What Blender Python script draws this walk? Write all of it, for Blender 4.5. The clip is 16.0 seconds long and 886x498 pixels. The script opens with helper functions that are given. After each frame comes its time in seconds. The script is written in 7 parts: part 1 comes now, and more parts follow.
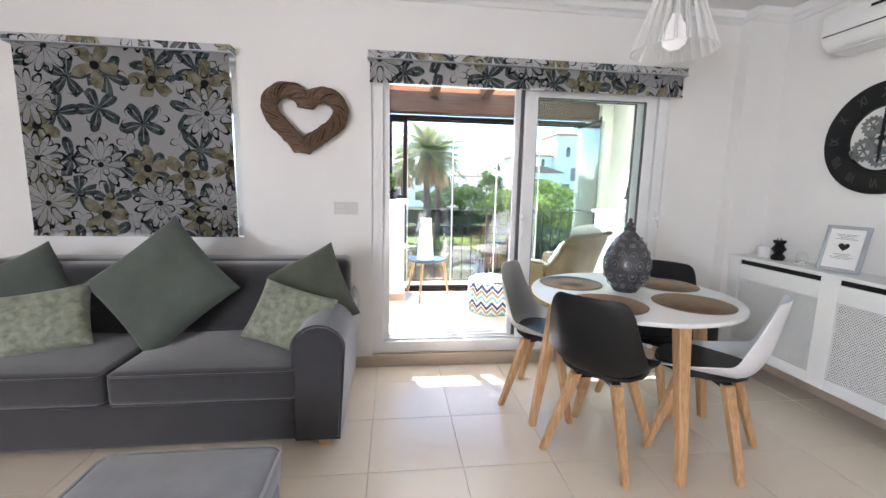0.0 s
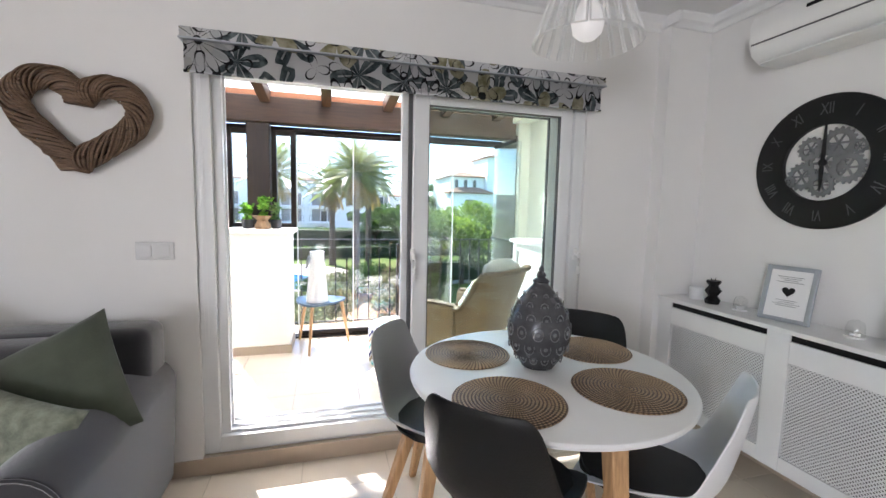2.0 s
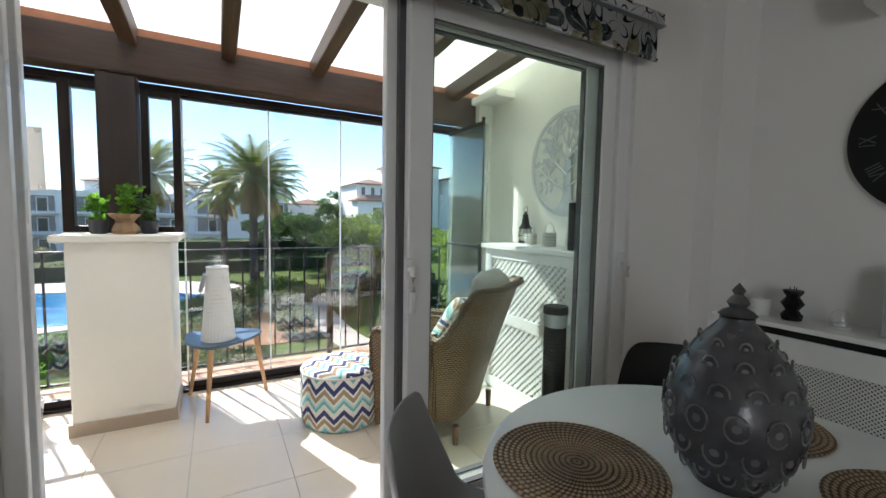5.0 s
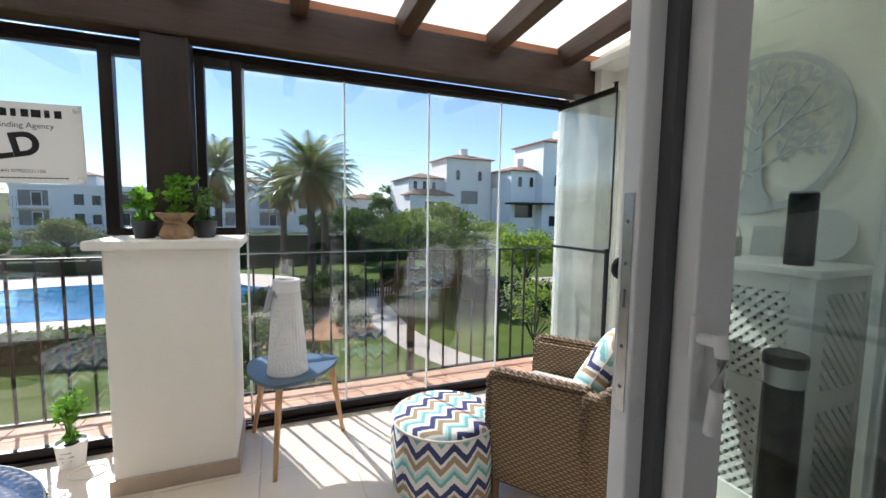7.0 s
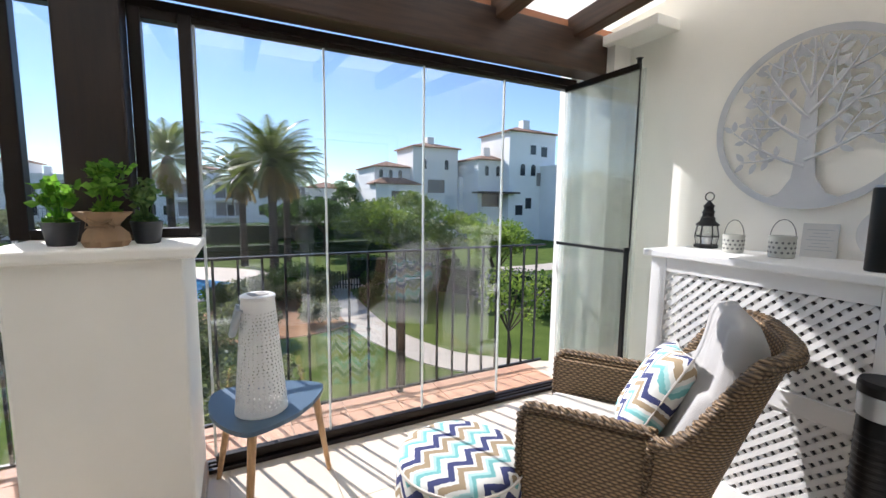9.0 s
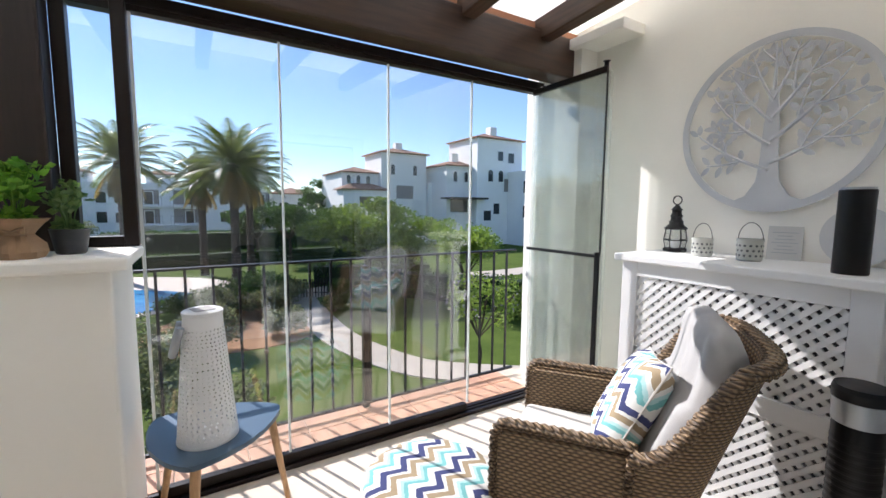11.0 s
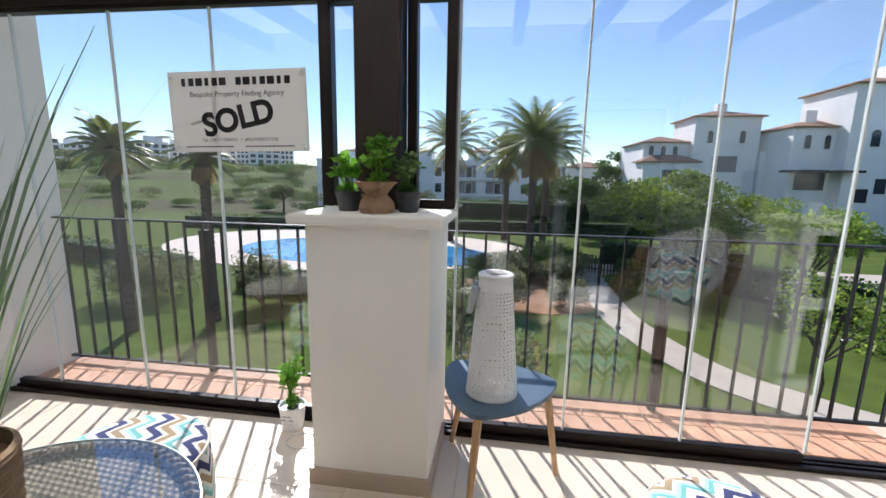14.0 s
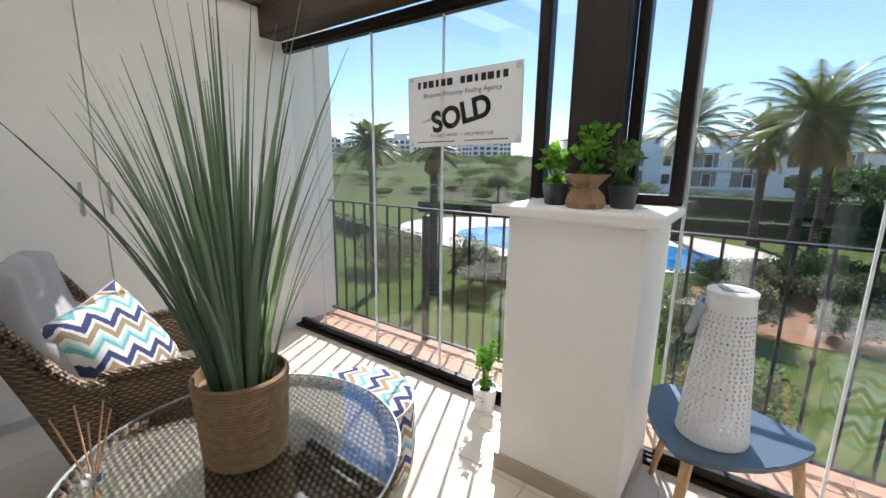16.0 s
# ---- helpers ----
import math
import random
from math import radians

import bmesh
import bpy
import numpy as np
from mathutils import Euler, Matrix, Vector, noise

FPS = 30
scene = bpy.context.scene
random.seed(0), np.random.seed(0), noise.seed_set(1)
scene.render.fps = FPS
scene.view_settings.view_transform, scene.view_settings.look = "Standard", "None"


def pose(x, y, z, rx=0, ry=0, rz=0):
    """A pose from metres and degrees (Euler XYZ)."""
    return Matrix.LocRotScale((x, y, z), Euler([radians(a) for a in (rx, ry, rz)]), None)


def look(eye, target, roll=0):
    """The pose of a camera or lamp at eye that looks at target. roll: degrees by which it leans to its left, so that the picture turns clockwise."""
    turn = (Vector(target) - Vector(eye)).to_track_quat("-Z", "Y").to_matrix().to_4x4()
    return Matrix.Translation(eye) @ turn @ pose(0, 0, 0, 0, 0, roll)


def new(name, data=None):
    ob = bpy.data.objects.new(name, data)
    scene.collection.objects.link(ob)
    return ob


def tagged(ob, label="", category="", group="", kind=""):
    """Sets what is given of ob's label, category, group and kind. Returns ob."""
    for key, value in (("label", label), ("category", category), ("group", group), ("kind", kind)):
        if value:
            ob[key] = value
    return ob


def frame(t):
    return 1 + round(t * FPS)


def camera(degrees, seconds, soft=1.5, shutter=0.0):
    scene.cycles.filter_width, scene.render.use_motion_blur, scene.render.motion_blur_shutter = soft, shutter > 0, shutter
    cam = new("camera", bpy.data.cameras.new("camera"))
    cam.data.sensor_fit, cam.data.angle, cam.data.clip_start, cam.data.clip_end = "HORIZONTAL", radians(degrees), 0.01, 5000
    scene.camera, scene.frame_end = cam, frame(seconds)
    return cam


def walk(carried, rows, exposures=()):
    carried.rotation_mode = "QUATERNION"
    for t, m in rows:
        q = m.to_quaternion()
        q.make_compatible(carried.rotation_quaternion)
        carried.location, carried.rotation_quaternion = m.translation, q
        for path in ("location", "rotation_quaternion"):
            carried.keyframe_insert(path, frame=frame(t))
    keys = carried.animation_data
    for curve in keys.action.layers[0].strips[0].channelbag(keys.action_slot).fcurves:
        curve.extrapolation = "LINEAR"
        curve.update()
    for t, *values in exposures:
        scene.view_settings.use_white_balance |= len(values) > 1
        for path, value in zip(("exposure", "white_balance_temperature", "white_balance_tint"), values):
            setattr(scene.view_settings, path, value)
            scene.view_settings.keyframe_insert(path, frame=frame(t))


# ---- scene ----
cam = camera(94.2, 16.0)
METRES, EYE, TILT, LEAN, TURN = 4.0, 1.27, 0.0, 0.0, -6.6
EXPOSURE = [(0, 2.84, 6180, 17), (1, 2.74, 6180, 17), (2, 2.50, 6180, 16), (2.5, 2.34, 6180, 16), (3.2, 1.92, 6250, 14), (5.3, 1.10, 6280, 11), (6.0, 0.88, 6280, 12), (6.8, 0.74, 6260, 13), (8.0, 0.72, 6240, 14), (12.0, 0.74, 6240, 15), (13.0, 0.56, 6240, 15), (14.5, 0.58, 6240, 14), (16, 0.78, 6240, 14)]
PATH = [
    (0, (0.44, 0.528, 1.286), (0.677, 2.492, 0.992), 1.2),
    (0.5, (0.525, 0.69, 1.29), (0.814, 2.649, 1.004), 1.2),
    (1, (0.648, 0.851, 1.322), (0.983, 2.805, 1.065), 1.1),
    (1.5, (0.8, 1.02, 1.358), (1.195, 2.968, 1.14), 1.1),
    (2, (0.901, 1.173, 1.359), (1.437, 3.09, 1.166), 1.2),
    (2.5, (0.923, 1.352, 1.349), (1.684, 3.192, 1.164), 1.3),
    (3, (0.902, 1.499, 1.327), (1.872, 3.239, 1.148), 1.2),
    (5.5, (0.79, 2.39, 1.26), (1.739, 4.145, 1.124), 1.1),
    (6, (0.783, 2.608, 1.28), (1.635, 4.411, 1.122), 1.2),
    (6.5, (0.773, 2.793, 1.276), (1.556, 4.627, 1.112), 0.9),
    (7, (0.759, 2.987, 1.283), (1.505, 4.834, 1.108), 0.8),
    (7.5, (0.754, 3.13, 1.286), (1.491, 4.98, 1.094), 1.0),
    (8, (0.748, 3.258, 1.295), (1.485, 5.106, 1.087), 0.9),
    (8.5, (0.746, 3.355, 1.302), (1.528, 5.183, 1.084), 0.8),
    (9, (0.73, 3.417, 1.313), (1.626, 5.191, 1.087), 0.7),
    (9.5, (0.713, 3.446, 1.321), (1.768, 5.131, 1.103), 0.6),
    (11.8, (0.834, 3.523, 1.301), (1.781, 5.277, 1.135), 0.4),
    (12, (0.841, 3.526, 1.302), (1.681, 5.332, 1.124), 0.4),
    (12.5, (0.863, 3.539, 1.3), (1.402, 5.451, 1.072), 0.8),
    (13, (0.856, 3.569, 1.291), (1.099, 5.535, 1.016), 1.1),
    (13.5, (0.838, 3.617, 1.28), (0.814, 5.593, 0.972), 0.7),
    (14, (0.801, 3.665, 1.284), (0.535, 5.619, 0.946), 1.1),
    (14.5, (0.801, 3.682, 1.275), (0.274, 5.579, 0.923), 0.9),
    (15, (0.806, 3.699, 1.283), (0.017, 5.499, 0.91), 0.8),
    (15.5, (0.803, 3.707, 1.285), (-0.206, 5.391, 0.9), 0.8),
    (16, (0.802, 3.72, 1.29), (-0.363, 5.296, 0.892), 0.8),
]
walk(cam, [(t, look(eye, target, roll)) for t, eye, target, roll in PATH], EXPOSURE)

# ---------------------------------------------------------------- world, sun, exposure
SUN_EL, SUN_AZ = radians(36.5), radians(-23)     # azimuth: from +y towards +x
world = bpy.data.worlds.new("sky")
scene.world = world
world.use_nodes = True
wn = world.node_tree
sky = wn.nodes.new("ShaderNodeTexSky")
sky.sky_type = 'NISHITA'
sky.sun_disc = False
sky.sun_elevation, sky.sun_rotation = SUN_EL, SUN_AZ
sky.air_density, sky.dust_density, sky.ozone_density = 0.9, 0.0, 3.2
wn.links.new(sky.outputs[0], wn.nodes["Background"].inputs[0])
wn.nodes["Background"].inputs[1].default_value = 0.12
sun = new("sun", bpy.data.lights.new("sun", 'SUN'))
sun.data.energy, sun.data.angle, sun.data.color = 4.4, radians(0.6), (1.0, 0.965, 0.92)
sdir = Vector((math.sin(SUN_AZ) * math.cos(SUN_EL), math.cos(SUN_AZ) * math.cos(SUN_EL), math.sin(SUN_EL)))
sun.matrix_world = look(sdir * 30, (0, 0, 0))



# fill lamp added in a made-up window opening, unseen behind the camera
al = new("room_fill", bpy.data.lights.new("room_fill", 'AREA'))
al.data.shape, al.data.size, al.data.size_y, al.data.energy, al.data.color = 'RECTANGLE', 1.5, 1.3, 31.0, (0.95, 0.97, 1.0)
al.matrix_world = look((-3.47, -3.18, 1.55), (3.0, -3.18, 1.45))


# ---------------------------------------------------------------- material helpers
def nodes_of(name):
    m = bpy.data.materials.new(name)
    m.use_nodes = True
    nt = m.node_tree
    return m, nt, nt.nodes["Principled BSDF"]


def nd(nt, kind, **props):
    n = nt.nodes.new(kind)
    for k, v in props.items():
        if k == "operation":
            n.operation = v
        elif k == "blend_type":
            n.blend_type = v
        elif k == "data_type":
            n.data_type = v
        elif k == "feature":
            n.feature = v
        elif k == "wave_type":
            n.wave_type = v
        elif k == "bands_direction":
            n.bands_direction = v
    return n


def mth(nt, op, a, b=None, c=None):
    n = nt.nodes.new("ShaderNodeMath")
    n.operation = op
    for i, v in enumerate((a, b, c)):
        if v is None:
            continue
        if isinstance(v, (int, float)):
            n.inputs[i].default_value = v
        else:
            nt.links.new(v, n.inputs[i])
    return n.outputs[0]


def coords(nt, scale=(1, 1, 1), rot=(0, 0, 0), kind="Object"):
    tc = nt.nodes.new("ShaderNodeTexCoord")
    mp = nt.nodes.new("ShaderNodeMapping")
    mp.inputs["Scale"].default_value = scale
    mp.inputs["Rotation"].default_value = rot
    nt.links.new(tc.outputs[kind], mp.inputs[0])
    return mp.outputs[0]


def world_pos(nt):
    return nt.nodes.new("ShaderNodeNewGeometry").outputs["Position"]


def noise_tex(nt, vec, scale, detail=4.0, rough=0.55):
    n = nt.nodes.new("ShaderNodeTexNoise")
    n.inputs["Scale"].default_value, n.inputs["Detail"].default_value, n.inputs["Roughness"].default_value = scale, detail, rough
    nt.links.new(vec, n.inputs["Vector"])
    return n.outputs[0]


def ramp(nt, fac, stops, const=False):
    r = nt.nodes.new("ShaderNodeValToRGB")
    if const:
        r.color_ramp.interpolation = 'CONSTANT'
    els = r.color_ramp.elements
    while len(els) < len(stops):
        els.new(0.5)
    for e, (p, c) in zip(els, stops):
        e.position, e.color = p, (*c, 1)
    nt.links.new(fac, r.inputs[0])
    return r.outputs[0]


def mix(nt, fac, a, b, mode="MIX"):
    n = nt.nodes.new("ShaderNodeMix")
    n.data_type, n.blend_type = 'RGBA', mode
    for sock, v in ((n.inputs[0], fac), (n.inputs[6], a), (n.inputs[7], b)):
        if isinstance(v, (int, float)):
            sock.default_value = v
        elif isinstance(v, tuple):
            sock.default_value = (*v, 1)
        else:
            nt.links.new(v, sock)
    return n.outputs[2]


def bump(nt, bsdf, height, strength=0.2, dist=0.01):
    b = nt.nodes.new("ShaderNodeBump")
    b.inputs["Strength"].default_value, b.inputs["Distance"].default_value = strength, dist
    nt.links.new(height, b.inputs["Height"])
    nt.links.new(b.outputs[0], bsdf.inputs["Normal"])


def surf(name, col, rough=0.5, vary=0.12, scale=6.0, grain=60.0, bumpy=0.1, metal=0.0, space="Object", spec=0.5, island=False):
    """Painted, plastic or stone surface: colour drifts at two scales, fine relief, uneven gloss."""
    m, nt, b = nodes_of(name)
    vec = coords(nt) if space == "Object" else world_pos(nt)
    big, fine = noise_tex(nt, vec, scale), noise_tex(nt, vec, grain, 3)
    dark = tuple(c * (1 - vary) for c in col)
    lite = tuple(min(1, c * (1 + vary * 0.6)) for c in col)
    c1 = ramp(nt, big, [(0.3, dark), (0.72, lite)])
    c2 = mix(nt, 0.25 * min(1, vary * 4), c1, ramp(nt, fine, [(0.3, dark), (0.7, lite)]))
    if island:
        inf = nt.nodes.new("ShaderNodeObjectInfo").outputs["Random"]
        k = mth(nt, 'MULTIPLY_ADD', inf, 0.22, 0.86)
        c2 = mix(nt, 1.0, c2, k, "MULTIPLY")
    nt.links.new(c2, b.inputs["Base Color"])
    nt.links.new(mth(nt, 'MULTIPLY_ADD', big, 0.16, rough - 0.08), b.inputs["Roughness"])
    b.inputs["Metallic"].default_value = metal
    b.inputs["Specular IOR Level"].default_value = spec
    if bumpy:
        bump(nt, b, fine, bumpy, 0.004)
    return m


def wood(name, dark, lite, axis=0, rough=0.45, scale=1.0):
    m, nt, b = nodes_of(name)
    sc = [22 * scale, 22 * scale, 22 * scale]
    sc[axis] = 1.6 * scale
    vec = coords(nt, tuple(sc))
    n1 = noise_tex(nt, vec, 1.0, 6, 0.6)
    n2 = noise_tex(nt, vec, 4.0, 3, 0.6)
    c = ramp(nt, n1, [(0.3, dark), (0.7, lite)])
    c = mix(nt, 0.35, c, ramp(nt, n2, [(0.35, tuple(x * 0.7 for x in dark)), (0.6, lite)]))
    nt.links.new(c, b.inputs["Base Color"])
    b.inputs["Roughness"].default_value = rough
    bump(nt, b, n2, 0.15, 0.004)
    return m


def fabric(name, col, vary=0.2, weave=900.0, rough=0.9, blotch=9.0, sheen=0.25):
    m, nt, b = nodes_of(name)
    vec = coords(nt)
    big = noise_tex(nt, vec, blotch, 4)
    w = noise_tex(nt, vec, weave, 2)
    dark, lite = tuple(c * (1 - vary) for c in col), tuple(min(1, c * (1 + vary)) for c in col)
    c = mix(nt, 0.4, ramp(nt, big, [(0.3, dark), (0.7, lite)]), ramp(nt, w, [(0.3, dark), (0.7, lite)]))
    nt.links.new(c, b.inputs["Base Color"])
    b.inputs["Roughness"].default_value = rough
    b.inputs["Specular IOR Level"].default_value = 0.2
    b.inputs["Sheen Weight"].default_value = sheen
    bump(nt, b, w, 0.25, 0.002)
    return m


def glass(name, tint=(1, 1, 1), refl=0.05, dust=0.0):
    """Thin pane: clear, with a mirror part that grows at grazing angles and, where it is dusty, a pale film."""
    m = bpy.data.materials.new(name)
    m.use_nodes = True
    nt = m.node_tree
    nt.nodes.remove(nt.nodes["Principled BSDF"])
    out = nt.nodes["Material Output"]
    tr, gl, mx = nt.nodes.new("ShaderNodeBsdfTransparent"), nt.nodes.new("ShaderNodeBsdfGlossy"), nt.nodes.new("ShaderNodeMixShader")
    lw = nt.nodes.new("ShaderNodeLayerWeight")
    lw.inputs["Blend"].default_value = 0.5
    tr.inputs[0].default_value = (*tint, 1)
    gl.inputs["Roughness"].default_value = 0.01
    f = mth(nt, 'MULTIPLY_ADD', mth(nt, 'POWER', lw.outputs["Facing"], 5.0), 0.9, refl)
    nt.links.new(f, mx.inputs[0])
    clear = tr.outputs[0]
    if dust:
        film, mf = nt.nodes.new("ShaderNodeBsdfTranslucent"), nt.nodes.new("ShaderNodeMixShader")
        film.inputs[0].default_value = (0.88, 0.92, 0.90, 1)
        nt.links.new(mth(nt, 'MULTIPLY_ADD', noise_tex(nt, coords(nt), 5.0, 4), dust, dust * 0.5), mf.inputs[0])
        nt.links.new(clear, mf.inputs[1])
        nt.links.new(film.outputs[0], mf.inputs[2])
        clear = mf.outputs[0]
    nt.links.new(clear, mx.inputs[1])
    nt.links.new(gl.outputs[0], mx.inputs[2])
    nt.links.new(mx.outputs[0], out.inputs[0])
    return m


# ---------------------------------------------------------------- mesh helpers
def BM():
    return bmesh.new()


def xf(bm, verts, m):
    bmesh.ops.transform(bm, matrix=m, verts=verts)


def box(bm, x0, x1, y0, y1, z0, z1, bev=0.0, seg=2, m=None):
    r = bmesh.ops.create_cube(bm, size=1.0)
    vs = r["verts"]
    bmesh.ops.transform(bm, matrix=Matrix.LocRotScale(((x0 + x1) / 2, (y0 + y1) / 2, (z0 + z1) / 2), None, (abs(x1 - x0), abs(y1 - y0), abs(z1 - z0))), verts=vs)
    if m is not None:
        bmesh.ops.transform(bm, matrix=m, verts=vs)
    if bev:
        es = list({e for v in vs for e in v.link_edges})
        bmesh.ops.bevel(bm, geom=es, offset=bev, segments=seg, profile=0.5, affect='EDGES')
    return bm


def lathe(bm, prof, n=32, c=(0, 0, 0), cap=True, m=None):
    """Turned body from (radius, height) pairs."""
    rings = []
    for r, z in prof:
        rings.append([bm.verts.new((c[0] + r * math.cos(2 * math.pi * i / n), c[1] + r * math.sin(2 * math.pi * i / n), c[2] + z)) for i in range(n)])
    for a, b in zip(rings, rings[1:]):
        for i in range(n):
            j = (i + 1) % n
            bm.faces.new((a[i], a[j], b[j], b[i]))
    if cap:
        if prof[0][0] > 1e-4:
            bm.faces.new(list(reversed(rings[0])))
        if prof[-1][0] > 1e-4:
            bm.faces.new(rings[-1])
    if m is not None:
        bmesh.ops.transform(bm, matrix=m, verts=[v for r in rings for v in r])
    return bm


def tube(bm, pts, r, n=8, closed=False, taper=None):
    """Round bar along a path of points."""
    pts = [Vector(p) for p in pts]
    rings = []
    k = len(pts)
    up = Vector((0, 0, 1))
    for i, p in enumerate(pts):
        a = pts[(i - 1) % k] if (closed or i > 0) else p
        b = pts[(i + 1) % k] if (closed or i < k - 1) else p
        d = (b - a).normalized()
        u = d.cross(up)
        if u.length < 1e-3:
            u = d.cross(Vector((1, 0, 0)))
        u.normalize()
        v = d.cross(u)
        rr = r if taper is None else r + (taper - r) * i / (k - 1)
        rings.append([bm.verts.new(p + rr * (math.cos(2 * math.pi * q / n) * u + math.sin(2 * math.pi * q / n) * v)) for q in range(n)])
    pairs = list(zip(rings, rings[1:])) + ([(rings[-1], rings[0])] if closed else [])
    for a, b in pairs:
        for q in range(n):
            w = (q + 1) % n
            bm.faces.new((a[q], a[w], b[w], b[q]))
    if not closed:
        bm.faces.new(list(reversed(rings[0])))
        bm.faces.new(rings[-1])
    return bm


def prism(bm, outline, z0, z1, m=None, bev=0.0):
    """Flat plate of an outline (x, y), between two heights."""
    lo = [bm.verts.new((x, y, z0)) for x, y in outline]
    hi = [bm.verts.new((x, y, z1)) for x, y in outline]
    n = len(outline)
    bm.faces.new(list(reversed(lo)))
    bm.faces.new(hi)
    for i in range(n):
        j = (i + 1) % n
        bm.faces.new((lo[i], lo[j], hi[j], hi[i]))
    if m is not None:
        bmesh.ops.transform(bm, matrix=m, verts=lo + hi)
    return bm


def done(bm, name, mat, smooth=None):
    bmesh.ops.recalc_face_normals(bm, faces=bm.faces)
    me = bpy.data.meshes.new(name)
    bm.to_mesh(me)
    bm.free()
    if mat is not None:
        me.materials.append(mat)
    if smooth:
        for p in me.polygons:
            p.use_smooth = True
        if smooth < 180:
            me.set_sharp_from_angle(angle=radians(smooth))
    return me


def part(name, bm, mat, parent=None, label="", smooth=None, m=None):
    ob = new(name, done(bm, name, mat, smooth))
    if parent is not None:
        ob.parent = parent
    if m is not None:
        ob.matrix_basis = m
    if label:
        tagged(ob, label)
    return ob


def thing(name, m, label, category, group=""):
    e = new(name)
    e.empty_display_size = 0.1
    e.matrix_basis = m
    return tagged(e, label, category, group)


def solid(name, bm, mat, label, category, smooth=None, m=None, group="", kind=""):
    ob = new(name, done(bm, name, mat, smooth))
    if m is not None:
        ob.matrix_basis = m
    return tagged(ob, label, category, group, kind)


def cushion(bm, w, h, t, n=14, m=None, puff=1.0, pinch=0.06):
    """Stuffed square: thin at the seams, full in the middle, corners drawn out."""
    vs = []
    for side in (1, -1):
        g = []
        for i in range(n + 1):
            row = []
            for j in range(n + 1):
                u, v = 2 * i / n - 1, 2 * j / n - 1
                f = max(0.0, (1 - u ** 4) * (1 - v ** 4)) ** 0.55
                px = u * w / 2 * (1 - pinch * (1 - v * v) * u * u)
                py = v * h / 2 * (1 - pinch * (1 - u * u) * v * v)
                row.append(bm.verts.new((px, py, side * (t / 2 * f * puff + 0.002))))
            g.append(row)
        for i in range(n):
            for j in range(n):
                q = (g[i][j], g[i + 1][j], g[i + 1][j + 1], g[i][j + 1])
                bm.faces.new(q if side > 0 else tuple(reversed(q)))
        vs.append(g)
    a, b = vs
    rim = [(i, 0) for i in range(n)] + [(n, j) for j in range(n)] + [(i, n) for i in range(n, 0, -1)] + [(0, j) for j in range(n, 0, -1)]
    for k in range(len(rim)):
        (i, j), (p, q) = rim[k], rim[(k + 1) % len(rim)]
        bm.faces.new((a[i][j], b[i][j], b[p][q], a[p][q]))
    if m is not None:
        bmesh.ops.transform(bm, matrix=m, verts=[v for g in vs for r in g for v in r])
    return bm


def text_mesh(body, size, mat, name, parent, m, extrude=0.0004, bold=0.0, shear=0.0, align='CENTER'):
    cu = bpy.data.curves.new(name, 'FONT')
    cu.body, cu.size, cu.extrude, cu.offset, cu.shear = body, size, extrude, bold, shear
    cu.align_x, cu.align_y = align, 'CENTER'
    tmp = bpy.data.objects.new("tmp_text", cu)
    me = bpy.data.meshes.new_from_object(tmp)
    bpy.data.objects.remove(tmp)
    me.materials.clear()
    me.materials.append(mat)
    ob = new(name, me)
    ob.parent, ob.matrix_basis = parent, m
    return ob


# ---------------------------------------------------------------- materials
M_wall = surf("white_plaster", (0.80, 0.79, 0.77), 0.75, 0.03, 1.5, 90, 0.08, space="World")
M_ceil = surf("ceiling_paint", (0.82, 0.82, 0.81), 0.8, 0.02, 1.0, 80, 0.05, space="World")
M_terr = surf("terrace_plaster", (0.93, 0.905, 0.835), 0.8, 0.04, 2.0, 40, 0.15, space="World")
M_tile = surf("cream_tile", (0.79, 0.69, 0.565), 0.22, 0.05, 1.2, 30, 0.02, space="World")
M_grout = surf("grout", (0.60, 0.51, 0.41), 0.8, 0.1, 8, 90, 0.2, space="World")
M_skirt = surf("beige_skirting", (0.48, 0.39, 0.30), 0.35, 0.08, 4, 40, 0.03, space="World")
M_terra = surf("terracotta_tile", (0.60, 0.34, 0.22), 0.7, 0.2, 8, 70, 0.2, space="World", island=True)
M_upvc = surf("white_upvc", (0.78, 0.79, 0.79), 0.3, 0.03, 3, 30, 0.01)
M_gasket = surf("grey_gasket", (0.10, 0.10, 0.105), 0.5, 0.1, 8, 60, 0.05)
M_brown = surf("dark_brown_aluminium", (0.012, 0.007, 0.005), 0.38, 0.12, 5, 60, 0.03, spec=0.3)
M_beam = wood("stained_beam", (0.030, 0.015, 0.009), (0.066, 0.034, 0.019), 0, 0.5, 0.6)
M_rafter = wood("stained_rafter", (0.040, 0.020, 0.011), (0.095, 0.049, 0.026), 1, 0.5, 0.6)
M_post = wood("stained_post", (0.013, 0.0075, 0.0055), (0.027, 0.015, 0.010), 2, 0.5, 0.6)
M_iron = surf("black_iron", (0.010, 0.010, 0.011), 0.45, 0.2, 12, 90, 0.1, spec=0.35)
M_white = surf("white_lacquer", (0.80, 0.80, 0.79), 0.35, 0.03, 4, 60, 0.02)
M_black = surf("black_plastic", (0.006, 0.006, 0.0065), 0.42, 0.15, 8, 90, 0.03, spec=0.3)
M_oak = wood("oak_leg", (0.42, 0.23, 0.10), (0.62, 0.38, 0.19), 2, 0.45, 1.0)
M_grass = surf("lawn_grass", (0.15, 0.22, 0.035), 0.95, 0.35, 0.35, 14, 0.6, space="World")
M_glass = glass("window_glass", (0.985, 0.99, 0.985), 0.085)
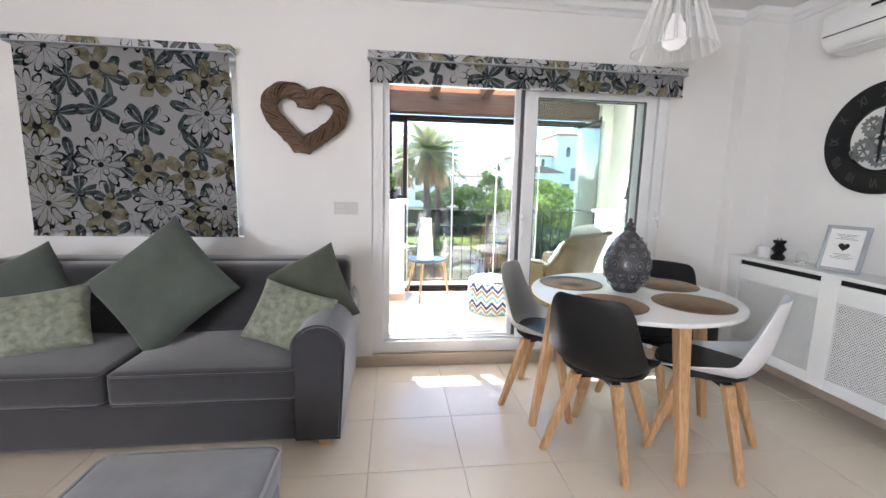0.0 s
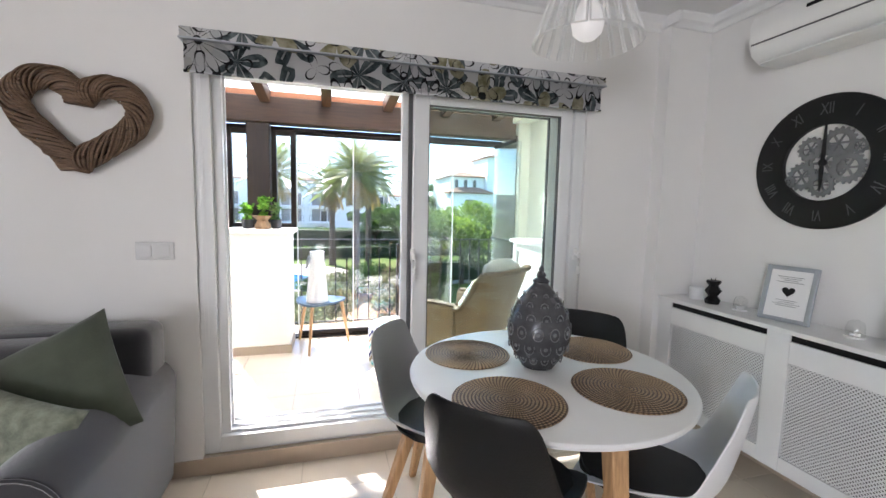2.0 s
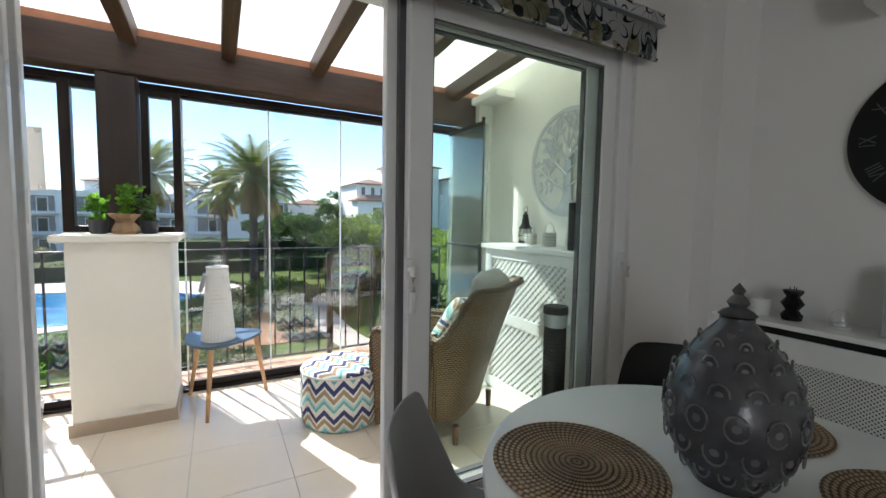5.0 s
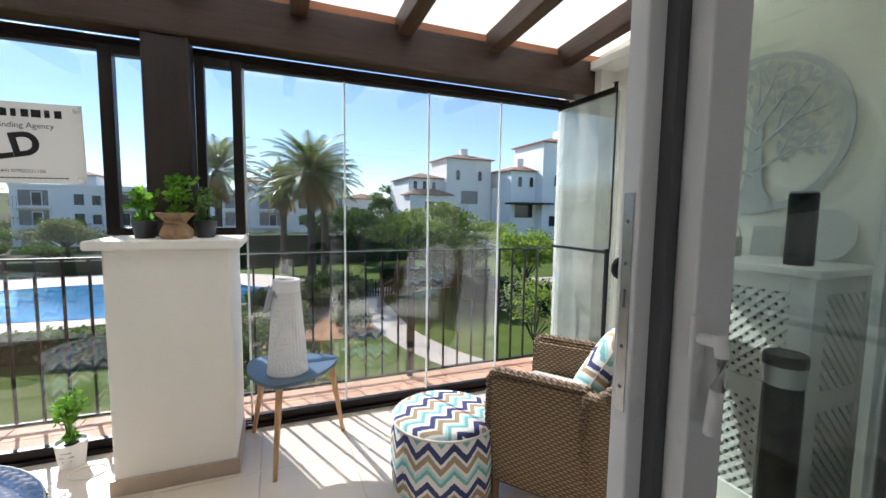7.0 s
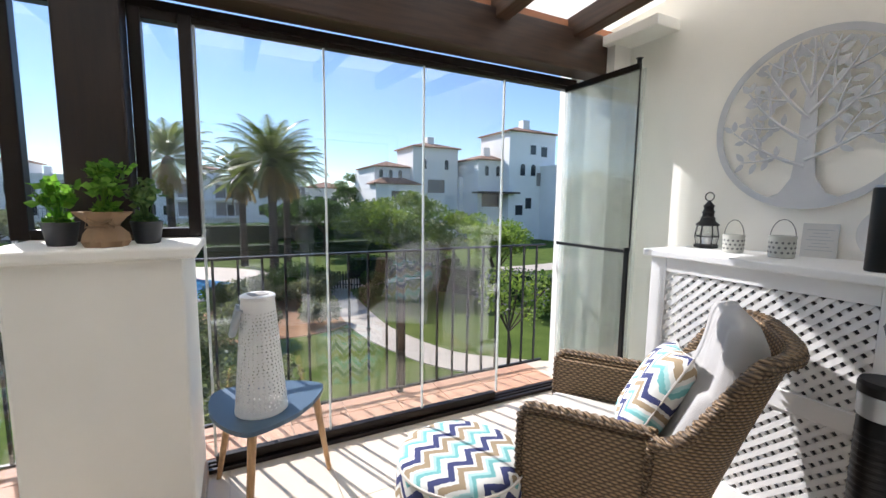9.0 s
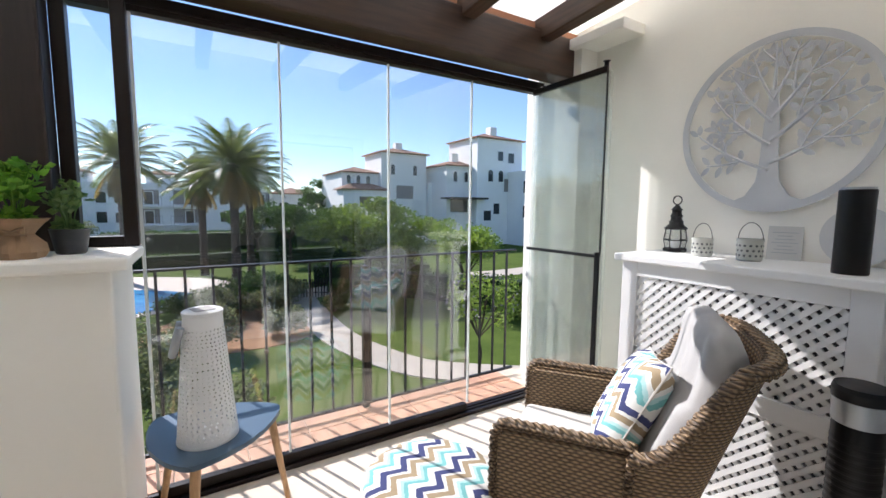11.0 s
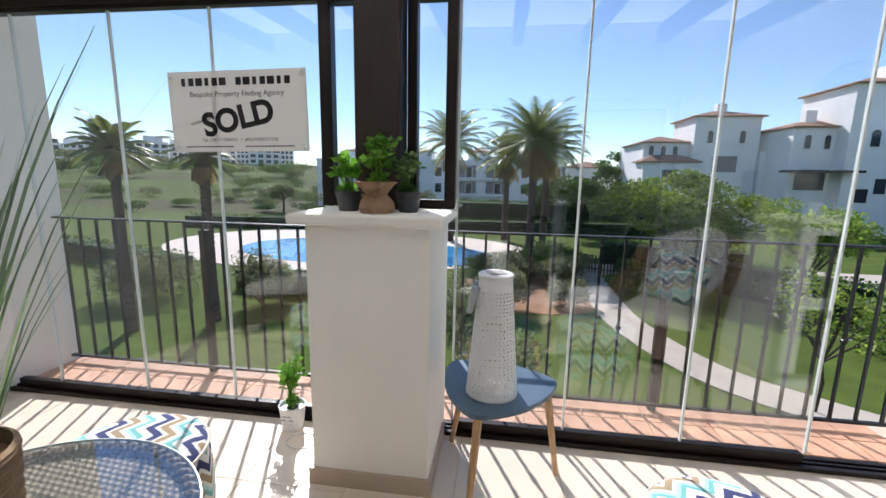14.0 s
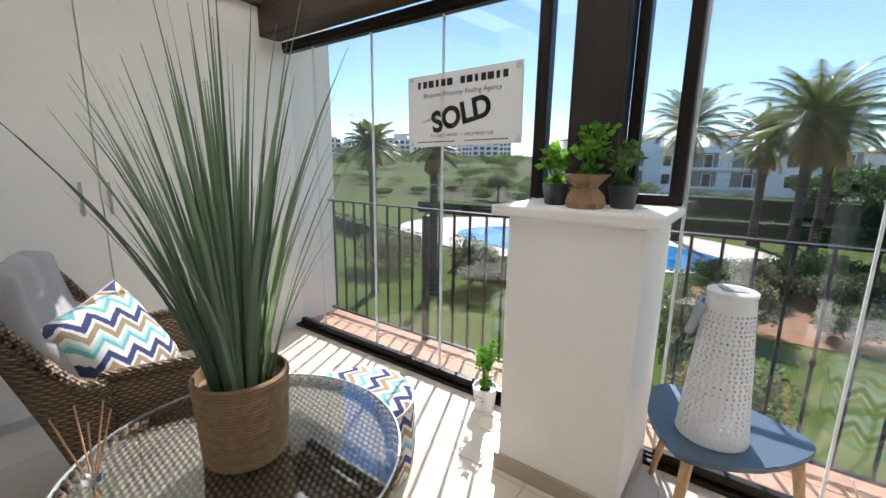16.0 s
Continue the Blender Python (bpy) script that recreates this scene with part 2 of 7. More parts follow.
M_glass_f = glass("folded_glass", (0.965, 0.98, 0.97), 0.05, 0.17)
M_glass_t = glass("table_glass", (0.95, 0.975, 0.965), 0.24)
M_glass_s = glass("sash_glass", (0.93, 0.975, 0.95), 0.03)


def floral():
    """Printed blind cloth: dark teal leaves, olive blooms and ink-outlined daisies on pale grey."""
    m, nt, b = nodes_of("floral_print")
    tc = nt.nodes.new("ShaderNodeTexCoord").outputs["Object"]
    sx = nt.nodes.new("ShaderNodeSeparateXYZ")
    nt.links.new(tc, sx.inputs[0])
    wob = noise_tex(nt, tc, 9.0, 3)

    def layer(scale, ox, oz, petals, r0, r1, sharp):
        cb = nt.nodes.new("ShaderNodeCombineXYZ")
        nt.links.new(mth(nt, 'MULTIPLY_ADD', sx.outputs[0], scale, ox), cb.inputs[0])
        nt.links.new(mth(nt, 'MULTIPLY_ADD', sx.outputs[2], scale, oz), cb.inputs[1])
        v = nt.nodes.new("ShaderNodeTexVoronoi")
        v.voronoi_dimensions = '2D'
        v.inputs["Scale"].default_value = 1.0
        v.inputs["Randomness"].default_value = 0.55
        nt.links.new(cb.outputs[0], v.inputs["Vector"])
        d = nt.nodes.new("ShaderNodeVectorMath")
        d.operation = 'SUBTRACT'
        nt.links.new(cb.outputs[0], d.inputs[0])
        nt.links.new(v.outputs["Position"], d.inputs[1])
        s = nt.nodes.new("ShaderNodeSeparateXYZ")
        nt.links.new(d.outputs[0], s.inputs[0])
        ang = mth(nt, 'ARCTAN2', s.outputs[1], s.outputs[0])
        cs = nt.nodes.new("ShaderNodeSeparateColor")
        nt.links.new(v.outputs["Color"], cs.inputs[0])
        ang2 = mth(nt, 'MULTIPLY_ADD', ang, petals / 2, mth(nt, 'MULTIPLY', cs.outputs[0], 6.0))
        pet = mth(nt, 'POWER', mth(nt, 'ABSOLUTE', mth(nt, 'COSINE', ang2)), sharp)
        rad = mth(nt, 'ADD', mth(nt, 'MULTIPLY_ADD', pet, r1, r0), mth(nt, 'MULTIPLY', mth(nt, 'SUBTRACT', wob, 0.5), 0.25))
        q = mth(nt, 'DIVIDE', v.outputs["Distance"], rad)
        return q, pet, cs, v.outputs["Distance"]

    def below(x, lim):
        return mth(nt, 'LESS_THAN', x, lim)

    ground = (0.50, 0.50, 0.51)
    q1, p1, c1, d1 = layer(3.9, 0.3, 0.7, 5, 0.03, 0.46, 1.0)
    teal = mix(nt, ramp(nt, noise_tex(nt, tc, 22, 3), [(0.35, (0, 0, 0)), (0.65, (1, 1, 1))]), (0.022, 0.030, 0.034), (0.12, 0.145, 0.15))
    col = mix(nt, below(q1, 1.1), ground, teal)
    col = mix(nt, mth(nt, 'MULTIPLY', mth(nt, 'GREATER_THAN', p1, 0.992), below(q1, 0.8)), col, (0.30, 0.31, 0.31))
    q2, p2, c2, d2 = layer(3.6, 2.1, 1.3, 5, 0.06, 0.44, 0.8)
    olive = mix(nt, ramp(nt, noise_tex(nt, tc, 18, 3), [(0.35, (0, 0, 0)), (0.65, (1, 1, 1))]), (0.15, 0.135, 0.075), (0.36, 0.34, 0.25))
    sel2 = mth(nt, 'MULTIPLY', below(q2, 1.0), below(c2.outputs[1], 0.72))
    col = mix(nt, sel2, col, olive)
    col = mix(nt, mth(nt, 'MULTIPLY', below(mth(nt, 'MULTIPLY_ADD', wob, 0.10, d2), 0.135), below(c2.outputs[1], 0.72)), col, (0.02, 0.02, 0.02))
    q3, p3, c3, d3 = layer(3.0, 5.3, 3.9, 13, 0.10, 0.40, 0.5)
    on3 = mth(nt, 'GREATER_THAN', c3.outputs[2], 0.30)
    sel3 = mth(nt, 'MULTIPLY', below(q3, 1.0), on3)
    col = mix(nt, mth(nt, 'MULTIPLY', sel3, 0.75), col, ground)
    ink = mth(nt, 'MULTIPLY', mth(nt, 'GREATER_THAN', q3, 0.88), sel3)
    col = mix(nt, ink, col, (0.012, 0.012, 0.014))
    vein = mth(nt, 'MULTIPLY', mth(nt, 'MULTIPLY', below(p3, 0.42), below(q3, 0.9)), on3)
    col = mix(nt, vein, col, (0.02, 0.02, 0.022))
    col = mix(nt, mth(nt, 'MULTIPLY', below(d3, 0.05), on3), col, (0.02, 0.02, 0.02))
    q4, p4, c4, d4 = layer(6.5, 8.8, 6.2, 3, 0.05, 0.40, 1.5)
    edge = mth(nt, 'MULTIPLY', mth(nt, 'GREATER_THAN', q4, 0.86), below(q4, 1.0))
    col = mix(nt, mth(nt, 'MULTIPLY', edge, below(c4.outputs[0], 0.8)), col, (0.015, 0.015, 0.016))
    nt.links.new(col, b.inputs["Base Color"])
    b.inputs["Roughness"].default_value = 0.85
    b.inputs["Specular IOR Level"].default_value = 0.2
    bump(nt, b, noise_tex(nt, tc, 700, 2), 0.2, 0.001)
    return m


def chevron(name, mode, period=0.16, wave=0.11, amp=0.05, rot=0.0):
    """Ikat zigzag cloth: white, teal, aqua, tan and navy bands."""
    m, nt, b = nodes_of(name)
    vec = coords(nt, rot=(0, 0, rot))
    jit = noise_tex(nt, vec, 90, 2)
    s = nt.nodes.new("ShaderNodeSeparateXYZ")
    nt.links.new(vec, s.inputs[0])
    if mode == "xy":
        u, v = s.outputs[0], s.outputs[1]
    else:
        u, v = mth(nt, 'MULTIPLY', mth(nt, 'ARCTAN2', s.outputs[1], s.outputs[0]), 0.27), s.outputs[2]
    tri = mth(nt, 'PINGPONG', u, wave / 2)
    z = mth(nt, 'MULTIPLY_ADD', tri, 2 * amp / wave, v)
    z = mth(nt, 'MULTIPLY_ADD', mth(nt, 'SUBTRACT', jit, 0.5), 0.012, z)
    f = mth(nt, 'FRACT', mth(nt, 'MULTIPLY_ADD', z, 1 / period, 10.0))
    white, teal, aqua, tan, navy = (0.74, 0.74, 0.70), (0.19, 0.47, 0.47), (0.42, 0.66, 0.66), (0.36, 0.28, 0.18), (0.06, 0.07, 0.17)
    c = ramp(nt, f, [(0, white), (0.10, teal), (0.22, aqua), (0.32, white), (0.42, tan), (0.60, white), (0.70, navy), (0.90, white)], True)
    c = mix(nt, 0.15, c, ramp(nt, noise_tex(nt, vec, 14, 3), [(0.3, (0.3, 0.3, 0.3)), (0.7, (0.9, 0.9, 0.9))]), "MULTIPLY")
    nt.links.new(c, b.inputs["Base Color"])
    b.inputs["Roughness"].default_value = 0.9
    b.inputs["Specular IOR Level"].default_value = 0.15
    bump(nt, b, noise_tex(nt, vec, 500, 2), 0.2, 0.002)
    return m


def wicker(name, dark, lite, row=0.011, stake=0.034):
    m, nt, b = nodes_of(name)
    vec = coords(nt)
    s = nt.nodes.new("ShaderNodeSeparateXYZ")
    nt.links.new(vec, s.inputs[0])
    u = mth(nt, 'ADD', s.outputs[0], s.outputs[1])
    rowi = mth(nt, 'FLOOR', mth(nt, 'DIVIDE', s.outputs[2], row))
    par = mth(nt, 'MULTIPLY', mth(nt, 'MODULO', rowi, 2.0), math.pi)
    over = mth(nt, 'SINE', mth(nt, 'MULTIPLY_ADD', u, math.pi * 2 / stake, par))
    cross = mth(nt, 'ABSOLUTE', mth(nt, 'SINE', mth(nt, 'MULTIPLY', s.outputs[2], math.pi / row)))
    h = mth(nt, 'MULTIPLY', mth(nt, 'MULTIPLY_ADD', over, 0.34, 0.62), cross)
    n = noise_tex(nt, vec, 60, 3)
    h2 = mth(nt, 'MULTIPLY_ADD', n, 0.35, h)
    # shade between the canes is put into the colour, darkest in the grooves
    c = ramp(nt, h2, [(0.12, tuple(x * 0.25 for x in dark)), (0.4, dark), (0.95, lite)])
    nt.links.new(c, b.inputs["Base Color"])
    b.inputs["Roughness"].default_value = 0.55
    bump(nt, b, h, 0.9, 0.006)
    return m


def coil(name, dark, lite, pitch=0.009):
    """Coiled seagrass: rings round the middle, stitched across."""
    m, nt, b = nodes_of(name)
    vec = coords(nt)
    s = nt.nodes.new("ShaderNodeSeparateXYZ")
    nt.links.new(vec, s.inputs[0])
    r = mth(nt, 'SQRT', mth(nt, 'ADD', mth(nt, 'MULTIPLY', s.outputs[0], s.outputs[0]), mth(nt, 'MULTIPLY', s.outputs[1], s.outputs[1])))
    a = mth(nt, 'ARCTAN2', s.outputs[1], s.outputs[0])
    ring = mth(nt, 'ABSOLUTE', mth(nt, 'SINE', mth(nt, 'MULTIPLY', r, math.pi / pitch)))
    st = mth(nt, 'SINE', mth(nt, 'MULTIPLY_ADD', a, 72.0, mth(nt, 'MULTIPLY', r, 150.0)))
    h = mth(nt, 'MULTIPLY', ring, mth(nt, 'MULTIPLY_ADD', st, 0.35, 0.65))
    # hollows between the rings are coloured dark in place of shade
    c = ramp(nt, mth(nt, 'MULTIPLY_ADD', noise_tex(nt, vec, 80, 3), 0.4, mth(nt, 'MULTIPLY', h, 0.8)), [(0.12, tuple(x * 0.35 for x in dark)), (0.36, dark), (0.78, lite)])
    nt.links.new(c, b.inputs["Base Color"])
    b.inputs["Roughness"].default_value = 0.5
    bump(nt, b, h, 0.9, 0.005)
    return m


def basket(name, dark, lite, step=0.021):
    """Flat basket weave: strands pass over and under in both directions."""
    m, nt, b = nodes_of(name)
    vec = coords(nt, rot=(0, 0, 0.5))
    s = nt.nodes.new("ShaderNodeSeparateXYZ")
    nt.links.new(vec, s.inputs[0])
    sx = mth(nt, 'SINE', mth(nt, 'MULTIPLY', s.outputs[0], math.pi / step))
    sy = mth(nt, 'SINE', mth(nt, 'MULTIPLY', s.outputs[1], 2.2 * math.pi / step))
    par = mth(nt, 'MULTIPLY', mth(nt, 'SIGN', sx), sy)
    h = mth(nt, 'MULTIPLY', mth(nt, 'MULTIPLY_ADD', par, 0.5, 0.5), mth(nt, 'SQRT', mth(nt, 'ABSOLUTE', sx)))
    # where strands dip under, the colour darkens to stand for shade
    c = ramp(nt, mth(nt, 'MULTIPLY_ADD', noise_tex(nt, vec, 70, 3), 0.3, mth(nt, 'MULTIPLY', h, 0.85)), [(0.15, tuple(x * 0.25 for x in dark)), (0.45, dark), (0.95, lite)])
    nt.links.new(c, b.inputs["Base Color"])
    b.inputs["Roughness"].default_value = 0.6
    bump(nt, b, h, 0.9, 0.006)
    return m


def translucent(name, col, share=0.6):
    m = bpy.data.materials.new(name)
    m.use_nodes = True
    nt = m.node_tree
    nt.nodes.remove(nt.nodes["Principled BSDF"])
    di, tr, mx = nt.nodes.new("ShaderNodeBsdfDiffuse"), nt.nodes.new("ShaderNodeBsdfTranslucent"), nt.nodes.new("ShaderNodeMixShader")
    di.inputs[0].default_value = tr.inputs[0].default_value = (*col, 1)
    mx.inputs[0].default_value = share
    nt.links.new(di.outputs[0], mx.inputs[1])
    nt.links.new(tr.outputs[0], mx.inputs[2])
    nt.links.new(mx.outputs[0], nt.nodes["Material Output"].inputs[0])
    return m


def leafy(name, dark, lite, rough=0.5):
    m, nt, b = nodes_of(name)
    rnd = nt.nodes.new("ShaderNodeNewGeometry").outputs["Random Per Island"]
    col = ramp(nt, rnd, [(0.0, dark), (1.0, lite)])
    nt.links.new(col, b.inputs["Base Color"])
    b.inputs["Roughness"].default_value = rough
    b.inputs["Specular IOR Level"].default_value = 0.35
    tr, mx = nt.nodes.new("ShaderNodeBsdfTranslucent"), nt.nodes.new("ShaderNodeMixShader")
    nt.links.new(mix(nt, 1.0, col, (1.5, 1.5, 0.9), "MULTIPLY"), tr.inputs[0])
    mx.inputs[0].default_value = 0.5
    nt.links.new(b.outputs[0], mx.inputs[1])
    nt.links.new(tr.outputs[0], mx.inputs[2])
    nt.links.new(mx.outputs[0], nt.nodes["Material Output"].inputs[0])
    return m


M_floral = floral()
M_chev_top, M_chev_side = chevron("chevron_top", "xy"), chevron("chevron_side", "cyl", 0.17, 0.12, 0.06)
M_chev_pil = chevron("chevron_pillow", "xy", 0.15, 0.10, 0.05, 0.4)
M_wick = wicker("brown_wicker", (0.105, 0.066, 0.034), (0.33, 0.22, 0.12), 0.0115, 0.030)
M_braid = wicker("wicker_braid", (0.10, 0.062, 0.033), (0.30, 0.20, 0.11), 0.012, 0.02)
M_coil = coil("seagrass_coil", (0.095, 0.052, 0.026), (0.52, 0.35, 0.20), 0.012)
M_rope = surf("jute_rope", (0.31, 0.20, 0.105), 0.85, 0.35, 45, 260, 0.7)
M_twig = wood("willow_twig", (0.075, 0.042, 0.024), (0.22, 0.135, 0.08), 0, 0.6, 2.0)
M_twig_shade = surf("willow_gap_shade", (0.035, 0.02, 0.012), 0.9, 0.3, 30, 200, 0.4)
M_sofa = fabric("charcoal_weave", (0.038, 0.037, 0.041), 0.2, sheen=0.7)
M_otto = fabric("grey_weave", (0.29, 0.295, 0.31), 0.15)
M_pipe = fabric("piping", (0.42, 0.42, 0.42), 0.1)
M_sage = fabric("sage_velvet", (0.085, 0.10, 0.086), 0.25, 500, 0.8, 5)
M_olive = fabric("olive_velvet", (0.075, 0.085, 0.060), 0.3, 500, 0.8, 7)
M_leafp = fabric("leaf_print", (0.24, 0.26, 0.20), 0.55, 600, 0.85, 28)
M_roof = translucent("roof_sheet", (0.97, 0.94, 0.87), 0.85)
M_grey_shell = surf("grey_shell", (0.36, 0.36, 0.365), 0.4, 0.04, 5, 60, 0.02)
M_white_shell = surf("white_shell", (0.78, 0.79, 0.80), 0.35, 0.03, 5, 60, 0.02)
M_leather = surf("black_leather", (0.007, 0.007, 0.0075), 0.45, 0.2, 10, 160, 0.25, spec=0.35)
M_vase = surf("glazed_grey_ceramic", (0.075, 0.075, 0.08), 0.25, 0.35, 25, 60, 0.2)
# relief a lighter grey than the lantern body
M_relief = surf("pale_relief_glaze", (0.17, 0.17, 0.175), 0.3, 0.3, 25, 60, 0.1)
M_stool = surf("slate_blue_lacquer", (0.075, 0.125, 0.185), 0.35, 0.06, 5, 60, 0.02)
M_offwhite = fabric("cream_canvas", (0.60, 0.57, 0.52), 0.08)
M_greycush = fabric("pale_grey_canvas", (0.37, 0.36, 0.35), 0.1)
M_metalg = surf("galvanised", (0.42, 0.45, 0.48), 0.4, 0.12, 10, 60, 0.05, metal=0.6)
M_sign = translucent("sign_board", (0.66, 0.65, 0.62), 0.5)
M_ink = surf("black_print", (0.012, 0.012, 0.013), 0.6, 0.05, 5, 50, 0.0)
M_pot = surf("dark_grey_pot", (0.055, 0.06, 0.065), 0.5, 0.15, 12, 80, 0.1)
M_kraft = surf("kraft_paper", (0.36, 0.23, 0.13), 0.8, 0.2, 20, 90, 0.3)
M_soil = surf("soil", (0.04, 0.028, 0.02), 0.95, 0.3, 30, 120, 0.6)
M_herb = leafy("herb_leaf", (0.06, 0.20, 0.02), (0.22, 0.42, 0.07))
M_succ = leafy("succulent_leaf", (0.07, 0.15, 0.06), (0.20, 0.30, 0.12))
M_blade = leafy("grass_blade", (0.075, 0.118, 0.085), (0.29, 0.37, 0.29), 0.35)
M_art = surf("pale_grey_paint", (0.56, 0.575, 0.60), 0.55, 0.06, 6, 60, 0.05)
M_chrome = surf("steel", (0.55, 0.55, 0.56), 0.25, 0.08, 10, 60, 0.02, metal=1.0)
M_terra_plain = surf("orange_stain", (0.42, 0.17, 0.08), 0.6, 0.15, 6, 60, 0.1)

# ---------------------------------------------------------------- house shell
W0, W1 = 3.38, 3.62          # dividing wall, room side and terrace side
CEIL = 2.535
XR, XL, YB = 3.18, -3.4, -4.1
DX0, DX1, DZ0, DZ1 = 0.29, 2.40, 0.09, 2.06     # sliding door opening
WX0, WX1, WZ0, WZ1 = -1.765, -0.548, 0.935, 2.06   # window behind the roller blind


def structure(name, bm, mat, label, category, smooth=None):
    return solid(name, bm, mat, label, category, smooth, kind="structure")


bm = BM()
box(bm, XL, WX0, W0, W1, 0, 3.0)
box(bm, WX0, WX1, W0, W1, 0, WZ0)
box(bm, WX0, WX1, W0, W1, WZ1, 3.0)
box(bm, WX1, DX0, W0, W1, 0, 3.0)
box(bm, DX0, DX1, W0, W1, DZ1, 3.0)
box(bm, DX1, XR + 0.2, W0, W1, 0, 3.0)
structure("wall_north", bm, M_wall, "white painted plaster wall with a wide door opening", "wall")
bm = box(BM(), 2.88, XR, 3.285, W0, 0, CEIL)
structure("wall_pier", bm, M_wall, "white plaster pier in the corner of the room", "wall")
structure("wall_east", box(BM(), XR, XR + 0.2, YB, W0, 0, 3.0), M_wall, "white painted plaster wall", "wall")
# west wall, never in view: opening made up for the added fill lamp
bm = BM()
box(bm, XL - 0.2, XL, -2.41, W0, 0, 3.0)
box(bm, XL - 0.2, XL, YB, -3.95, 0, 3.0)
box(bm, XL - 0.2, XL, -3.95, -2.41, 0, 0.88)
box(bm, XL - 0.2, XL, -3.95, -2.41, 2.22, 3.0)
structure("wall_west", bm, M_wall, "white painted plaster wall", "wall")
structure("wall_south", box(BM(), XL - 0.2, XR + 0.2, YB - 0.2, YB, 0, 3.0), M_wall, "white painted plaster wall", "wall")
structure("ceiling", box(BM(), XL - 0.2, XR + 0.2, YB - 0.2, W0, CEIL, CEIL + 0.2), M_ceil, "flat white ceiling", "ceiling")
bm = BM()
prof = [(0, 0), (0.012, 0.0), (0.03, 0.02), (0.055, 0.03), (0.07, 0.055), (0.07, 0.07), (0, 0.07)]
for (a, b, off, rot) in (((XL, W0), (2.88, W0), 0, 0), ((2.88, 3.285), (XR, 3.285), 0, 0)):
    n = len(prof)
    v0 = [bm.verts.new((a[0], a[1] - p, CEIL - 0.07 + q)) for p, q in prof]
    v1 = [bm.verts.new((b[0] , b[1] - p, CEIL - 0.07 + q)) for p, q in prof]
    for i in range(n):
        bm.faces.new((v0[i], v0[(i + 1) % n], v1[(i + 1) % n], v1[i]))
n = len(prof)
v0 = [bm.verts.new((XR - p, YB, CEIL - 0.07 + q)) for p, q in prof]
v1 = [bm.verts.new((XR - p, 3.285, CEIL - 0.07 + q)) for p, q in prof]
for i in range(n):
    bm.faces.new((v0[i], v0[(i + 1) % n], v1[(i + 1) % n], v1[i]))
box(bm, 2.86, 2.88, 3.22, W0, CEIL - 0.06, CEIL - 0.001)
structure("cornice", bm, M_ceil, "white plaster cornice along the ceiling", "cornice")

# floors: slab with grout, tiles laid on it
structure("floor", box(BM(), XL - 0.2, 3.3, YB - 0.2, 6.0, -0.25, -0.006), M_grout, "cream tiled floor with thin grout joints", "floor")
bm = box(BM(), DX0, DX1, W0 - 0.012, W1 + 0.02, -0.006, DZ0)
structure("door_sill", bm, M_skirt, "beige tiled raised door sill", "sill")
bm = BM()
box(bm, XL, DX0, W0 - 0.011, W0, 0, 0.08)
box(bm, DX1, 2.88, W0 - 0.011, W0, 0, 0.08)
box(bm, XR - 0.011, XR, YB, 3.28, 0, 0.08)
structure("baseboard", bm, M_skirt, "beige tile skirting board", "skirting")

# terrace shell
TXR, TXL, GY = 3.03, -1.90, 5.60
bm = BM()
box(bm, TXR, TXR + 0.3, W1, 5.98, -0.2, 2.32)
box(bm, TXR, TXR + 0.3, W1, 5.62, 2.32, 3.1)
box(bm, 2.84, TXR, 5.66, 5.74, -0.2, 2.30)
box(bm, 2.885, TXR, 5.34, 5.66, -0.2, 2.30)
box(bm, 2.84, TXR + 0.02, 5.02, 5.64, 2.30, 2.36, 0.006)
structure("terrace_wall_east", bm, M_terr, "cream plaster terrace wall with a corner pier", "wall")
bm = BM()
box(bm, TXL - 0.3, TXL, W1, 5.05, -0.2, 3.1)
box(bm, -2.3, -2.02, 5.05, 5.98, -0.2, 2.36)
structure("terrace_wall_west", bm, M_terr, "cream plaster terrace wall beside the cupboard", "wall")

# middle pillar with its cap
bm = BM()
box(bm, 0.062, 0.556, 5.14, 5.64, -0.01, 1.106, 0.012)
pillar = structure("terrace_pillar", bm, M_terr, "cream rendered half-height pillar with a projecting cap", "pillar")
part("cap", box(BM(), 0.004, 0.602, 5.105, 5.66, 1.104, 1.146, 0.010), M_terr, pillar)
bm = BM()
box(bm, 0.049, 0.569, 5.127, 5.141, 0, 0.075)
box(bm, 0.555, 0.569, 5.141, 5.55, 0, 0.075)
box(bm, 0.049, 0.063, 5.141, 5.55, 0, 0.075)
part("skirting", bm, M_skirt, pillar)

# pergola
perg = structure("pergola", box(BM(), -2.3, 2.93, 5.40, 5.56, 2.13, 2.37, 0.012), M_beam, "dark stained timber pergola beam and rafters under pale roof sheets", "pergola")
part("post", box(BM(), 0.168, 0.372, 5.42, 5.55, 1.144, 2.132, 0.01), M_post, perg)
SLOPE = 0.07
for x in (-2.0, -1.42, -0.83, -0.24, 0.34, 0.89, 1.48, 2.08, 2.64):
    ln = 5.80 - W1
    bm = BM()
    box(bm, -0.045, 0.045, -ln, 0, 0, 0.13, 0.008)
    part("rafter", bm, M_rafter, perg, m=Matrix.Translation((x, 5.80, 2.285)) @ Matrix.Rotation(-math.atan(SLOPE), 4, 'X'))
part("wall_plate", box(BM(), -2.3, 3.0, 5.45, 5.52, 2.37, 2.43, 0.004), M_terra_plain, perg, "orange stained wall plate")
rs = BM()
for x0, x1 in ((-2.3, -1.42), (-1.42, -0.24), (-0.24, 0.89), (0.89, 2.08), (2.08, TXR)):
    box(rs, x0 + 0.004, x1 - 0.004, -(5.95 - W1), 0, 0, 0.012)
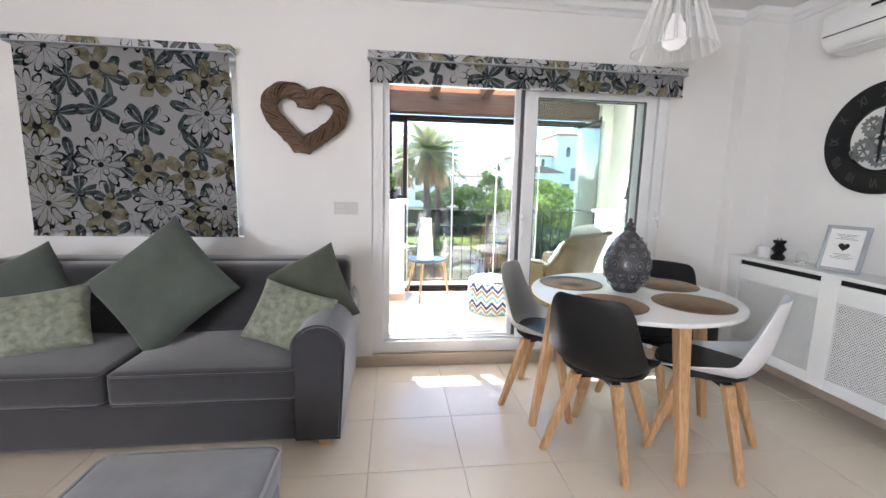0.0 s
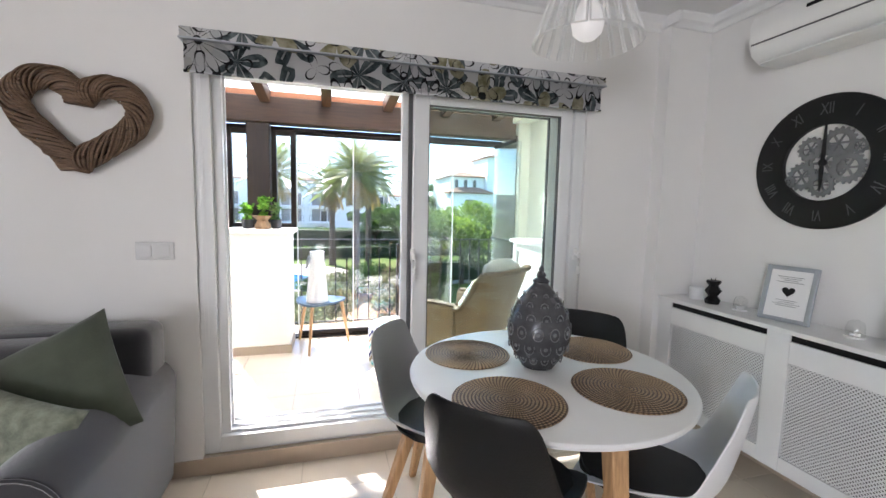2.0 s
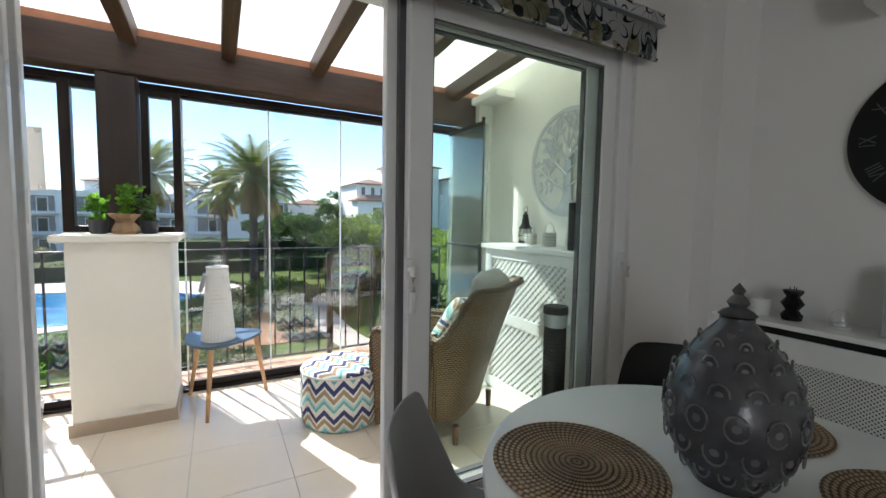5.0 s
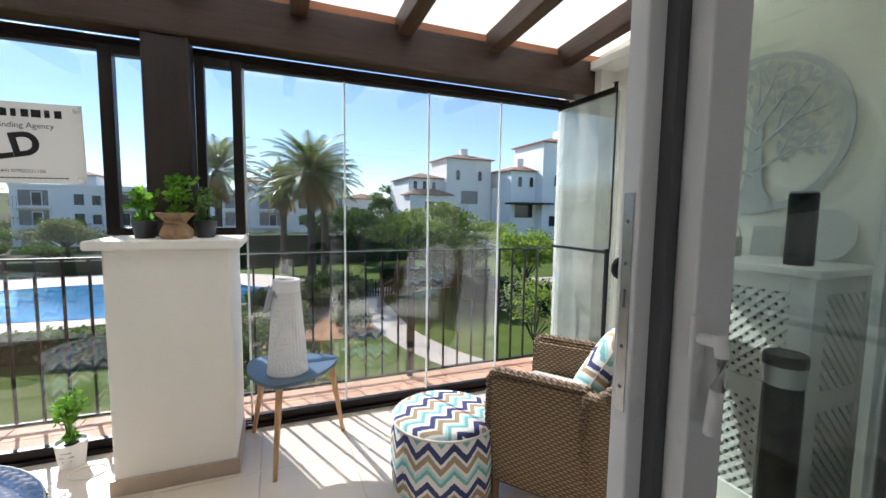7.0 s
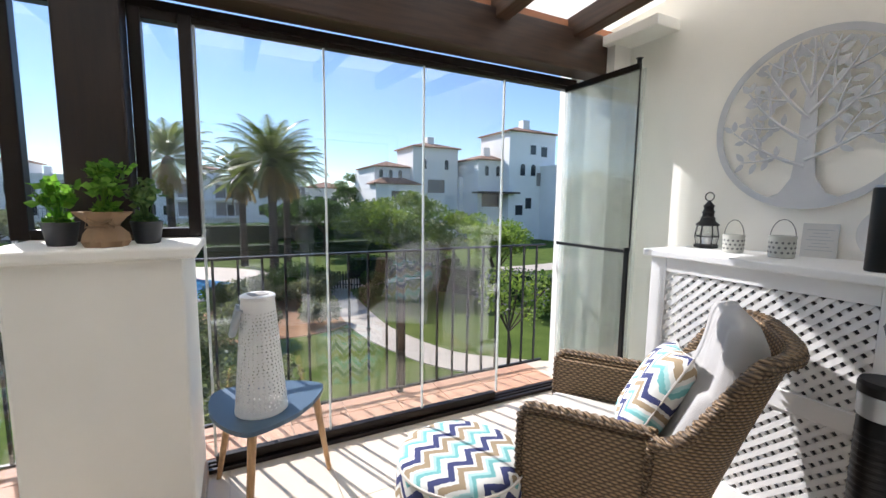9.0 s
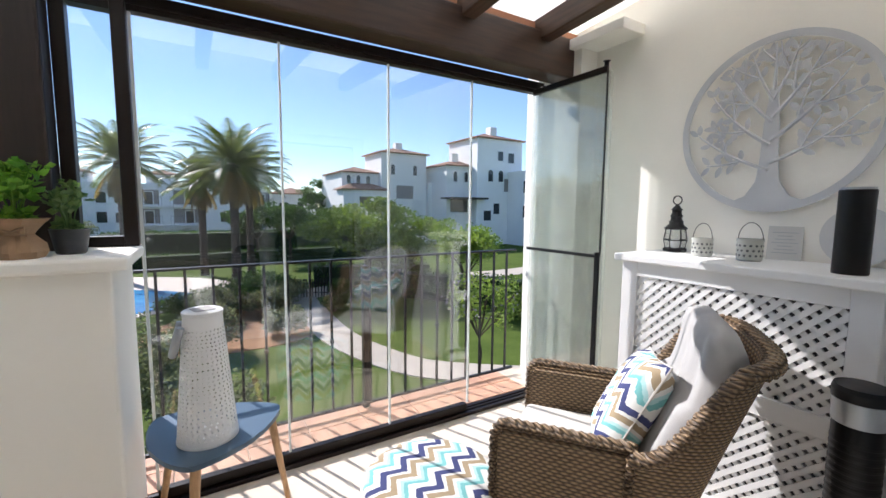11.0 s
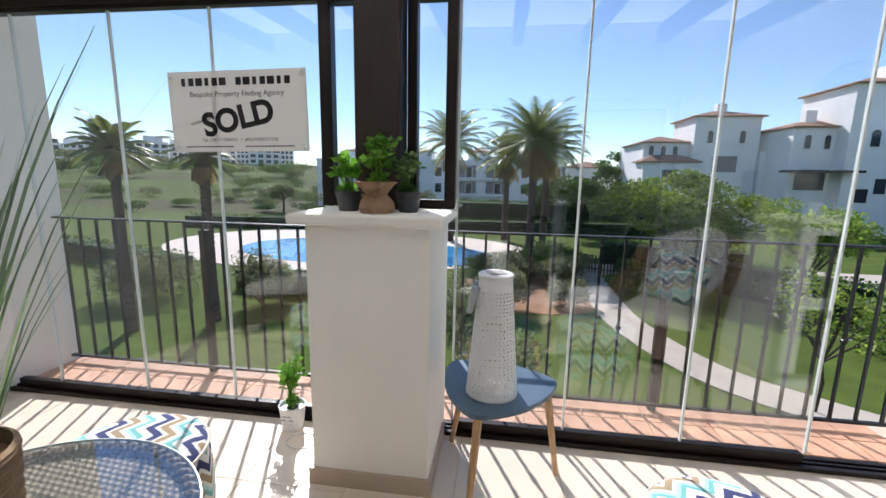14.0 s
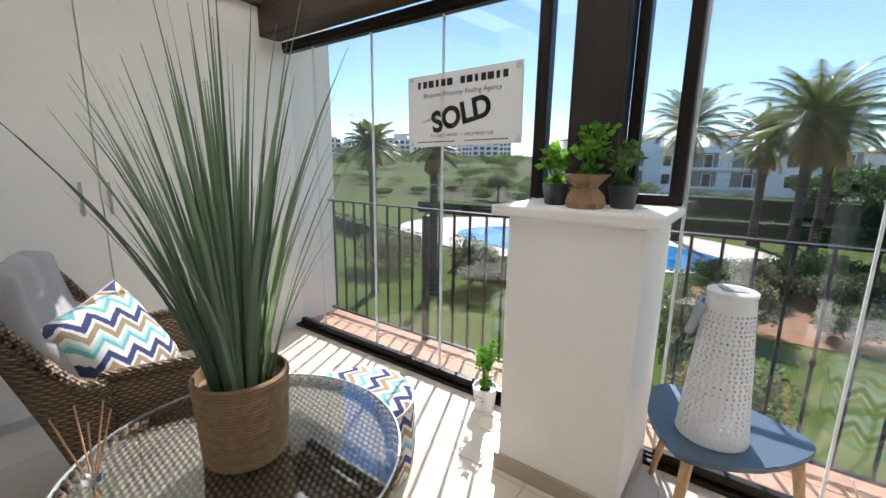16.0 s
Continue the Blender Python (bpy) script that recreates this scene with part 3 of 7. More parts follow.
structure("terrace_ceiling", rs, M_roof, "pale translucent roof sheets over the rafters", "roof").matrix_basis = Matrix.Translation((0, 5.95, 2.44)) @ Matrix.Rotation(-math.atan(SLOPE), 4, 'X')

# ---------------------------------------------------------------- sliding door, window, glazing, railing
def pane(name, x0, x1, y, z0, z1, parent, mat, t=0.006):
    p = part(name, box(BM(), x0, x1, y - t / 2, y + t / 2, z0, z1), mat, parent)
    p.visible_shadow = False
    return p


door = structure("door_1", box(BM(), DX0, DX0 + 0.075, 3.40, 3.60, DZ0, DZ1, 0.004), M_upvc, "white framed sliding terrace door standing half open", "door")
bm = BM()
box(bm, DX0 + 0.075, DX0 + 0.118, 3.43, 3.455, DZ0 + 0.05, DZ1 - 0.05, 0.003)
box(bm, DX0 + 0.075, DX0 + 0.118, 3.50, 3.52, DZ0 + 0.05, DZ1 - 0.05, 0.003)
box(bm, DX0 + 0.075, DX0 + 0.10, 3.57, 3.595, DZ0 + 0.05, DZ1 - 0.05, 0.003)
part("jamb_track", bm, M_upvc, door)
bm = box(BM(), DX1 - 0.07, DX1, 3.40, 3.60, DZ0, DZ1, 0.004)
box(bm, DX1 - 0.10, DX1 - 0.07, 3.57, 3.595, DZ0 + 0.05, DZ1 - 0.05, 0.003)
part("jamb", bm, M_upvc, door)
part("head", box(BM(), DX0 + 0.075, DX1 - 0.07, 3.40, 3.60, DZ1 - 0.06, DZ1, 0.004), M_upvc, door)
bm = box(BM(), DX0 + 0.075, DX1 - 0.07, 3.40, 3.60, DZ0, DZ0 + 0.085, 0.004)
for y in (3.432, 3.497, 3.562):
    box(bm, DX0 + 0.075, DX1 - 0.07, y, y + 0.012, DZ0 + 0.085, DZ0 + 0.100, 0.002)
part("threshold", bm, M_upvc, door)
for y, x0, x1, nm in ((3.438, 1.352, 2.325, "inner"), (3.503, 1.297, 2.29, "outer")):
    z0, z1 = DZ0 + 0.100, DZ1 - 0.065
    bm = BM()
    for a, b in ((x0, x0 + 0.085), (x1 - 0.075, x1)):
        box(bm, a, b, y - 0.020, y + 0.020, z0, z1, 0.004)
    box(bm, x0 + 0.085, x1 - 0.075, y - 0.020, y + 0.020, z0, z0 + 0.085, 0.004)
    box(bm, x0 + 0.085, x1 - 0.075, y - 0.020, y + 0.020, z1 - 0.07, z1, 0.004)
    sash = part("sash", bm, M_upvc, door)
    g = BM()
    for a in (x0 + 0.085, x1 - 0.081):
        box(g, a, a + 0.006, y - 0.012, y + 0.012, z0 + 0.085, z1 - 0.07)
    box(g, x0 + 0.091, x1 - 0.081, y - 0.012, y + 0.012, z0 + 0.085, z0 + 0.091)
    box(g, x0 + 0.091, x1 - 0.081, y - 0.012, y + 0.012, z1 - 0.076, z1 - 0.07)
    part("gasket", g, M_gasket, sash)
    pane("pane", x0 + 0.091, x1 - 0.081, y, z0 + 0.091, z1 - 0.076, sash, M_glass_s)
    if nm == "outer":
        part("brush_seal", box(BM(), x0 + 0.035, x0 + 0.065, y - 0.0445, y - 0.0205, z0, z1), M_gasket, sash, "black brush seal between the sashes")
        l = BM()
        box(l, x0 - 0.0015, x0 + 0.004, y - 0.011, y + 0.011, 0.95, 1.32, 0.001)
        part("lock_strip", l, M_chrome, sash, "steel lock strip on the edge")
        k = BM()
        for z in (0.99, 1.06, 1.13, 1.20, 1.27):
            box(k, x0 - 0.0022, x0 + 0.002, y - 0.003, y + 0.003, z, z + (0.03 if z == 1.13 else 0.006))
        part("lock_slot", k, M_gasket, sash)
        k = BM()
        lathe(k, [(0.009, 0), (0.009, 0.040), (0.020, 0.042), (0.023, 0.050), (0.021, 0.060), (0.0, 0.069)], 24, m=Matrix.Translation((x0 + 0.066, y + 0.020, 1.183)) @ Matrix.Rotation(radians(-90), 4, 'X'))
        part("knob", k, M_black, sash, "round black buffer knob", smooth=40)


def lever(x, y, z, parent, down=0.14):
    bm = BM()
    box(bm, x - 0.014, x + 0.014, y - 0.010, y, z - 0.035, z + 0.035, 0.004)
    lathe(bm, [(0.009, 0), (0.009, 0.035)], 16, m=Matrix.Translation((x, y - 0.008, z)) @ Matrix.Rotation(math.radians(90), 4, 'X'))
    tube(bm, [(x, y - 0.040, z + 0.012), (x, y - 0.046, z - 0.02), (x, y - 0.042, z - 0.07), (x, y - 0.036, z - down)], 0.010, 10)
    part("handle", bm, M_white, parent, "white lever handle", smooth=50)


lever(1.352, 3.418, 1.100, door)
lever(2.372, 3.40, 1.10, door, 0.12)

win = structure("window_1", BM(), M_upvc, "white framed window behind a roller blind", "window")
bm = BM()
for a, b, c, d in ((WX0, WX0 + 0.06, WZ0, WZ1), (WX1 - 0.06, WX1, WZ0, WZ1), (WX0 + 0.06, WX1 - 0.06, WZ0, WZ0 + 0.06), (WX0 + 0.06, WX1 - 0.06, WZ1 - 0.06, WZ1)):
    box(bm, a, b, 3.46, 3.52, c, d, 0.004)
part("window_frame", bm, M_upvc, win)
pane("pane", WX0 + 0.06, WX1 - 0.06, 3.49, WZ0 + 0.06, WZ1 - 0.06, win, M_glass)

# folding glass curtain of the terrace: tracks, panels, narrow framed lights beside the post
gl = structure("window_2", box(BM(), -2.02, 2.80, 5.565, 5.645, 2.085, 2.13, 0.004), M_brown, "frameless folding glass curtain in brown tracks", "window")
part("lower_track_rail", box(BM(), -2.02, 2.78, 5.575, 5.625, 2.062, 2.085, 0.003), M_brown, gl)
for x0, x1 in ((-2.02, 0.062), (0.556, 2.80)):
    bm = BM()
    box(bm, x0, x1, 5.55, 5.575, 0.0, 0.022, 0.003)
    box(bm, x0, x1, 5.585, 5.60, 0.0, 0.026, 0.003)
    box(bm, x0, x1, 5.61, 5.635, 0.0, 0.03, 0.003)
    part("floor_track", bm, M_brown, gl)
for x0, x1 in ((-1.985, -0.04), (0.60, 2.226)):
    part("bottom_rail", box(BM(), x0, x1, 5.578, 5.618, 0.028, 0.068, 0.003), M_brown, gl)
M_seam = surf("clear_seal", (0.72, 0.76, 0.74), 0.3, 0.05, 5, 50, 0.0)
for xs in ((-1.985, -1.705, -1.141, -0.60, -0.045), (0.605, 1.153, 1.70, 2.24)):
    for a, b in zip(xs, xs[1:]):
        p = pane("panel", a + 0.003, b - 0.003, 5.598, 0.066, 2.066, gl, M_glass, 0.008)
        part("edge_seal", box(BM(), b - 0.0045, b + 0.0045, 5.591, 5.605, 0.068, 2.062), M_seam, gl)
part("edge_seal", box(BM(), 0.595, 0.606, 5.588, 5.608, 0.068, 2.062), M_seam, gl)
part("edge_seal", box(BM(), -0.047, -0.037, 5.588, 5.608, 0.068, 2.062), M_seam, gl)
for x0, x1, w0, w1 in ((-0.037, 0.168, 0.058, 0.016), (0.372, 0.594, 0.045, 0.048)):
    bm = BM()
    box(bm, x0, x0 + w0, 5.54, 5.60, 1.147, 2.085, 0.004)
    box(bm, x1 - w1, x1, 5.54, 5.60, 1.147, 2.085, 0.004)
    box(bm, x0 + w0, x1 - w1, 5.54, 5.60, 1.147, 1.187, 0.004)
    box(bm, x0 + w0, x1 - w1, 5.54, 5.60, 2.04, 2.085, 0.004)
    f = part("side_light_frame", bm, M_brown, gl)
    pane("pane", x0 + w0, x1 - w1, 5.575, 1.187, 2.04, f, M_glass)
# the last panels, swung open against the pier
fa, fb = Vector((2.715, 5.572, 0)), Vector((2.722, 5.015, 0))
for k, off in enumerate((0.0, 0.022, 0.044)):
    d = (fb - fa)
    ang = math.atan2(d.y, d.x)
    mm = Matrix.Translation((fa.x + off, fa.y, 0)) @ Matrix.Rotation(ang, 4, 'Z')
    L = d.length
    part("open_panel", box(BM(), 0, L, -0.004, 0.004, 0.07, 2.055), M_glass_f, gl, m=mm)
    if k == 0:
        part("top_rail", box(BM(), 0, L, -0.012, 0.012, 2.04, 2.075, 0.003), M_brown, gl, m=mm)
        part("bottom_rail", box(BM(), 0, L, -0.012, 0.012, 0.03, 0.072, 0.003), M_brown, gl, m=mm)
        bm = box(BM(), -0.02, L, -0.011, -0.0045, 1.035, 1.055, 0.002)
        box(bm, L - 0.022, L + 0.006, -0.018, -0.0045, 0.075, 1.055, 0.002)
        box(bm, L - 0.002, L + 0.003, -0.005, 0.005, 1.06, 2.04)
        lathe(bm, [(0.018, 0), (0.018, 0.02), (0.0, 0.021)], 16, c=(L - 0.008, -0.01, 1.05))
        part("strap", bm, M_black, gl, "black retaining strap", m=mm)
        bm = BM()
        lathe(bm, [(0.012, 0), (0.012, 0.025), (0.02, 0.026), (0.0, 0.03)], 12, c=(L - 0.01, 0, 2.075))
        part("hinge_pin", bm, M_black, gl, m=mm)

# outer sill of terracotta and the iron railing
structure("outer_sill", box(BM(), -2.4, 2.95, 5.645, 5.99, -0.25, 0.014), M_grout, "balcony edge laid with terracotta tiles", "sill")
rail = thing("balcony_railing", Matrix(), "black wrought-iron balcony railing with square bars and collars", "railing")
RY = 5.925
bm = box(BM(), -2.35, 2.89, RY - 0.02, RY + 0.02, 0.988, 1.0, 0.003)
part("top_rail", bm, M_iron, rail)
part("bottom_rail", box(BM(), -2.35, 2.89, RY - 0.012, RY + 0.012, 0.055, 0.071, 0.002), M_iron, rail)
bb = BM()
box(bb, -0.0065, 0.0065, -0.0065, 0.0065, 0.071, 0.988)
bar_plain = done(bb, "baluster", M_iron)
bb = BM()
box(bb, -0.0065, 0.0065, -0.0065, 0.0065, 0.071, 0.988)
for z in (0.50,):
    box(bb, -0.012, 0.012, -0.012, 0.012, z - 0.012, z + 0.012, 0.004, 1)
bar_collar = done(bb, "baluster", M_iron)
for i in range(43):
    x = -2.33 + i * 0.1225
    ob = new("baluster", bar_collar if i % 3 == 1 else bar_plain)
    ob.parent, ob.location = rail, (x, RY, 0)
for x in (-1.0, 1.69):
    part("post", box(BM(), x - 0.02, x + 0.02, RY + 0.006, RY + 0.046, -0.1, 0.945, 0.003), M_iron, rail)

# ---------------------------------------------------------------- living room
def leg_bm(bm, p0, p1, w0, w1):
    """Square tapered leg from top p0 to foot p1."""
    p0, p1 = Vector(p0), Vector(p1)
    d = (p1 - p0).normalized()
    out = Vector((p1.x - p0.x, p1.y - p0.y, 0))
    out = out.normalized() if out.length > 1e-4 else Vector((1, 0, 0))
    s = Vector((-out.y, out.x, 0))
    vs = []
    for p, w in ((p0, w0), (p1, w1)):
        vs.append([bm.verts.new(p + out * a * w / 2 + s * b * w / 2) for a, b in ((1, 1), (-1, 1), (-1, -1), (1, -1))])
    a, b = vs
    bm.faces.new(a)
    bm.faces.new(list(reversed(b)))
    for i in range(4):
        j = (i + 1) % 4
        bm.faces.new((a[j], a[i], b[i], b[j]))
    bmesh.ops.bevel(bm, geom=list({e for v in a + b for e in v.link_edges}), offset=0.003, segments=1, affect='EDGES')


def blind_cloth(bm, x0, x1, y, z0, z1, n=24):
    g = []
    for i in range(n + 1):
        x = x0 + (x1 - x0) * i / n
        g.append([bm.verts.new((x, y + 0.0015 * math.sin(i * 0.9) * k, z1 + (z0 - z1) * k)) for k in (0, 0.5, 1)])
    for a, b in zip(g, g[1:]):
        for k in (0, 1):
            bm.faces.new((a[k], b[k], b[k + 1], a[k + 1]))
    bmesh.ops.solidify(bm, geom=bm.faces[:], thickness=0.0015)
    return bm


rb = thing("roller_blind", pose(0, 0, 0), "floral roller blind in grey, olive and teal pulled down", "blind")
part("cassette", box(BM(), -1.79, -0.545, 3.30, 3.379, 2.075, 2.115, 0.003), M_floral, rb)
part("cassette_rail", box(BM(), -1.795, -0.54, 3.297, 3.379, 2.069, 2.076, 0.001), M_metalg, rb)
part("cloth", blind_cloth(BM(), -1.755, -0.565, 3.322, 0.96, 2.07), M_floral, rb)
part("lining", box(BM(), -1.755, -0.565, 3.3245, 3.3255, 0.965, 2.068), M_white, rb, "white blackout lining")
part("bottom_bar", box(BM(), -1.758, -0.562, 3.316, 3.330, 0.942, 0.962, 0.003), M_floral, rb)
rb2 = thing("roller_blind", pose(0, 0, 0), "floral roller blind rolled up above the sliding door", "blind")
part("cassette", box(BM(), 0.275, 2.455, 3.300, 3.379, 2.09, 2.135, 0.003), M_floral, rb2)
part("cassette_rail", box(BM(), 0.27, 2.46, 3.296, 3.379, 2.084, 2.091, 0.001), M_metalg, rb2)
part("cloth", blind_cloth(BM(), 0.285, 2.44, 3.320, 1.955, 2.085), M_floral, rb2)
part("bottom_bar", box(BM(), 0.283, 2.442, 3.314, 3.327, 1.945, 1.957, 0.002), M_floral, rb2)
bm = BM()
for xx in (0.318, 0.335):
    for k in range(64):
        lathe(bm, [(0.0, -0.003), (0.0024, 0), (0.0, 0.003)], 5, c=(xx, 3.372, 2.07 - k * 0.0215), cap=False)
    tube(bm, [(xx, 3.372, 2.08), (xx, 3.372, 0.70)], 0.0008, 4)
part("bead_chain", bm, M_white, rb2)

# heart wreath of willow twigs
heart = thing("heart_wreath", pose(-0.128, 3.335, 1.70, 0, 6, 0), "heart-shaped wreath of twisted brown willow twigs", "wall decoration")


def heart_pt(t):
    x = 16 * math.sin(t) ** 3
    z = 13 * math.cos(t) - 5 * math.cos(2 * t) - 2 * math.cos(3 * t) - math.cos(4 * t)
    return Vector((x * 0.0138, 0, z * 0.0128 + 0.012))


rng = random.Random(5)
for layer_n, rr0, turns in ((15, 0.046, 5.0), (9, 0.037, 6.0)):
    for k in range(layer_n):
        bm = BM()
        ph, rr = 2 * math.pi * k / layer_n + rng.uniform(-0.09, 0.09), rr0 + rng.uniform(-0.003, 0.004)
        pts = []
        for i in range(160):
            t = 2 * math.pi * i / 160
            c, c2 = heart_pt(t), heart_pt(t + 0.02)
            d = (c2 - c).normalized() if (c2 - c).length > 1e-6 else Vector((1, 0, 0))
            nrm = Vector((-d.z, 0, d.x))
            w = ph + turns * t + 0.12 * math.sin(3 * t + k)
            pts.append(c + rr * (math.cos(w) * nrm + math.sin(w) * Vector((0, 0.82, 0))))
        tube(bm, pts, 0.0050 + 0.0008 * (k % 3), 6, True)
        part("twig", bm, M_twig, heart, smooth=60)
# tube added inside the twigs, coloured dark as the shade in their gaps
part("core", tube(BM(), [heart_pt(2 * math.pi * (i + 0.5) / 80) for i in range(80)], 0.027, 8, True), M_twig_shade, heart, "dark inner core standing in for shade between the twigs")

# switch
M_plate = surf("aged_white_plastic", (0.60, 0.60, 0.59), 0.35, 0.04, 5, 40, 0.01)
sw = thing("light_switch", pose(0.12, 3.379, 1.137), "white double light switch plate", "light switch")
part("plate", box(BM(), -0.079, 0.079, -0.008, 0, -0.042, 0.042, 0.003), M_plate, sw)
for x in (-0.042, 0.034):
    part("rocker", box(BM(), x - 0.028, x + 0.030, -0.013, -0.008, -0.028, 0.028, 0.002), M_plate, sw)

# sofa
sofa = thing("sofa", pose(-0.85, 2.86, 0), "charcoal grey fabric two-seat sofa with rolled arms", "sofa")
SW = 1.06


def arm_profile(s):
    pts = []
    for i in range(13):
        a = math.pi * (i / 12)
        pts.append((0.12 + 0.125 * math.cos(a), 0.52 + 0.115 * math.sin(a)))
    return [(0.215, 0.045)] + pts + [(0.0, 0.045)]


for s in (-1, 1):
    bm = BM()
    out = arm_profile(1)
    lo = [bm.verts.new((s * (SW - 0.245 + x), -0.42, z)) for x, z in out]
    hi = [bm.verts.new((s * (SW - 0.245 + x), 0.44, z + 0.02)) for x, z in out]
    bm.faces.new(lo)
    bm.faces.new(list(reversed(hi)))
    for i in range(len(out)):
        j = (i + 1) % len(out)
        bm.faces.new((lo[i], lo[j], hi[j], hi[i]))
    bmesh.ops.bevel(bm, geom=[e for e in bm.edges if e.is_boundary is False and all(abs(v.co.y + 0.42) < 1e-4 for v in e.verts)], offset=0.012, segments=2, affect='EDGES')
    arm = part("arm", bm, M_sofa, sofa, smooth=50)
    bm = BM()
    tube(bm, [(s * (SW - 0.245 + x), -0.424, z) for x, z in out[1:-1]], 0.006, 6)
    part("piping", bm, M_sofa, arm, smooth=60)
part("base", box(BM(), -SW + 0.22, SW - 0.22, -0.40, 0.42, 0.045, 0.27, 0.015), M_sofa, sofa)
bm = BM()
lo = [(-SW + 0.05, 0.16), (SW - 0.05, 0.16), (SW - 0.05, 0.44), (-SW + 0.05, 0.44)]
box(bm, -SW + 0.04, SW - 0.04, 0.22, 0.44, 0.10, 0.84, 0.05, 4)
for v in bm.verts:
    if v.co.z > 0.5:
        v.co.y += (v.co.z - 0.5) * 0.12
        v.co.z -= 0.012 * (v.co.x / SW) ** 2
part("back", bm, M_sofa, sofa, smooth=60)
for x0, x1 in ((-SW + 0.23, -0.003), (0.003, SW - 0.23)):
    bm = BM()
    box(bm, x0, x1, -0.44, 0.22, 0.27, 0.43, 0.035, 4)
    for v in bm.verts:
        if v.co.z > 0.38:
            u, w = (v.co.x - (x0 + x1) / 2) / (x1 - x0) * 2, (v.co.y + 0.11) / 0.33
            v.co.z += 0.02 * (1 - u * u) * (1 - w * w)
    bmesh.ops.subdivide_edges(bm, edges=[e for e in bm.edges if e.calc_length() > 0.3], cuts=6, use_grid_fill=True)
    for v in bm.verts:
        if v.co.z > 0.38:
            u, w = (v.co.x - (x0 + x1) / 2) / (x1 - x0) * 2, (v.co.y + 0.11) / 0.33
            v.co.z += 0.025 * max(0, (1 - u * u) * (1 - w * w))
    c = part("seat_cushion", bm, M_sofa, sofa, smooth=60)
    bm = BM()
    for z in (0.418, 0.282):
        tube(bm, [(x0 + 0.012, -0.10, z), (x0 + 0.012, -0.425, z), (x0 + 0.03, -0.443, z), (x1 - 0.03, -0.443, z), (x1 - 0.012, -0.425, z), (x1 - 0.012, -0.10, z)], 0.005, 6)
    part("piping", bm, M_sofa, c, smooth=60)
    bm = BM()
    box(bm, x0, x1, 0.06, 0.26, 0.42, 0.82, 0.06, 4)
    for v in bm.verts:
        v.co.y += (v.co.z - 0.42) * 0.16
    part("back_cushion", bm, M_sofa, sofa, smooth=60)
for x in (-SW + 0.12, SW - 0.12):
    for y in (-0.36, 0.36):
        bm = BM()
        leg_bm(bm, (x, y, 0.10), (x + 0.01 * (1 if x > 0 else -1), y, 0), 0.075, 0.05)
        part("foot", bm, M_oak, sofa)


def throw(name, w, h, t, mat, c, rx, rz, spin, label):
    m = Matrix.Translation(c) @ Matrix.Rotation(radians(rz), 4, 'Z') @ Matrix.Rotation(radians(rx), 4, 'X') @ Matrix.Rotation(radians(spin), 4, 'Z')
    ob = solid(name, cushion(BM(), w, h, t), mat, label, "cushion", 60, m)
    return ob


throw("cushion", 0.56, 0.56, 0.17, M_sage, (-0.79, 2.845, 0.735), 68, 0, 43, "large sage green velvet cushion standing on its corner on the sofa")
throw("cushion", 0.46, 0.46, 0.15, M_olive, (-0.045, 2.93, 0.66), 70, -12, 28, "olive green velvet cushion leaning in the sofa corner")
throw("cushion", 0.44, 0.33, 0.13, M_leafp, (-0.11, 2.72, 0.585), 60, -14, -13, "pale green leaf-print cushion leaning on the sofa")
throw("cushion", 0.44, 0.33, 0.13, M_leafp, (-1.31, 2.72, 0.585), 60, 10, 9, "pale green leaf-print cushion lying on the sofa seat")
throw("cushion", 0.46, 0.46, 0.15, M_sage, (-1.52, 2.90, 0.66), 66, 15, 30, "sage green cushion leaning against the sofa back")

ott = thing("ottoman", pose(-0.21, 1.50, 0), "light grey upholstered ottoman with pale piping", "ottoman")
part("body", box(BM(), -0.27, 0.27, -0.36, 0.36, 0.06, 0.30, 0.03, 3), M_otto, ott, smooth=60)
bm = BM()
box(bm, -0.28, 0.28, -0.37, 0.37, 0.29, 0.425, 0.05, 4)
part("cushion_top", bm, M_otto, ott, smooth=60)
bm = BM()
rr = []
for cx, cy, a0 in ((0.235, 0.325, 0), (-0.235, 0.325, 90), (-0.235, -0.325, 180), (0.235, -0.325, 270)):
    for i in range(6):
        a = radians(a0 + i * 18)
        rr.append((cx + 0.042 * math.cos(a), cy + 0.042 * math.sin(a), 0.405))
tube(bm, rr, 0.006, 6, True)
part("piping", bm, M_pipe, ott, smooth=60)
for x in (-0.22, 0.22):
    for y in (-0.3, 0.3):
        part("foot", lathe(BM(), [(0.02, 0), (0.028, 0.065)], 12, c=(x, y, 0)), M_oak, ott)

# dining table
TC = (1.71, 2.56)
tab = thing("dining_table", pose(TC[0], TC[1], 0), "round white dining table on four splayed oak legs", "table")
part("tabletop", lathe(BM(), [(0.0, 0.722), (0.506, 0.722), (0.521, 0.728), (0.524, 0.738), (0.520, 0.746), (0.512, 0.749), (0.0, 0.749)], 72, cap=False), M_white, tab, smooth=40)
part("underframe", box(box(BM(), -0.30, 0.30, -0.03, 0.03, 0.695, 0.722, 0.002), -0.03, 0.03, -0.30, 0.30, 0.697, 0.7215, 0.002), M_white, tab)
for a in range(4):
    c, s = math.cos(a * math.pi / 2), math.sin(a * math.pi / 2)
    bm = BM()
    leg_bm(bm, (0.41 * c, 0.41 * s, 0.722), (0.51 * c, 0.51 * s, 0), 0.058, 0.036)
    part("leg", bm, M_oak, tab)


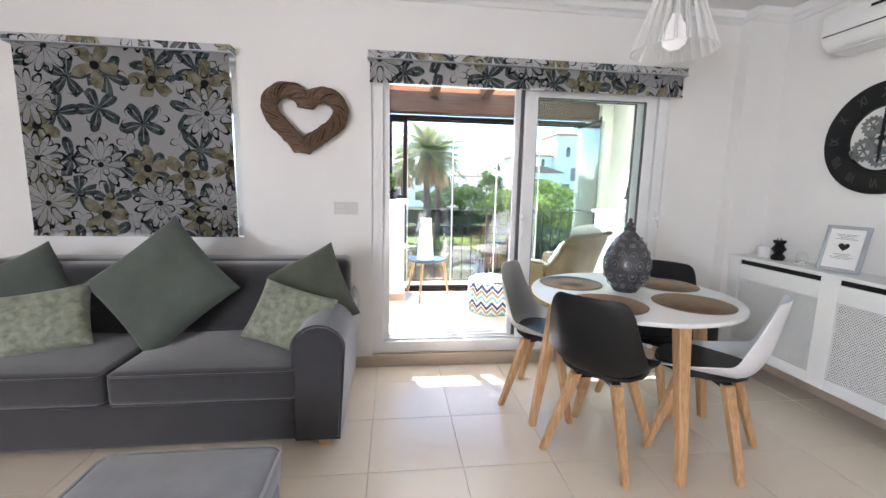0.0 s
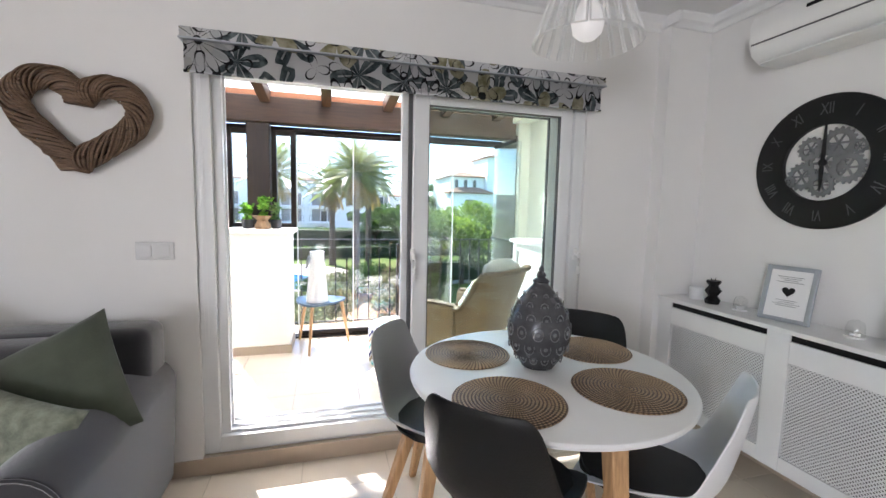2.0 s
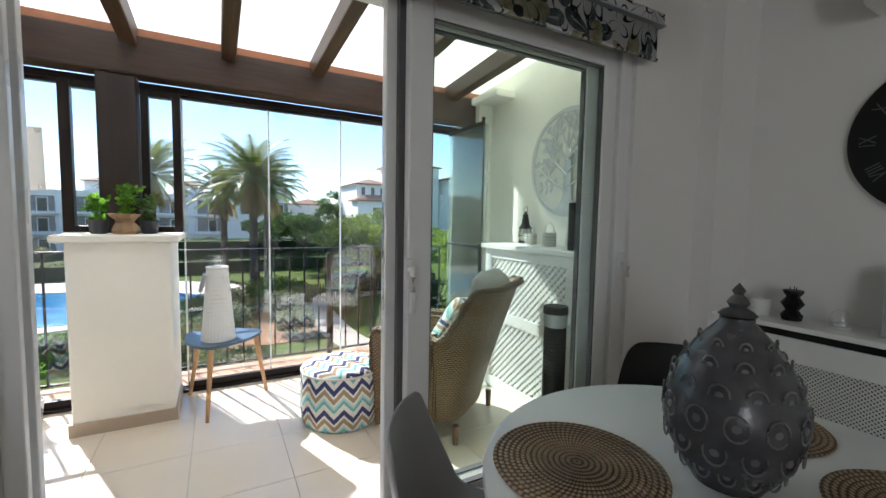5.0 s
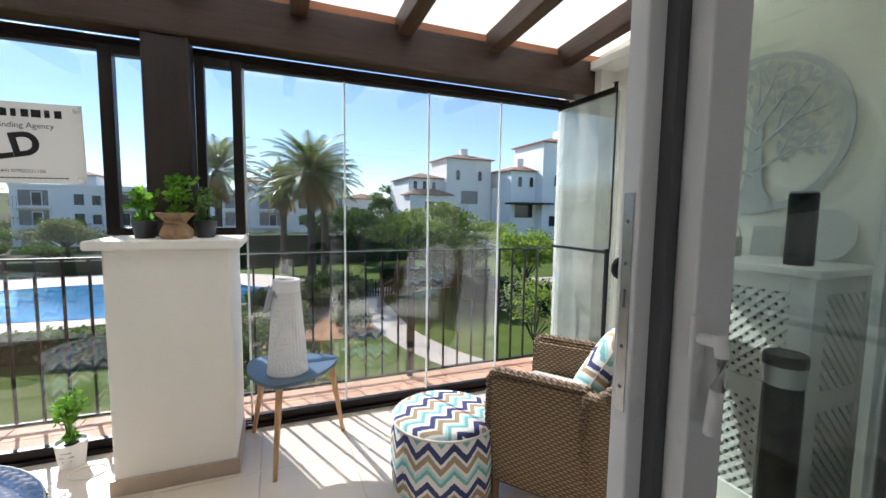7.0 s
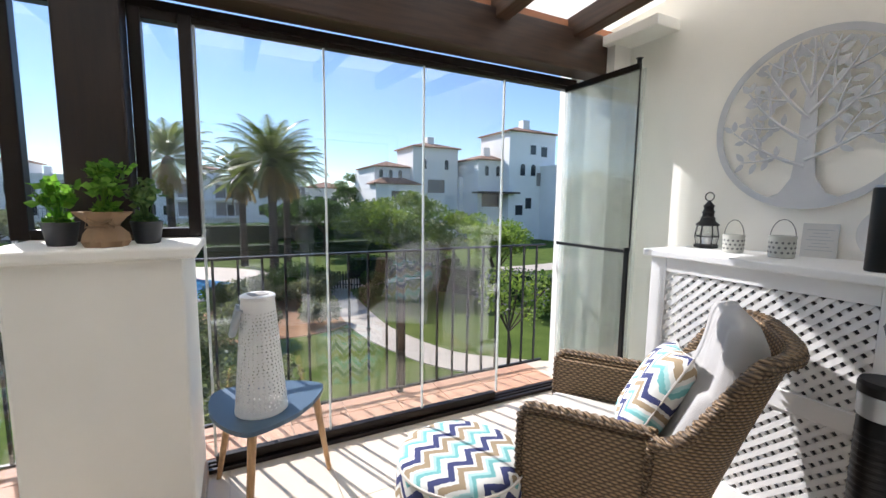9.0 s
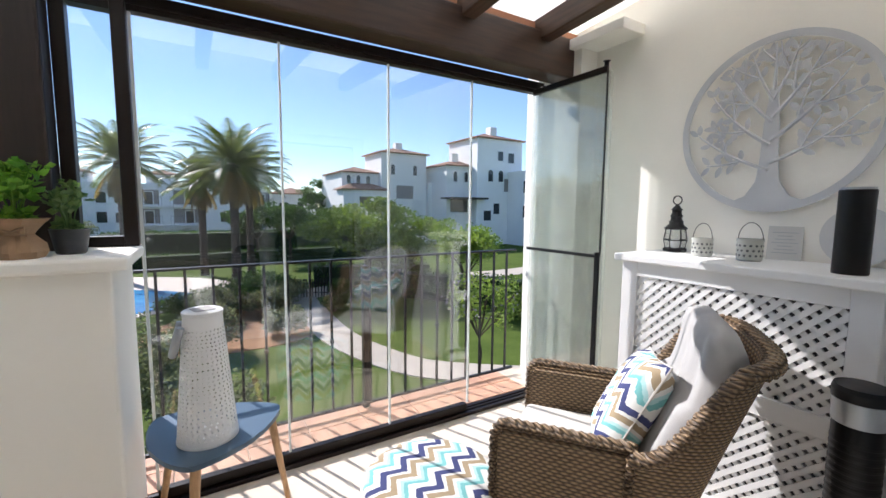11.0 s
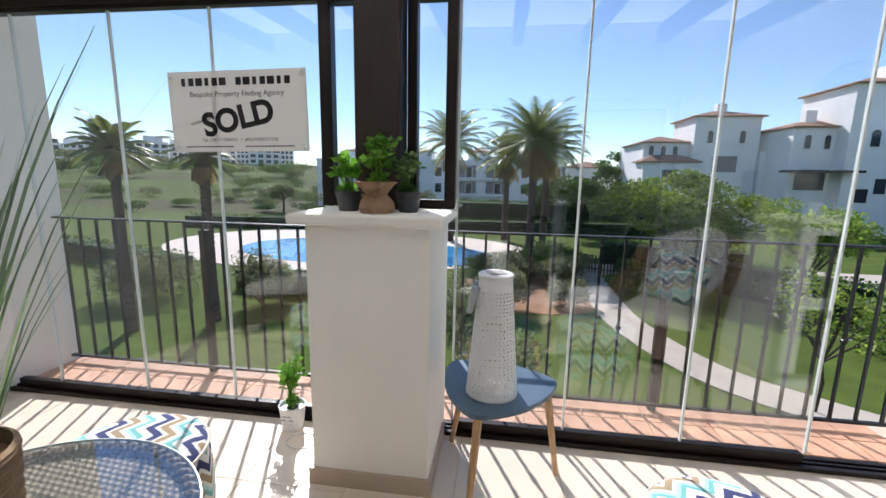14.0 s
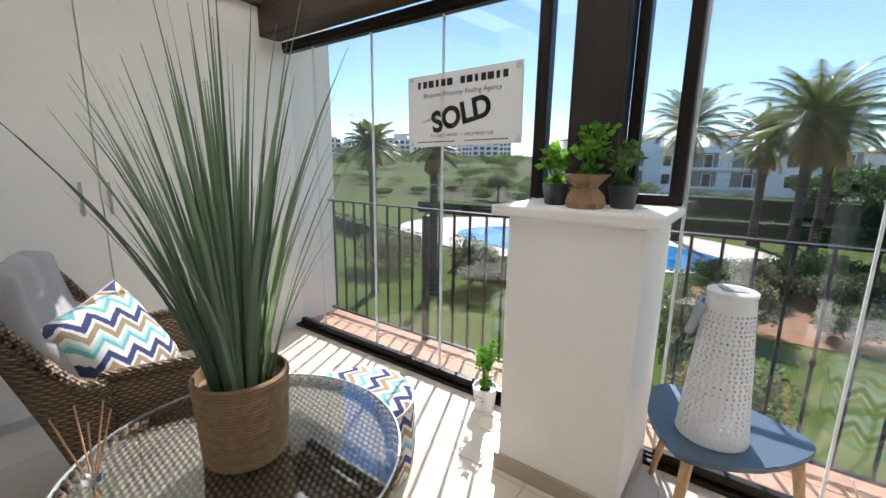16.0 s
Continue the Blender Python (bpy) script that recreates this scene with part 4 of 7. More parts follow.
def shell_bm():
    """Moulded seat shell: seat pan, upturned sides and a tapered back in one skin (front is +x)."""
    prof = [(0.235, 0.415, 0.185, 0.0), (0.225, 0.432, 0.205, 0.012), (0.16, 0.436, 0.228, 0.03), (0.05, 0.425, 0.238, 0.06), (-0.06, 0.420, 0.240, 0.10), (-0.14, 0.432, 0.240, 0.135),
            (-0.195, 0.475, 0.238, 0.13), (-0.225, 0.545, 0.232, 0.10), (-0.243, 0.62, 0.220, 0.075), (-0.258, 0.70, 0.205, 0.055), (-0.270, 0.77, 0.190, 0.042), (-0.277, 0.815, 0.172, 0.036), (-0.279, 0.836, 0.14, 0.03)]
    bm = BM()
    n = 12
    g = []
    for k, (x, z, w, up) in enumerate(prof):
        row = []
        f = min(1.0, max(0.0, (k - 4) / 4))
        for i in range(n + 1):
            u = 2 * i / n - 1
            e = abs(u) ** 2.6
            row.append(bm.verts.new((x + up * e * f, u * w, z + up * e * (1 - f))))
        g.append(row)
    for a, b in zip(g, g[1:]):
        for i in range(n):
            bm.faces.new((a[i], a[i + 1], b[i + 1], b[i]))
    bmesh.ops.recalc_face_normals(bm, faces=bm.faces)
    bmesh.ops.solidify(bm, geom=bm.faces[:], thickness=0.009)
    return bm


def dining_chair(shell_mat, pad_mat, m, label):
    ch = thing("dining_chair", m, label, "chair", "chairs round the dining table")
    s = part("seat_shell", shell_bm(), shell_mat, ch, smooth=60)
    sub = s.modifiers.new("smooth", 'SUBSURF')
    sub.levels = sub.render_levels = 1
    bm = BM()
    prism(bm, [(0.20 * math.copysign(abs(math.cos(a)) ** 0.7, math.cos(a)), 0.195 * math.copysign(abs(math.sin(a)) ** 0.7, math.sin(a))) for a in [2 * math.pi * i / 32 for i in range(32)]], 0.432, 0.462)
    bmesh.ops.bevel(bm, geom=[e for e in bm.edges if abs(e.verts[0].co.z - e.verts[1].co.z) < 1e-5], offset=0.010, segments=2, affect='EDGES')
    part("seat_pad", bm, pad_mat, ch, smooth=60, m=Matrix.Translation((0.035, 0, 0.005)))
    part("under_frame", box(box(BM(), -0.14, 0.14, -0.022, 0.022, 0.385, 0.41, 0.003, m=Matrix.Rotation(radians(45), 4, 'Z')), -0.14, 0.14, -0.022, 0.022, 0.3845, 0.4095, 0.003, m=Matrix.Rotation(radians(-45), 4, 'Z')), M_black, ch)
    for sx in (1, -1):
        for sy in (1, -1):
            bm = BM()
            leg_bm(bm, (0.095 * sx, 0.095 * sy, 0.405), (0.20 * sx, 0.20 * sy, 0.0), 0.046, 0.030)
            part("leg", bm, M_oak, ch)
            bm = BM()
            tube(bm, [(0.075 * sx, 0.075 * sy, 0.39), (0.128 * sx, 0.128 * sy, 0.30)], 0.007, 6)
            part("bracket", bm, M_black, ch)
    return ch


def facing(x, y, tx, ty):
    return pose(x, y, 0, 0, 0, math.degrees(math.atan2(ty - y, tx - x)))


dining_chair(M_leather, M_leather, pose(1.466, 2.343, 0, 0, 0, 43), "black leather-look shell dining chair on splayed oak legs")
dining_chair(M_grey_shell, M_leather, pose(1.36, 2.84, 0, 0, 0, -34), "grey shell dining chair with dark seat pad and oak legs")
dining_chair(M_white_shell, M_leather, pose(2.0, 2.30, 0, 0, 0, 130), "white shell dining chair with black seat pad and oak legs")
dining_chair(M_leather, M_leather, pose(2.03, 2.86, 0, 0, 0, 218), "black shell dining chair with oak legs behind the table")

for x, y, s in ((1.466, 2.776, 0.178), (1.457, 2.338, 0.184), (1.894, 2.325, 0.184), (2.02, 2.71, 0.172)):
    bm = BM()
    prof = [(0.0, 0.0)]
    k = 0
    rings = int(s / 0.012)
    for i in range(rings):
        r = (i + 0.5) * s / rings
        prof += [(r - 0.004, 0.0048), (r, 0.0068), (r + 0.004, 0.0048)]
    prof += [(s, 0.003), (s - 0.002, 0.0)]
    lathe(bm, [(0.0, 0.005)] + prof[1:], 64, cap=False)
    solid("placemat", bm, M_coil, "round brown coiled seagrass placemat on the white table", "placemat", 60, pose(x, y, 0.7495, 0, 0, x * 97), "placemats on the dining table")

# pierced ceramic lantern on the table
van = thing("ceramic_lantern", pose(1.70, 2.60, 0.7495), "dark grey glazed ceramic lantern with pierced pattern", "lantern")
part("body", lathe(BM(), [(0.0, 0.0), (0.062, 0.0), (0.066, 0.008), (0.082, 0.03), (0.108, 0.075), (0.121, 0.12), (0.122, 0.155), (0.112, 0.20), (0.092, 0.245), (0.066, 0.285), (0.042, 0.312), (0.030, 0.325), (0.030, 0.333), (0.0, 0.336)], 48, cap=False), M_vase, van, smooth=50)
bm = BM()
for row, (z, r, cnt, sz) in enumerate(((0.05, 0.094, 14, 0.017), (0.10, 0.1165, 12, 0.024), (0.155, 0.122, 12, 0.024), (0.205, 0.110, 12, 0.021), (0.25, 0.089, 10, 0.017), (0.285, 0.066, 9, 0.012))):
    for i in range(cnt):
        a = 2 * math.pi * (i + 0.5 * (row % 2)) / cnt
        tilt = Matrix.Rotation(a, 4, 'Z') @ Matrix.Translation((r, 0, z)) @ Matrix.Rotation(radians(90), 4, 'Y')
        pts = [tilt @ Vector((sz * math.cos(q), sz * 0.8 * math.sin(q), -0.0015)) for q in [2 * math.pi * j / 12 for j in range(12)]]
        tube(bm, pts, 0.0022, 5, True)
        lathe(bm, [(sz * 0.35, -0.002), (sz * 0.3, 0.0006), (0, 0.001)], 8, m=tilt)
part("relief", bm, M_relief, van, smooth=60)
part("finial", lathe(BM(), [(0.026, 0.333), (0.034, 0.338), (0.026, 0.346), (0.014, 0.352), (0.020, 0.362), (0.014, 0.372), (0.008, 0.378), (0.012, 0.386), (0.006, 0.394), (0.0, 0.402)], 24), M_vase, van, smooth=50)

# pendant lamp of white rods
pen = thing("pendant_lamp", pose(1.848, 2.60, -0.025), "white wire pendant lamp with an opal bulb", "ceiling lamp")
for i in range(22):
    a = 2 * math.pi * i / 22
    c, s = math.cos(a), math.sin(a)
    bm = BM()
    w = 0.11
    p0, p1, p2, p3 = (0.075 * math.cos(a + w), 0.075 * math.sin(a + w), 2.37), (0.20 * math.cos(a + w), 0.20 * math.sin(a + w), 2.02), (0.20 * math.cos(a - w), 0.20 * math.sin(a - w), 2.02), (0.075 * math.cos(a - w), 0.075 * math.sin(a - w), 2.37)
    tube(bm, [p0, p1, p2, p3], 0.0045, 6)
    part("rod", bm, M_white, pen, smooth=60)
part("ring", lathe(BM(), [(0.070, 2.362), (0.080, 2.362), (0.080, 2.374), (0.070, 2.374), (0.070, 2.362)], 32, cap=False), M_white, pen)
part("crossbar", tube(tube(BM(), [(-0.075, 0, 2.368), (0.075, 0, 2.368)], 0.004), [(0, -0.075, 2.368), (0, 0.075, 2.368)], 0.004), M_white, pen)
part("holder", lathe(BM(), [(0.0, 2.20), (0.02, 2.20), (0.021, 2.27), (0.012, 2.28), (0.004, 2.285), (0.004, 2.53), (0.05, 2.535), (0.05, 2.558), (0, 2.559)], 24), M_white, pen, smooth=40)
mb, nt, b = nodes_of("lamp_bulb")
b.inputs["Emission Color"].default_value, b.inputs["Emission Strength"].default_value = (1, 0.95, 0.88, 1), 0.05
part("bulb", lathe(BM(), [(0.016, 2.21), (0.03, 2.17), (0.055, 2.12), (0.06, 2.09), (0.052, 2.055), (0.03, 2.035), (0, 2.03)], 24), mb, pen, "opal bulb", smooth=60)

# radiator cover
RX, RZ = 2.925, 0.845
rad = thing("radiator_cover", Matrix(), "white radiator cover with pierced diagonal grilles and dark slots", "radiator cover")
RYS = (3.283, 2.30, 1.32)
bm = box(BM(), RX - 0.012, XR, 1.30, 3.284, RZ - 0.022, RZ, 0.003)
part("top", bm, M_white, rad)
bm = BM()
posts = []
for y0, y1 in ((3.183, 3.283), (2.508, 2.612), (1.835, 1.938), (1.32, 1.37)):
    part("post", box(BM(), RX, RX + 0.02, y0, y1, 0.163, RZ - 0.022, 0.002), M_white, rad)
    posts.append((y0, y1))
part("end_panel", box(BM(), RX + 0.021, XR, 3.262, 3.2831, 0.163, RZ - 0.022), M_white, rad)
for (a0, a1), (b0, b1) in zip(posts, posts[1:]):
    y0, y1 = b1, a0
    part("panel_rail", box(BM(), RX + 0.001, RX + 0.019, y0, y1, 0.163, 0.235, 0.002), M_white, rad)
    part("panel_rail", box(BM(), RX + 0.001, RX + 0.019, y0, y1, 0.687, 0.790, 0.002), M_white, rad)
    # black strip fills the slot in place of the shade inside it
    part("slot_shade", box(BM(), RX + 0.010, RX + 0.016, y0, y1, 0.790, RZ - 0.022), M_black, rad)
    bm = BM()
    h, w, st = 0.687 - 0.235, y1 - y0, 0.0165
    yc, zc = (y0 + y1) / 2, 0.461
    n = int((h + w) / st) + 1
    for sgn in (1, -1):
        for i in range(n):
            # strip centre line z = zc-.. along 45 degrees, clipped to the opening
            off = -((h + w) / 2) + i * st
            t0, t1 = -w / 2, w / 2
            za0, za1 = sgn * t0 + off, sgn * t1 + off
            pts = []
            lo, hi = max(-w / 2, (-h / 2 - off) * sgn if sgn > 0 else (off - h / 2)), min(w / 2, (h / 2 - off) if sgn > 0 else (off + h / 2))
            if hi - lo < 0.006:
                continue
            p0, p1 = Vector((RX + 0.008 + 0.002 * sgn, yc + lo, zc + sgn * lo + off)), Vector((RX + 0.008 + 0.002 * sgn, yc + hi, zc + sgn * hi + off))
            d = (p1 - p0).normalized()
            u = Vector((0, -d.z, d.y)) * 0.0028
            q = [bm.verts.new(p0 + u), bm.verts.new(p1 + u), bm.verts.new(p1 - u), bm.verts.new(p0 - u)]
            f = bm.faces.new(q)
            e = bmesh.ops.extrude_face_region(bm, geom=[f])
            bmesh.ops.translate(bm, vec=(0.003, 0, 0), verts=[v for v in e["geom"] if isinstance(v, bmesh.types.BMVert)])
    g = part("grille", bm, M_white, rad)
    g["kind"] = "stuff"
# black sheet added so that the grille holes look shaded
part("grille_shade", box(BM(), RX + 0.035, RX + 0.045, 1.36, 3.25, 0.17, 0.80), M_black, rad, "black sheet standing in for the shade behind the grille")
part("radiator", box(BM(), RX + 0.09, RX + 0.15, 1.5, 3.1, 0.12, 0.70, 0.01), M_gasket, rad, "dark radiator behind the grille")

# things on the radiator cover
solid("candle_cup", lathe(BM(), [(0.0, 0.0), (0.035, 0.0), (0.038, 0.01), (0.040, 0.075), (0.034, 0.075), (0.033, 0.02), (0, 0.02)], 24, cap=False), M_white, "small white ceramic cup on the radiator cover", "cup", 40, pose(3.07, 3.15, RZ))


def zig_candle(x, y, rz, sc, label):
    c = thing("candle_holder", pose(x, y, RZ, 0, 0, rz), label, "candle holder")
    bm = BM()
    prof = [(0.036, 0), (0.042, 0.022), (0.024, 0.045), (0.044, 0.075), (0.024, 0.105), (0.038, 0.125), (0.038, 0.135)]
    prof = [(r * sc, z * sc) for r, z in prof]
    lathe(bm, prof, 8)
    part("body", bm, M_black, c)
    bm = BM()
    for dx, dy in ((0.012, 0), (-0.008, 0.010), (-0.006, -0.012)):
        tube(bm, [(dx, dy, 0.134 * sc), (dx * 1.2, dy, 0.150 * sc)], 0.002, 5)
    part("wick", bm, M_black, c)


zig_candle(3.05, 3.02, 10, 1.0, "black faceted zigzag candle on the radiator cover")
zig_candle(3.06, 2.19, 30, 1.15, "tall black faceted zigzag candle on the radiator cover")
for x, y in ((3.06, 2.86), (3.08, 2.36)):
    d = thing("glass_cloche", pose(x, y, RZ), "small clear glass dome on a white disc", "ornament")
    part("base", lathe(BM(), [(0.034, 0), (0.036, 0.008), (0.0, 0.009)], 24), M_white, d)
    p = part("dome", lathe(BM(), [(0.031, 0.008), (0.032, 0.045), (0.026, 0.066), (0.012, 0.077), (0, 0.079)], 24), M_glass, d, smooth=60)
    part("tealight", lathe(BM(), [(0.018, 0.009), (0.018, 0.022), (0, 0.023)], 16), M_white, d)
fm = Matrix.Translation((3.035, 2.625, RZ)) @ Matrix.Rotation(radians(-78), 4, 'Z') @ Matrix.Rotation(radians(-14), 4, 'X')
pf = thing("picture_frame", fm, "grey wooden picture frame with a heart print", "picture frame")
bm = BM()
for a, b, c, d in ((-0.105, -0.085, 0, 0.275), (0.085, 0.105, 0, 0.275), (-0.085, 0.085, 0, 0.02), (-0.085, 0.085, 0.255, 0.275)):
    box(bm, a, b, -0.010, 0.010, c, d, 0.002)
part("frame", bm, M_metalg, pf)
part("print", box(BM(), -0.085, 0.085, -0.002, 0.004, 0.02, 0.255), M_white, pf)
bm = prism(BM(), [(0.0017 * 16 * math.sin(t) ** 3, 0.0017 * (13 * math.cos(t) - 5 * math.cos(2 * t) - 2 * math.cos(3 * t) - math.cos(4 * t))) for t in [2 * math.pi * i / 40 for i in range(40)]], 0, 0.001, Matrix.Translation((0, -0.003, 0.15)) @ Matrix.Rotation(radians(90), 4, 'X'))
part("heart", bm, M_black, pf)
for i, z in enumerate((0.222, 0.213, 0.204, 0.195, 0.105, 0.096, 0.087, 0.078)):
    w = 0.055 - 0.012 * (i % 3)
    part("text_line", box(BM(), -w, w, -0.0032, -0.002, z, z + 0.0022), M_gasket, pf)
part("stand", box(BM(), -0.03, 0.03, 0.006, 0.010, 0.0, 0.2, m=Matrix.Translation((0, 0.0, 0)) @ Matrix.Rotation(radians(-14), 4, 'X')), M_black, pf)

# wall clock with open gears
M_gear = surf("dull_steel_gear", (0.20, 0.20, 0.205), 0.4, 0.25, 14, 60, 0.05, metal=0.35)
ck = thing("wall_clock", pose(XR - 0.003, 2.60, 1.615, 0, 0, 0) @ Matrix.Rotation(radians(-90), 4, 'Y') @ Matrix.Rotation(radians(-90), 4, 'Z'), "large round black wall clock with silver gears", "clock")
part("rim", lathe(BM(), [(0.178, 0.0), (0.305, 0.0), (0.315, 0.006), (0.315, 0.020), (0.305, 0.026), (0.19, 0.026), (0.178, 0.02), (0.178, 0.0)], 72, cap=False), M_black, ck, smooth=40)
bm = BM()
numer = {0: "XII", 1: "I", 2: "II", 3: "III", 4: "IV", 5: "V", 6: "VI", 7: "VII", 8: "VIII", 9: "IX", 10: "X", 11: "XI"}
M_num = surf("pewter", (0.10, 0.10, 0.105), 0.4, 0.1, 10, 60, 0.0, metal=0.5)
for k, s in numer.items():
    a = radians(-30 * k)
    text_mesh(s, 0.060, M_num, "numeral", ck, Matrix.Rotation(a, 4, 'Z') @ Matrix.Translation((0, 0.248, 0.0265)) @ Matrix.Diagonal((0.8, 1.25, 1, 1)), 0.0006)


def gear(bm, cx, cy, r, n, z):
    pts = []
    for i in range(n * 4):
        rr = r if i % 4 in (0, 1) else r * 0.86
        a = 2 * math.pi * i / (n * 4)
        pts.append((cx + rr * math.cos(a), cy + rr * math.sin(a)))
    inner = [(cx + r * 0.55 * math.cos(2 * math.pi * i / (n * 4)), cy + r * 0.55 * math.sin(2 * math.pi * i / (n * 4))) for i in range(n * 4)]
    o0 = [bm.verts.new((x, y, z)) for x, y in pts]
    o1 = [bm.verts.new((x, y, z + 0.004)) for x, y in pts]
    i0 = [bm.verts.new((x, y, z)) for x, y in inner]
    i1 = [bm.verts.new((x, y, z + 0.004)) for x, y in inner]
    m = len(pts)
    for i in range(m):
        j = (i + 1) % m
        bm.faces.new((o1[i], o1[j], i1[j], i1[i]))
        bm.faces.new((o0[i], o0[j], o1[j], o1[i]))
        bm.faces.new((i0[j], i0[i], i1[i], i1[j]))
    for q in range(3):
        a = q * math.pi / 3
        box(bm, -r * 0.56, r * 0.56, -r * 0.06, r * 0.06, z + 0.0005, z + 0.0035, m=Matrix.Translation((cx, cy, 0)) @ Matrix.Rotation(a, 4, 'Z'))


for gx, gy, gr, gn, gz in ((0.0, 0.0, 0.095, 22, 0.006), (-0.09, -0.06, 0.07, 16, 0.011), (0.095, -0.03, 0.075, 18, 0.012), (0.05, 0.085, 0.075, 18, 0.009), (-0.06, 0.07, 0.06, 14, 0.013), (0.0, -0.105, 0.06, 14, 0.014), (0.135, 0.06, 0.035, 10, 0.015), (-0.14, -0.08, 0.03, 9, 0.016)):
    bm = BM()
    gear(bm, gx, gy, gr, gn, gz)
    part("gear", bm, M_gear, ck)
part("minute_hand", prism(BM(), [(-0.006, -0.05), (0.006, -0.05), (0.009, 0.05), (0.004, 0.20), (0, 0.215), (-0.004, 0.20), (-0.009, 0.05)], 0.022, 0.024), M_black, ck)
part("hour_hand", prism(BM(), [(-0.006, 0.04), (0.006, 0.04), (0.010, -0.04), (0.004, -0.13), (0, -0.14), (-0.004, -0.13), (-0.010, -0.04)], 0.0245, 0.0265), M_black, ck)
part("hub", lathe(BM(), [(0.016, 0.018), (0.016, 0.028), (0, 0.030)], 20), M_black, ck)

# air conditioner
ac = thing("air_conditioner", pose(XR - 0.003, 2.44, 2.12), "white split air-conditioner unit high on the wall", "air conditioner")
bm = BM()
out = [(0, 0.0), (-0.14, 0.0), (-0.20, 0.035), (-0.225, 0.09), (-0.222, 0.19), (-0.20, 0.235), (0, 0.245)]
v0 = [bm.verts.new((x, -0.42, z)) for x, z in out]
v1 = [bm.verts.new((x, 0.42, z)) for x, z in out]
bm.faces.new(v0)
bm.faces.new(list(reversed(v1)))
for i in range(len(out)):
    j = (i + 1) % len(out)
    bm.faces.new((v0[i], v0[j], v1[j], v1[i]))
bmesh.ops.bevel(bm, geom=bm.edges[:], offset=0.008, segments=2, affect='EDGES')
part("casing", bm, M_white, ac, smooth=40)
bm = BM()
box(bm, -0.2275, -0.221, -0.40, 0.40, 0.083, 0.089)
part("flap_gap", bm, M_gasket, ac)
part("display_strip", box(BM(), -0.2265, -0.220, -0.12, 0.16, 0.165, 0.180, 0.001), M_black, ac)
part("flap", box(BM(), -0.19, -0.10, -0.38, 0.38, -0.006, 0.003, 0.002), M_white, ac)

# patterned black pouf-like basket in the corner behind the chairs
bk = solid("basket", lathe(BM(), [(0.0, 0.0), (0.11, 0.0), (0.14, 0.10), (0.15, 0.25), (0.145, 0.36), (0.12, 0.43), (0.06, 0.46), (0.0, 0.465)], 28), M_black, "dark patterned round basket standing in the corner", "basket", 50, pose(2.62, 3.18, 0))

# ---------------------------------------------------------------- terrace
# lattice cover along the wall, with a shelf
SX, SY0, SY1, SZ = 2.612, 3.87, 4.79, 1.093
cov = thing("lattice_cabinet", Matrix(), "white cabinet with diagonal lattice panels below a shelf", "cabinet")
part("top", box(BM(), SX - 0.03, TXR, SY0 - 0.03, SY1 + 0.03, SZ - 0.035, SZ, 0.006), M_white, cov)
bm = BM()
for y0, y1 in ((SY0, SY0 + 0.08), (SY1 - 0.08, SY1)):
    box(bm, SX, SX + 0.03, y0, y1, 0.0, SZ - 0.035, 0.003)
for z0, z1 in ((0.0, 0.09), (0.52, 0.60), (SZ - 0.105, SZ - 0.036)):
    box(bm, SX + 0.0015, SX + 0.0285, SY0 + 0.08, SY1 - 0.08, z0, z1, 0.003)
part("front_frame", bm, M_white, cov)
for y in (SY0 + 0.002, SY1 - 0.028):
    bm = BM()
    box(bm, SX + 0.03, SX + 0.09, y, y + 0.026, 0.0, SZ - 0.036, 0.003)
    box(bm, TXR - 0.06, TXR - 0.001, y, y + 0.026, 0.0, SZ - 0.036, 0.003)
    for z0, z1 in ((0.0, 0.09), (0.52, 0.60), (SZ - 0.105, SZ - 0.036)):
        box(bm, SX + 0.09, TXR - 0.06, y + 0.001, y + 0.025, z0, z1, 0.003)
    part("side_frame", bm, M_white, cov)


def lattice(parent, axis, fixed, a0, a1, z0, z1, step=0.050, wdt=0.021):
    """Two layers of diagonal slats clipped to an opening."""
    w, h = a1 - a0, z1 - z0
    ac_, zc_ = (a0 + a1) / 2, (z0 + z1) / 2
    n = int((h + w) / step) + 2
    for sgn in (1, -1):
        for i in range(n):
            off = -(h + w) / 2 + (i + 0.25) * step
            lo = max(-w / 2, (-h / 2 - off) if sgn > 0 else (off - h / 2))
            hi = min(w / 2, (h / 2 - off) if sgn > 0 else (off + h / 2))
            if hi - lo < 0.012:
                continue
            L = (hi - lo) * math.sqrt(2) + 0.012
            bm = box(BM(), -L / 2, L / 2, -0.0035, 0.0035, -wdt / 2, wdt / 2)
            mid = (lo + hi) / 2
            rot = Matrix.Rotation(-sgn * radians(45), 4, 'Y')
            if axis == "y":
                m = Matrix.Translation((fixed + 0.004 * sgn, ac_ + mid, zc_ + sgn * mid + off)) @ Matrix.Rotation(radians(90), 4, 'Z') @ rot
            else:
                m = Matrix.Translation((ac_ + mid, fixed + 0.004 * sgn, zc_ + sgn * mid + off)) @ rot
            part("slat", bm, M_white, parent, m=m)


for z0, z1 in ((0.09, 0.52), (0.60, SZ - 0.105)):
    lattice(cov, "y", SX + 0.018, SY0 + 0.08, SY1 - 0.08, z0, z1)
    lattice(cov, "x", SY0 + 0.016, SX + 0.09, TXR - 0.06, z0, z1)

# added sheet: the shade inside the cabinet is put into its dark grey
part("shade_panel", box(BM(), SX + 0.20, SX + 0.21, SY0 + 0.03, SY1 - 0.03, 0.02, SZ - 0.06), M_gasket, cov, "dark panel standing in for the shade behind the lattice")

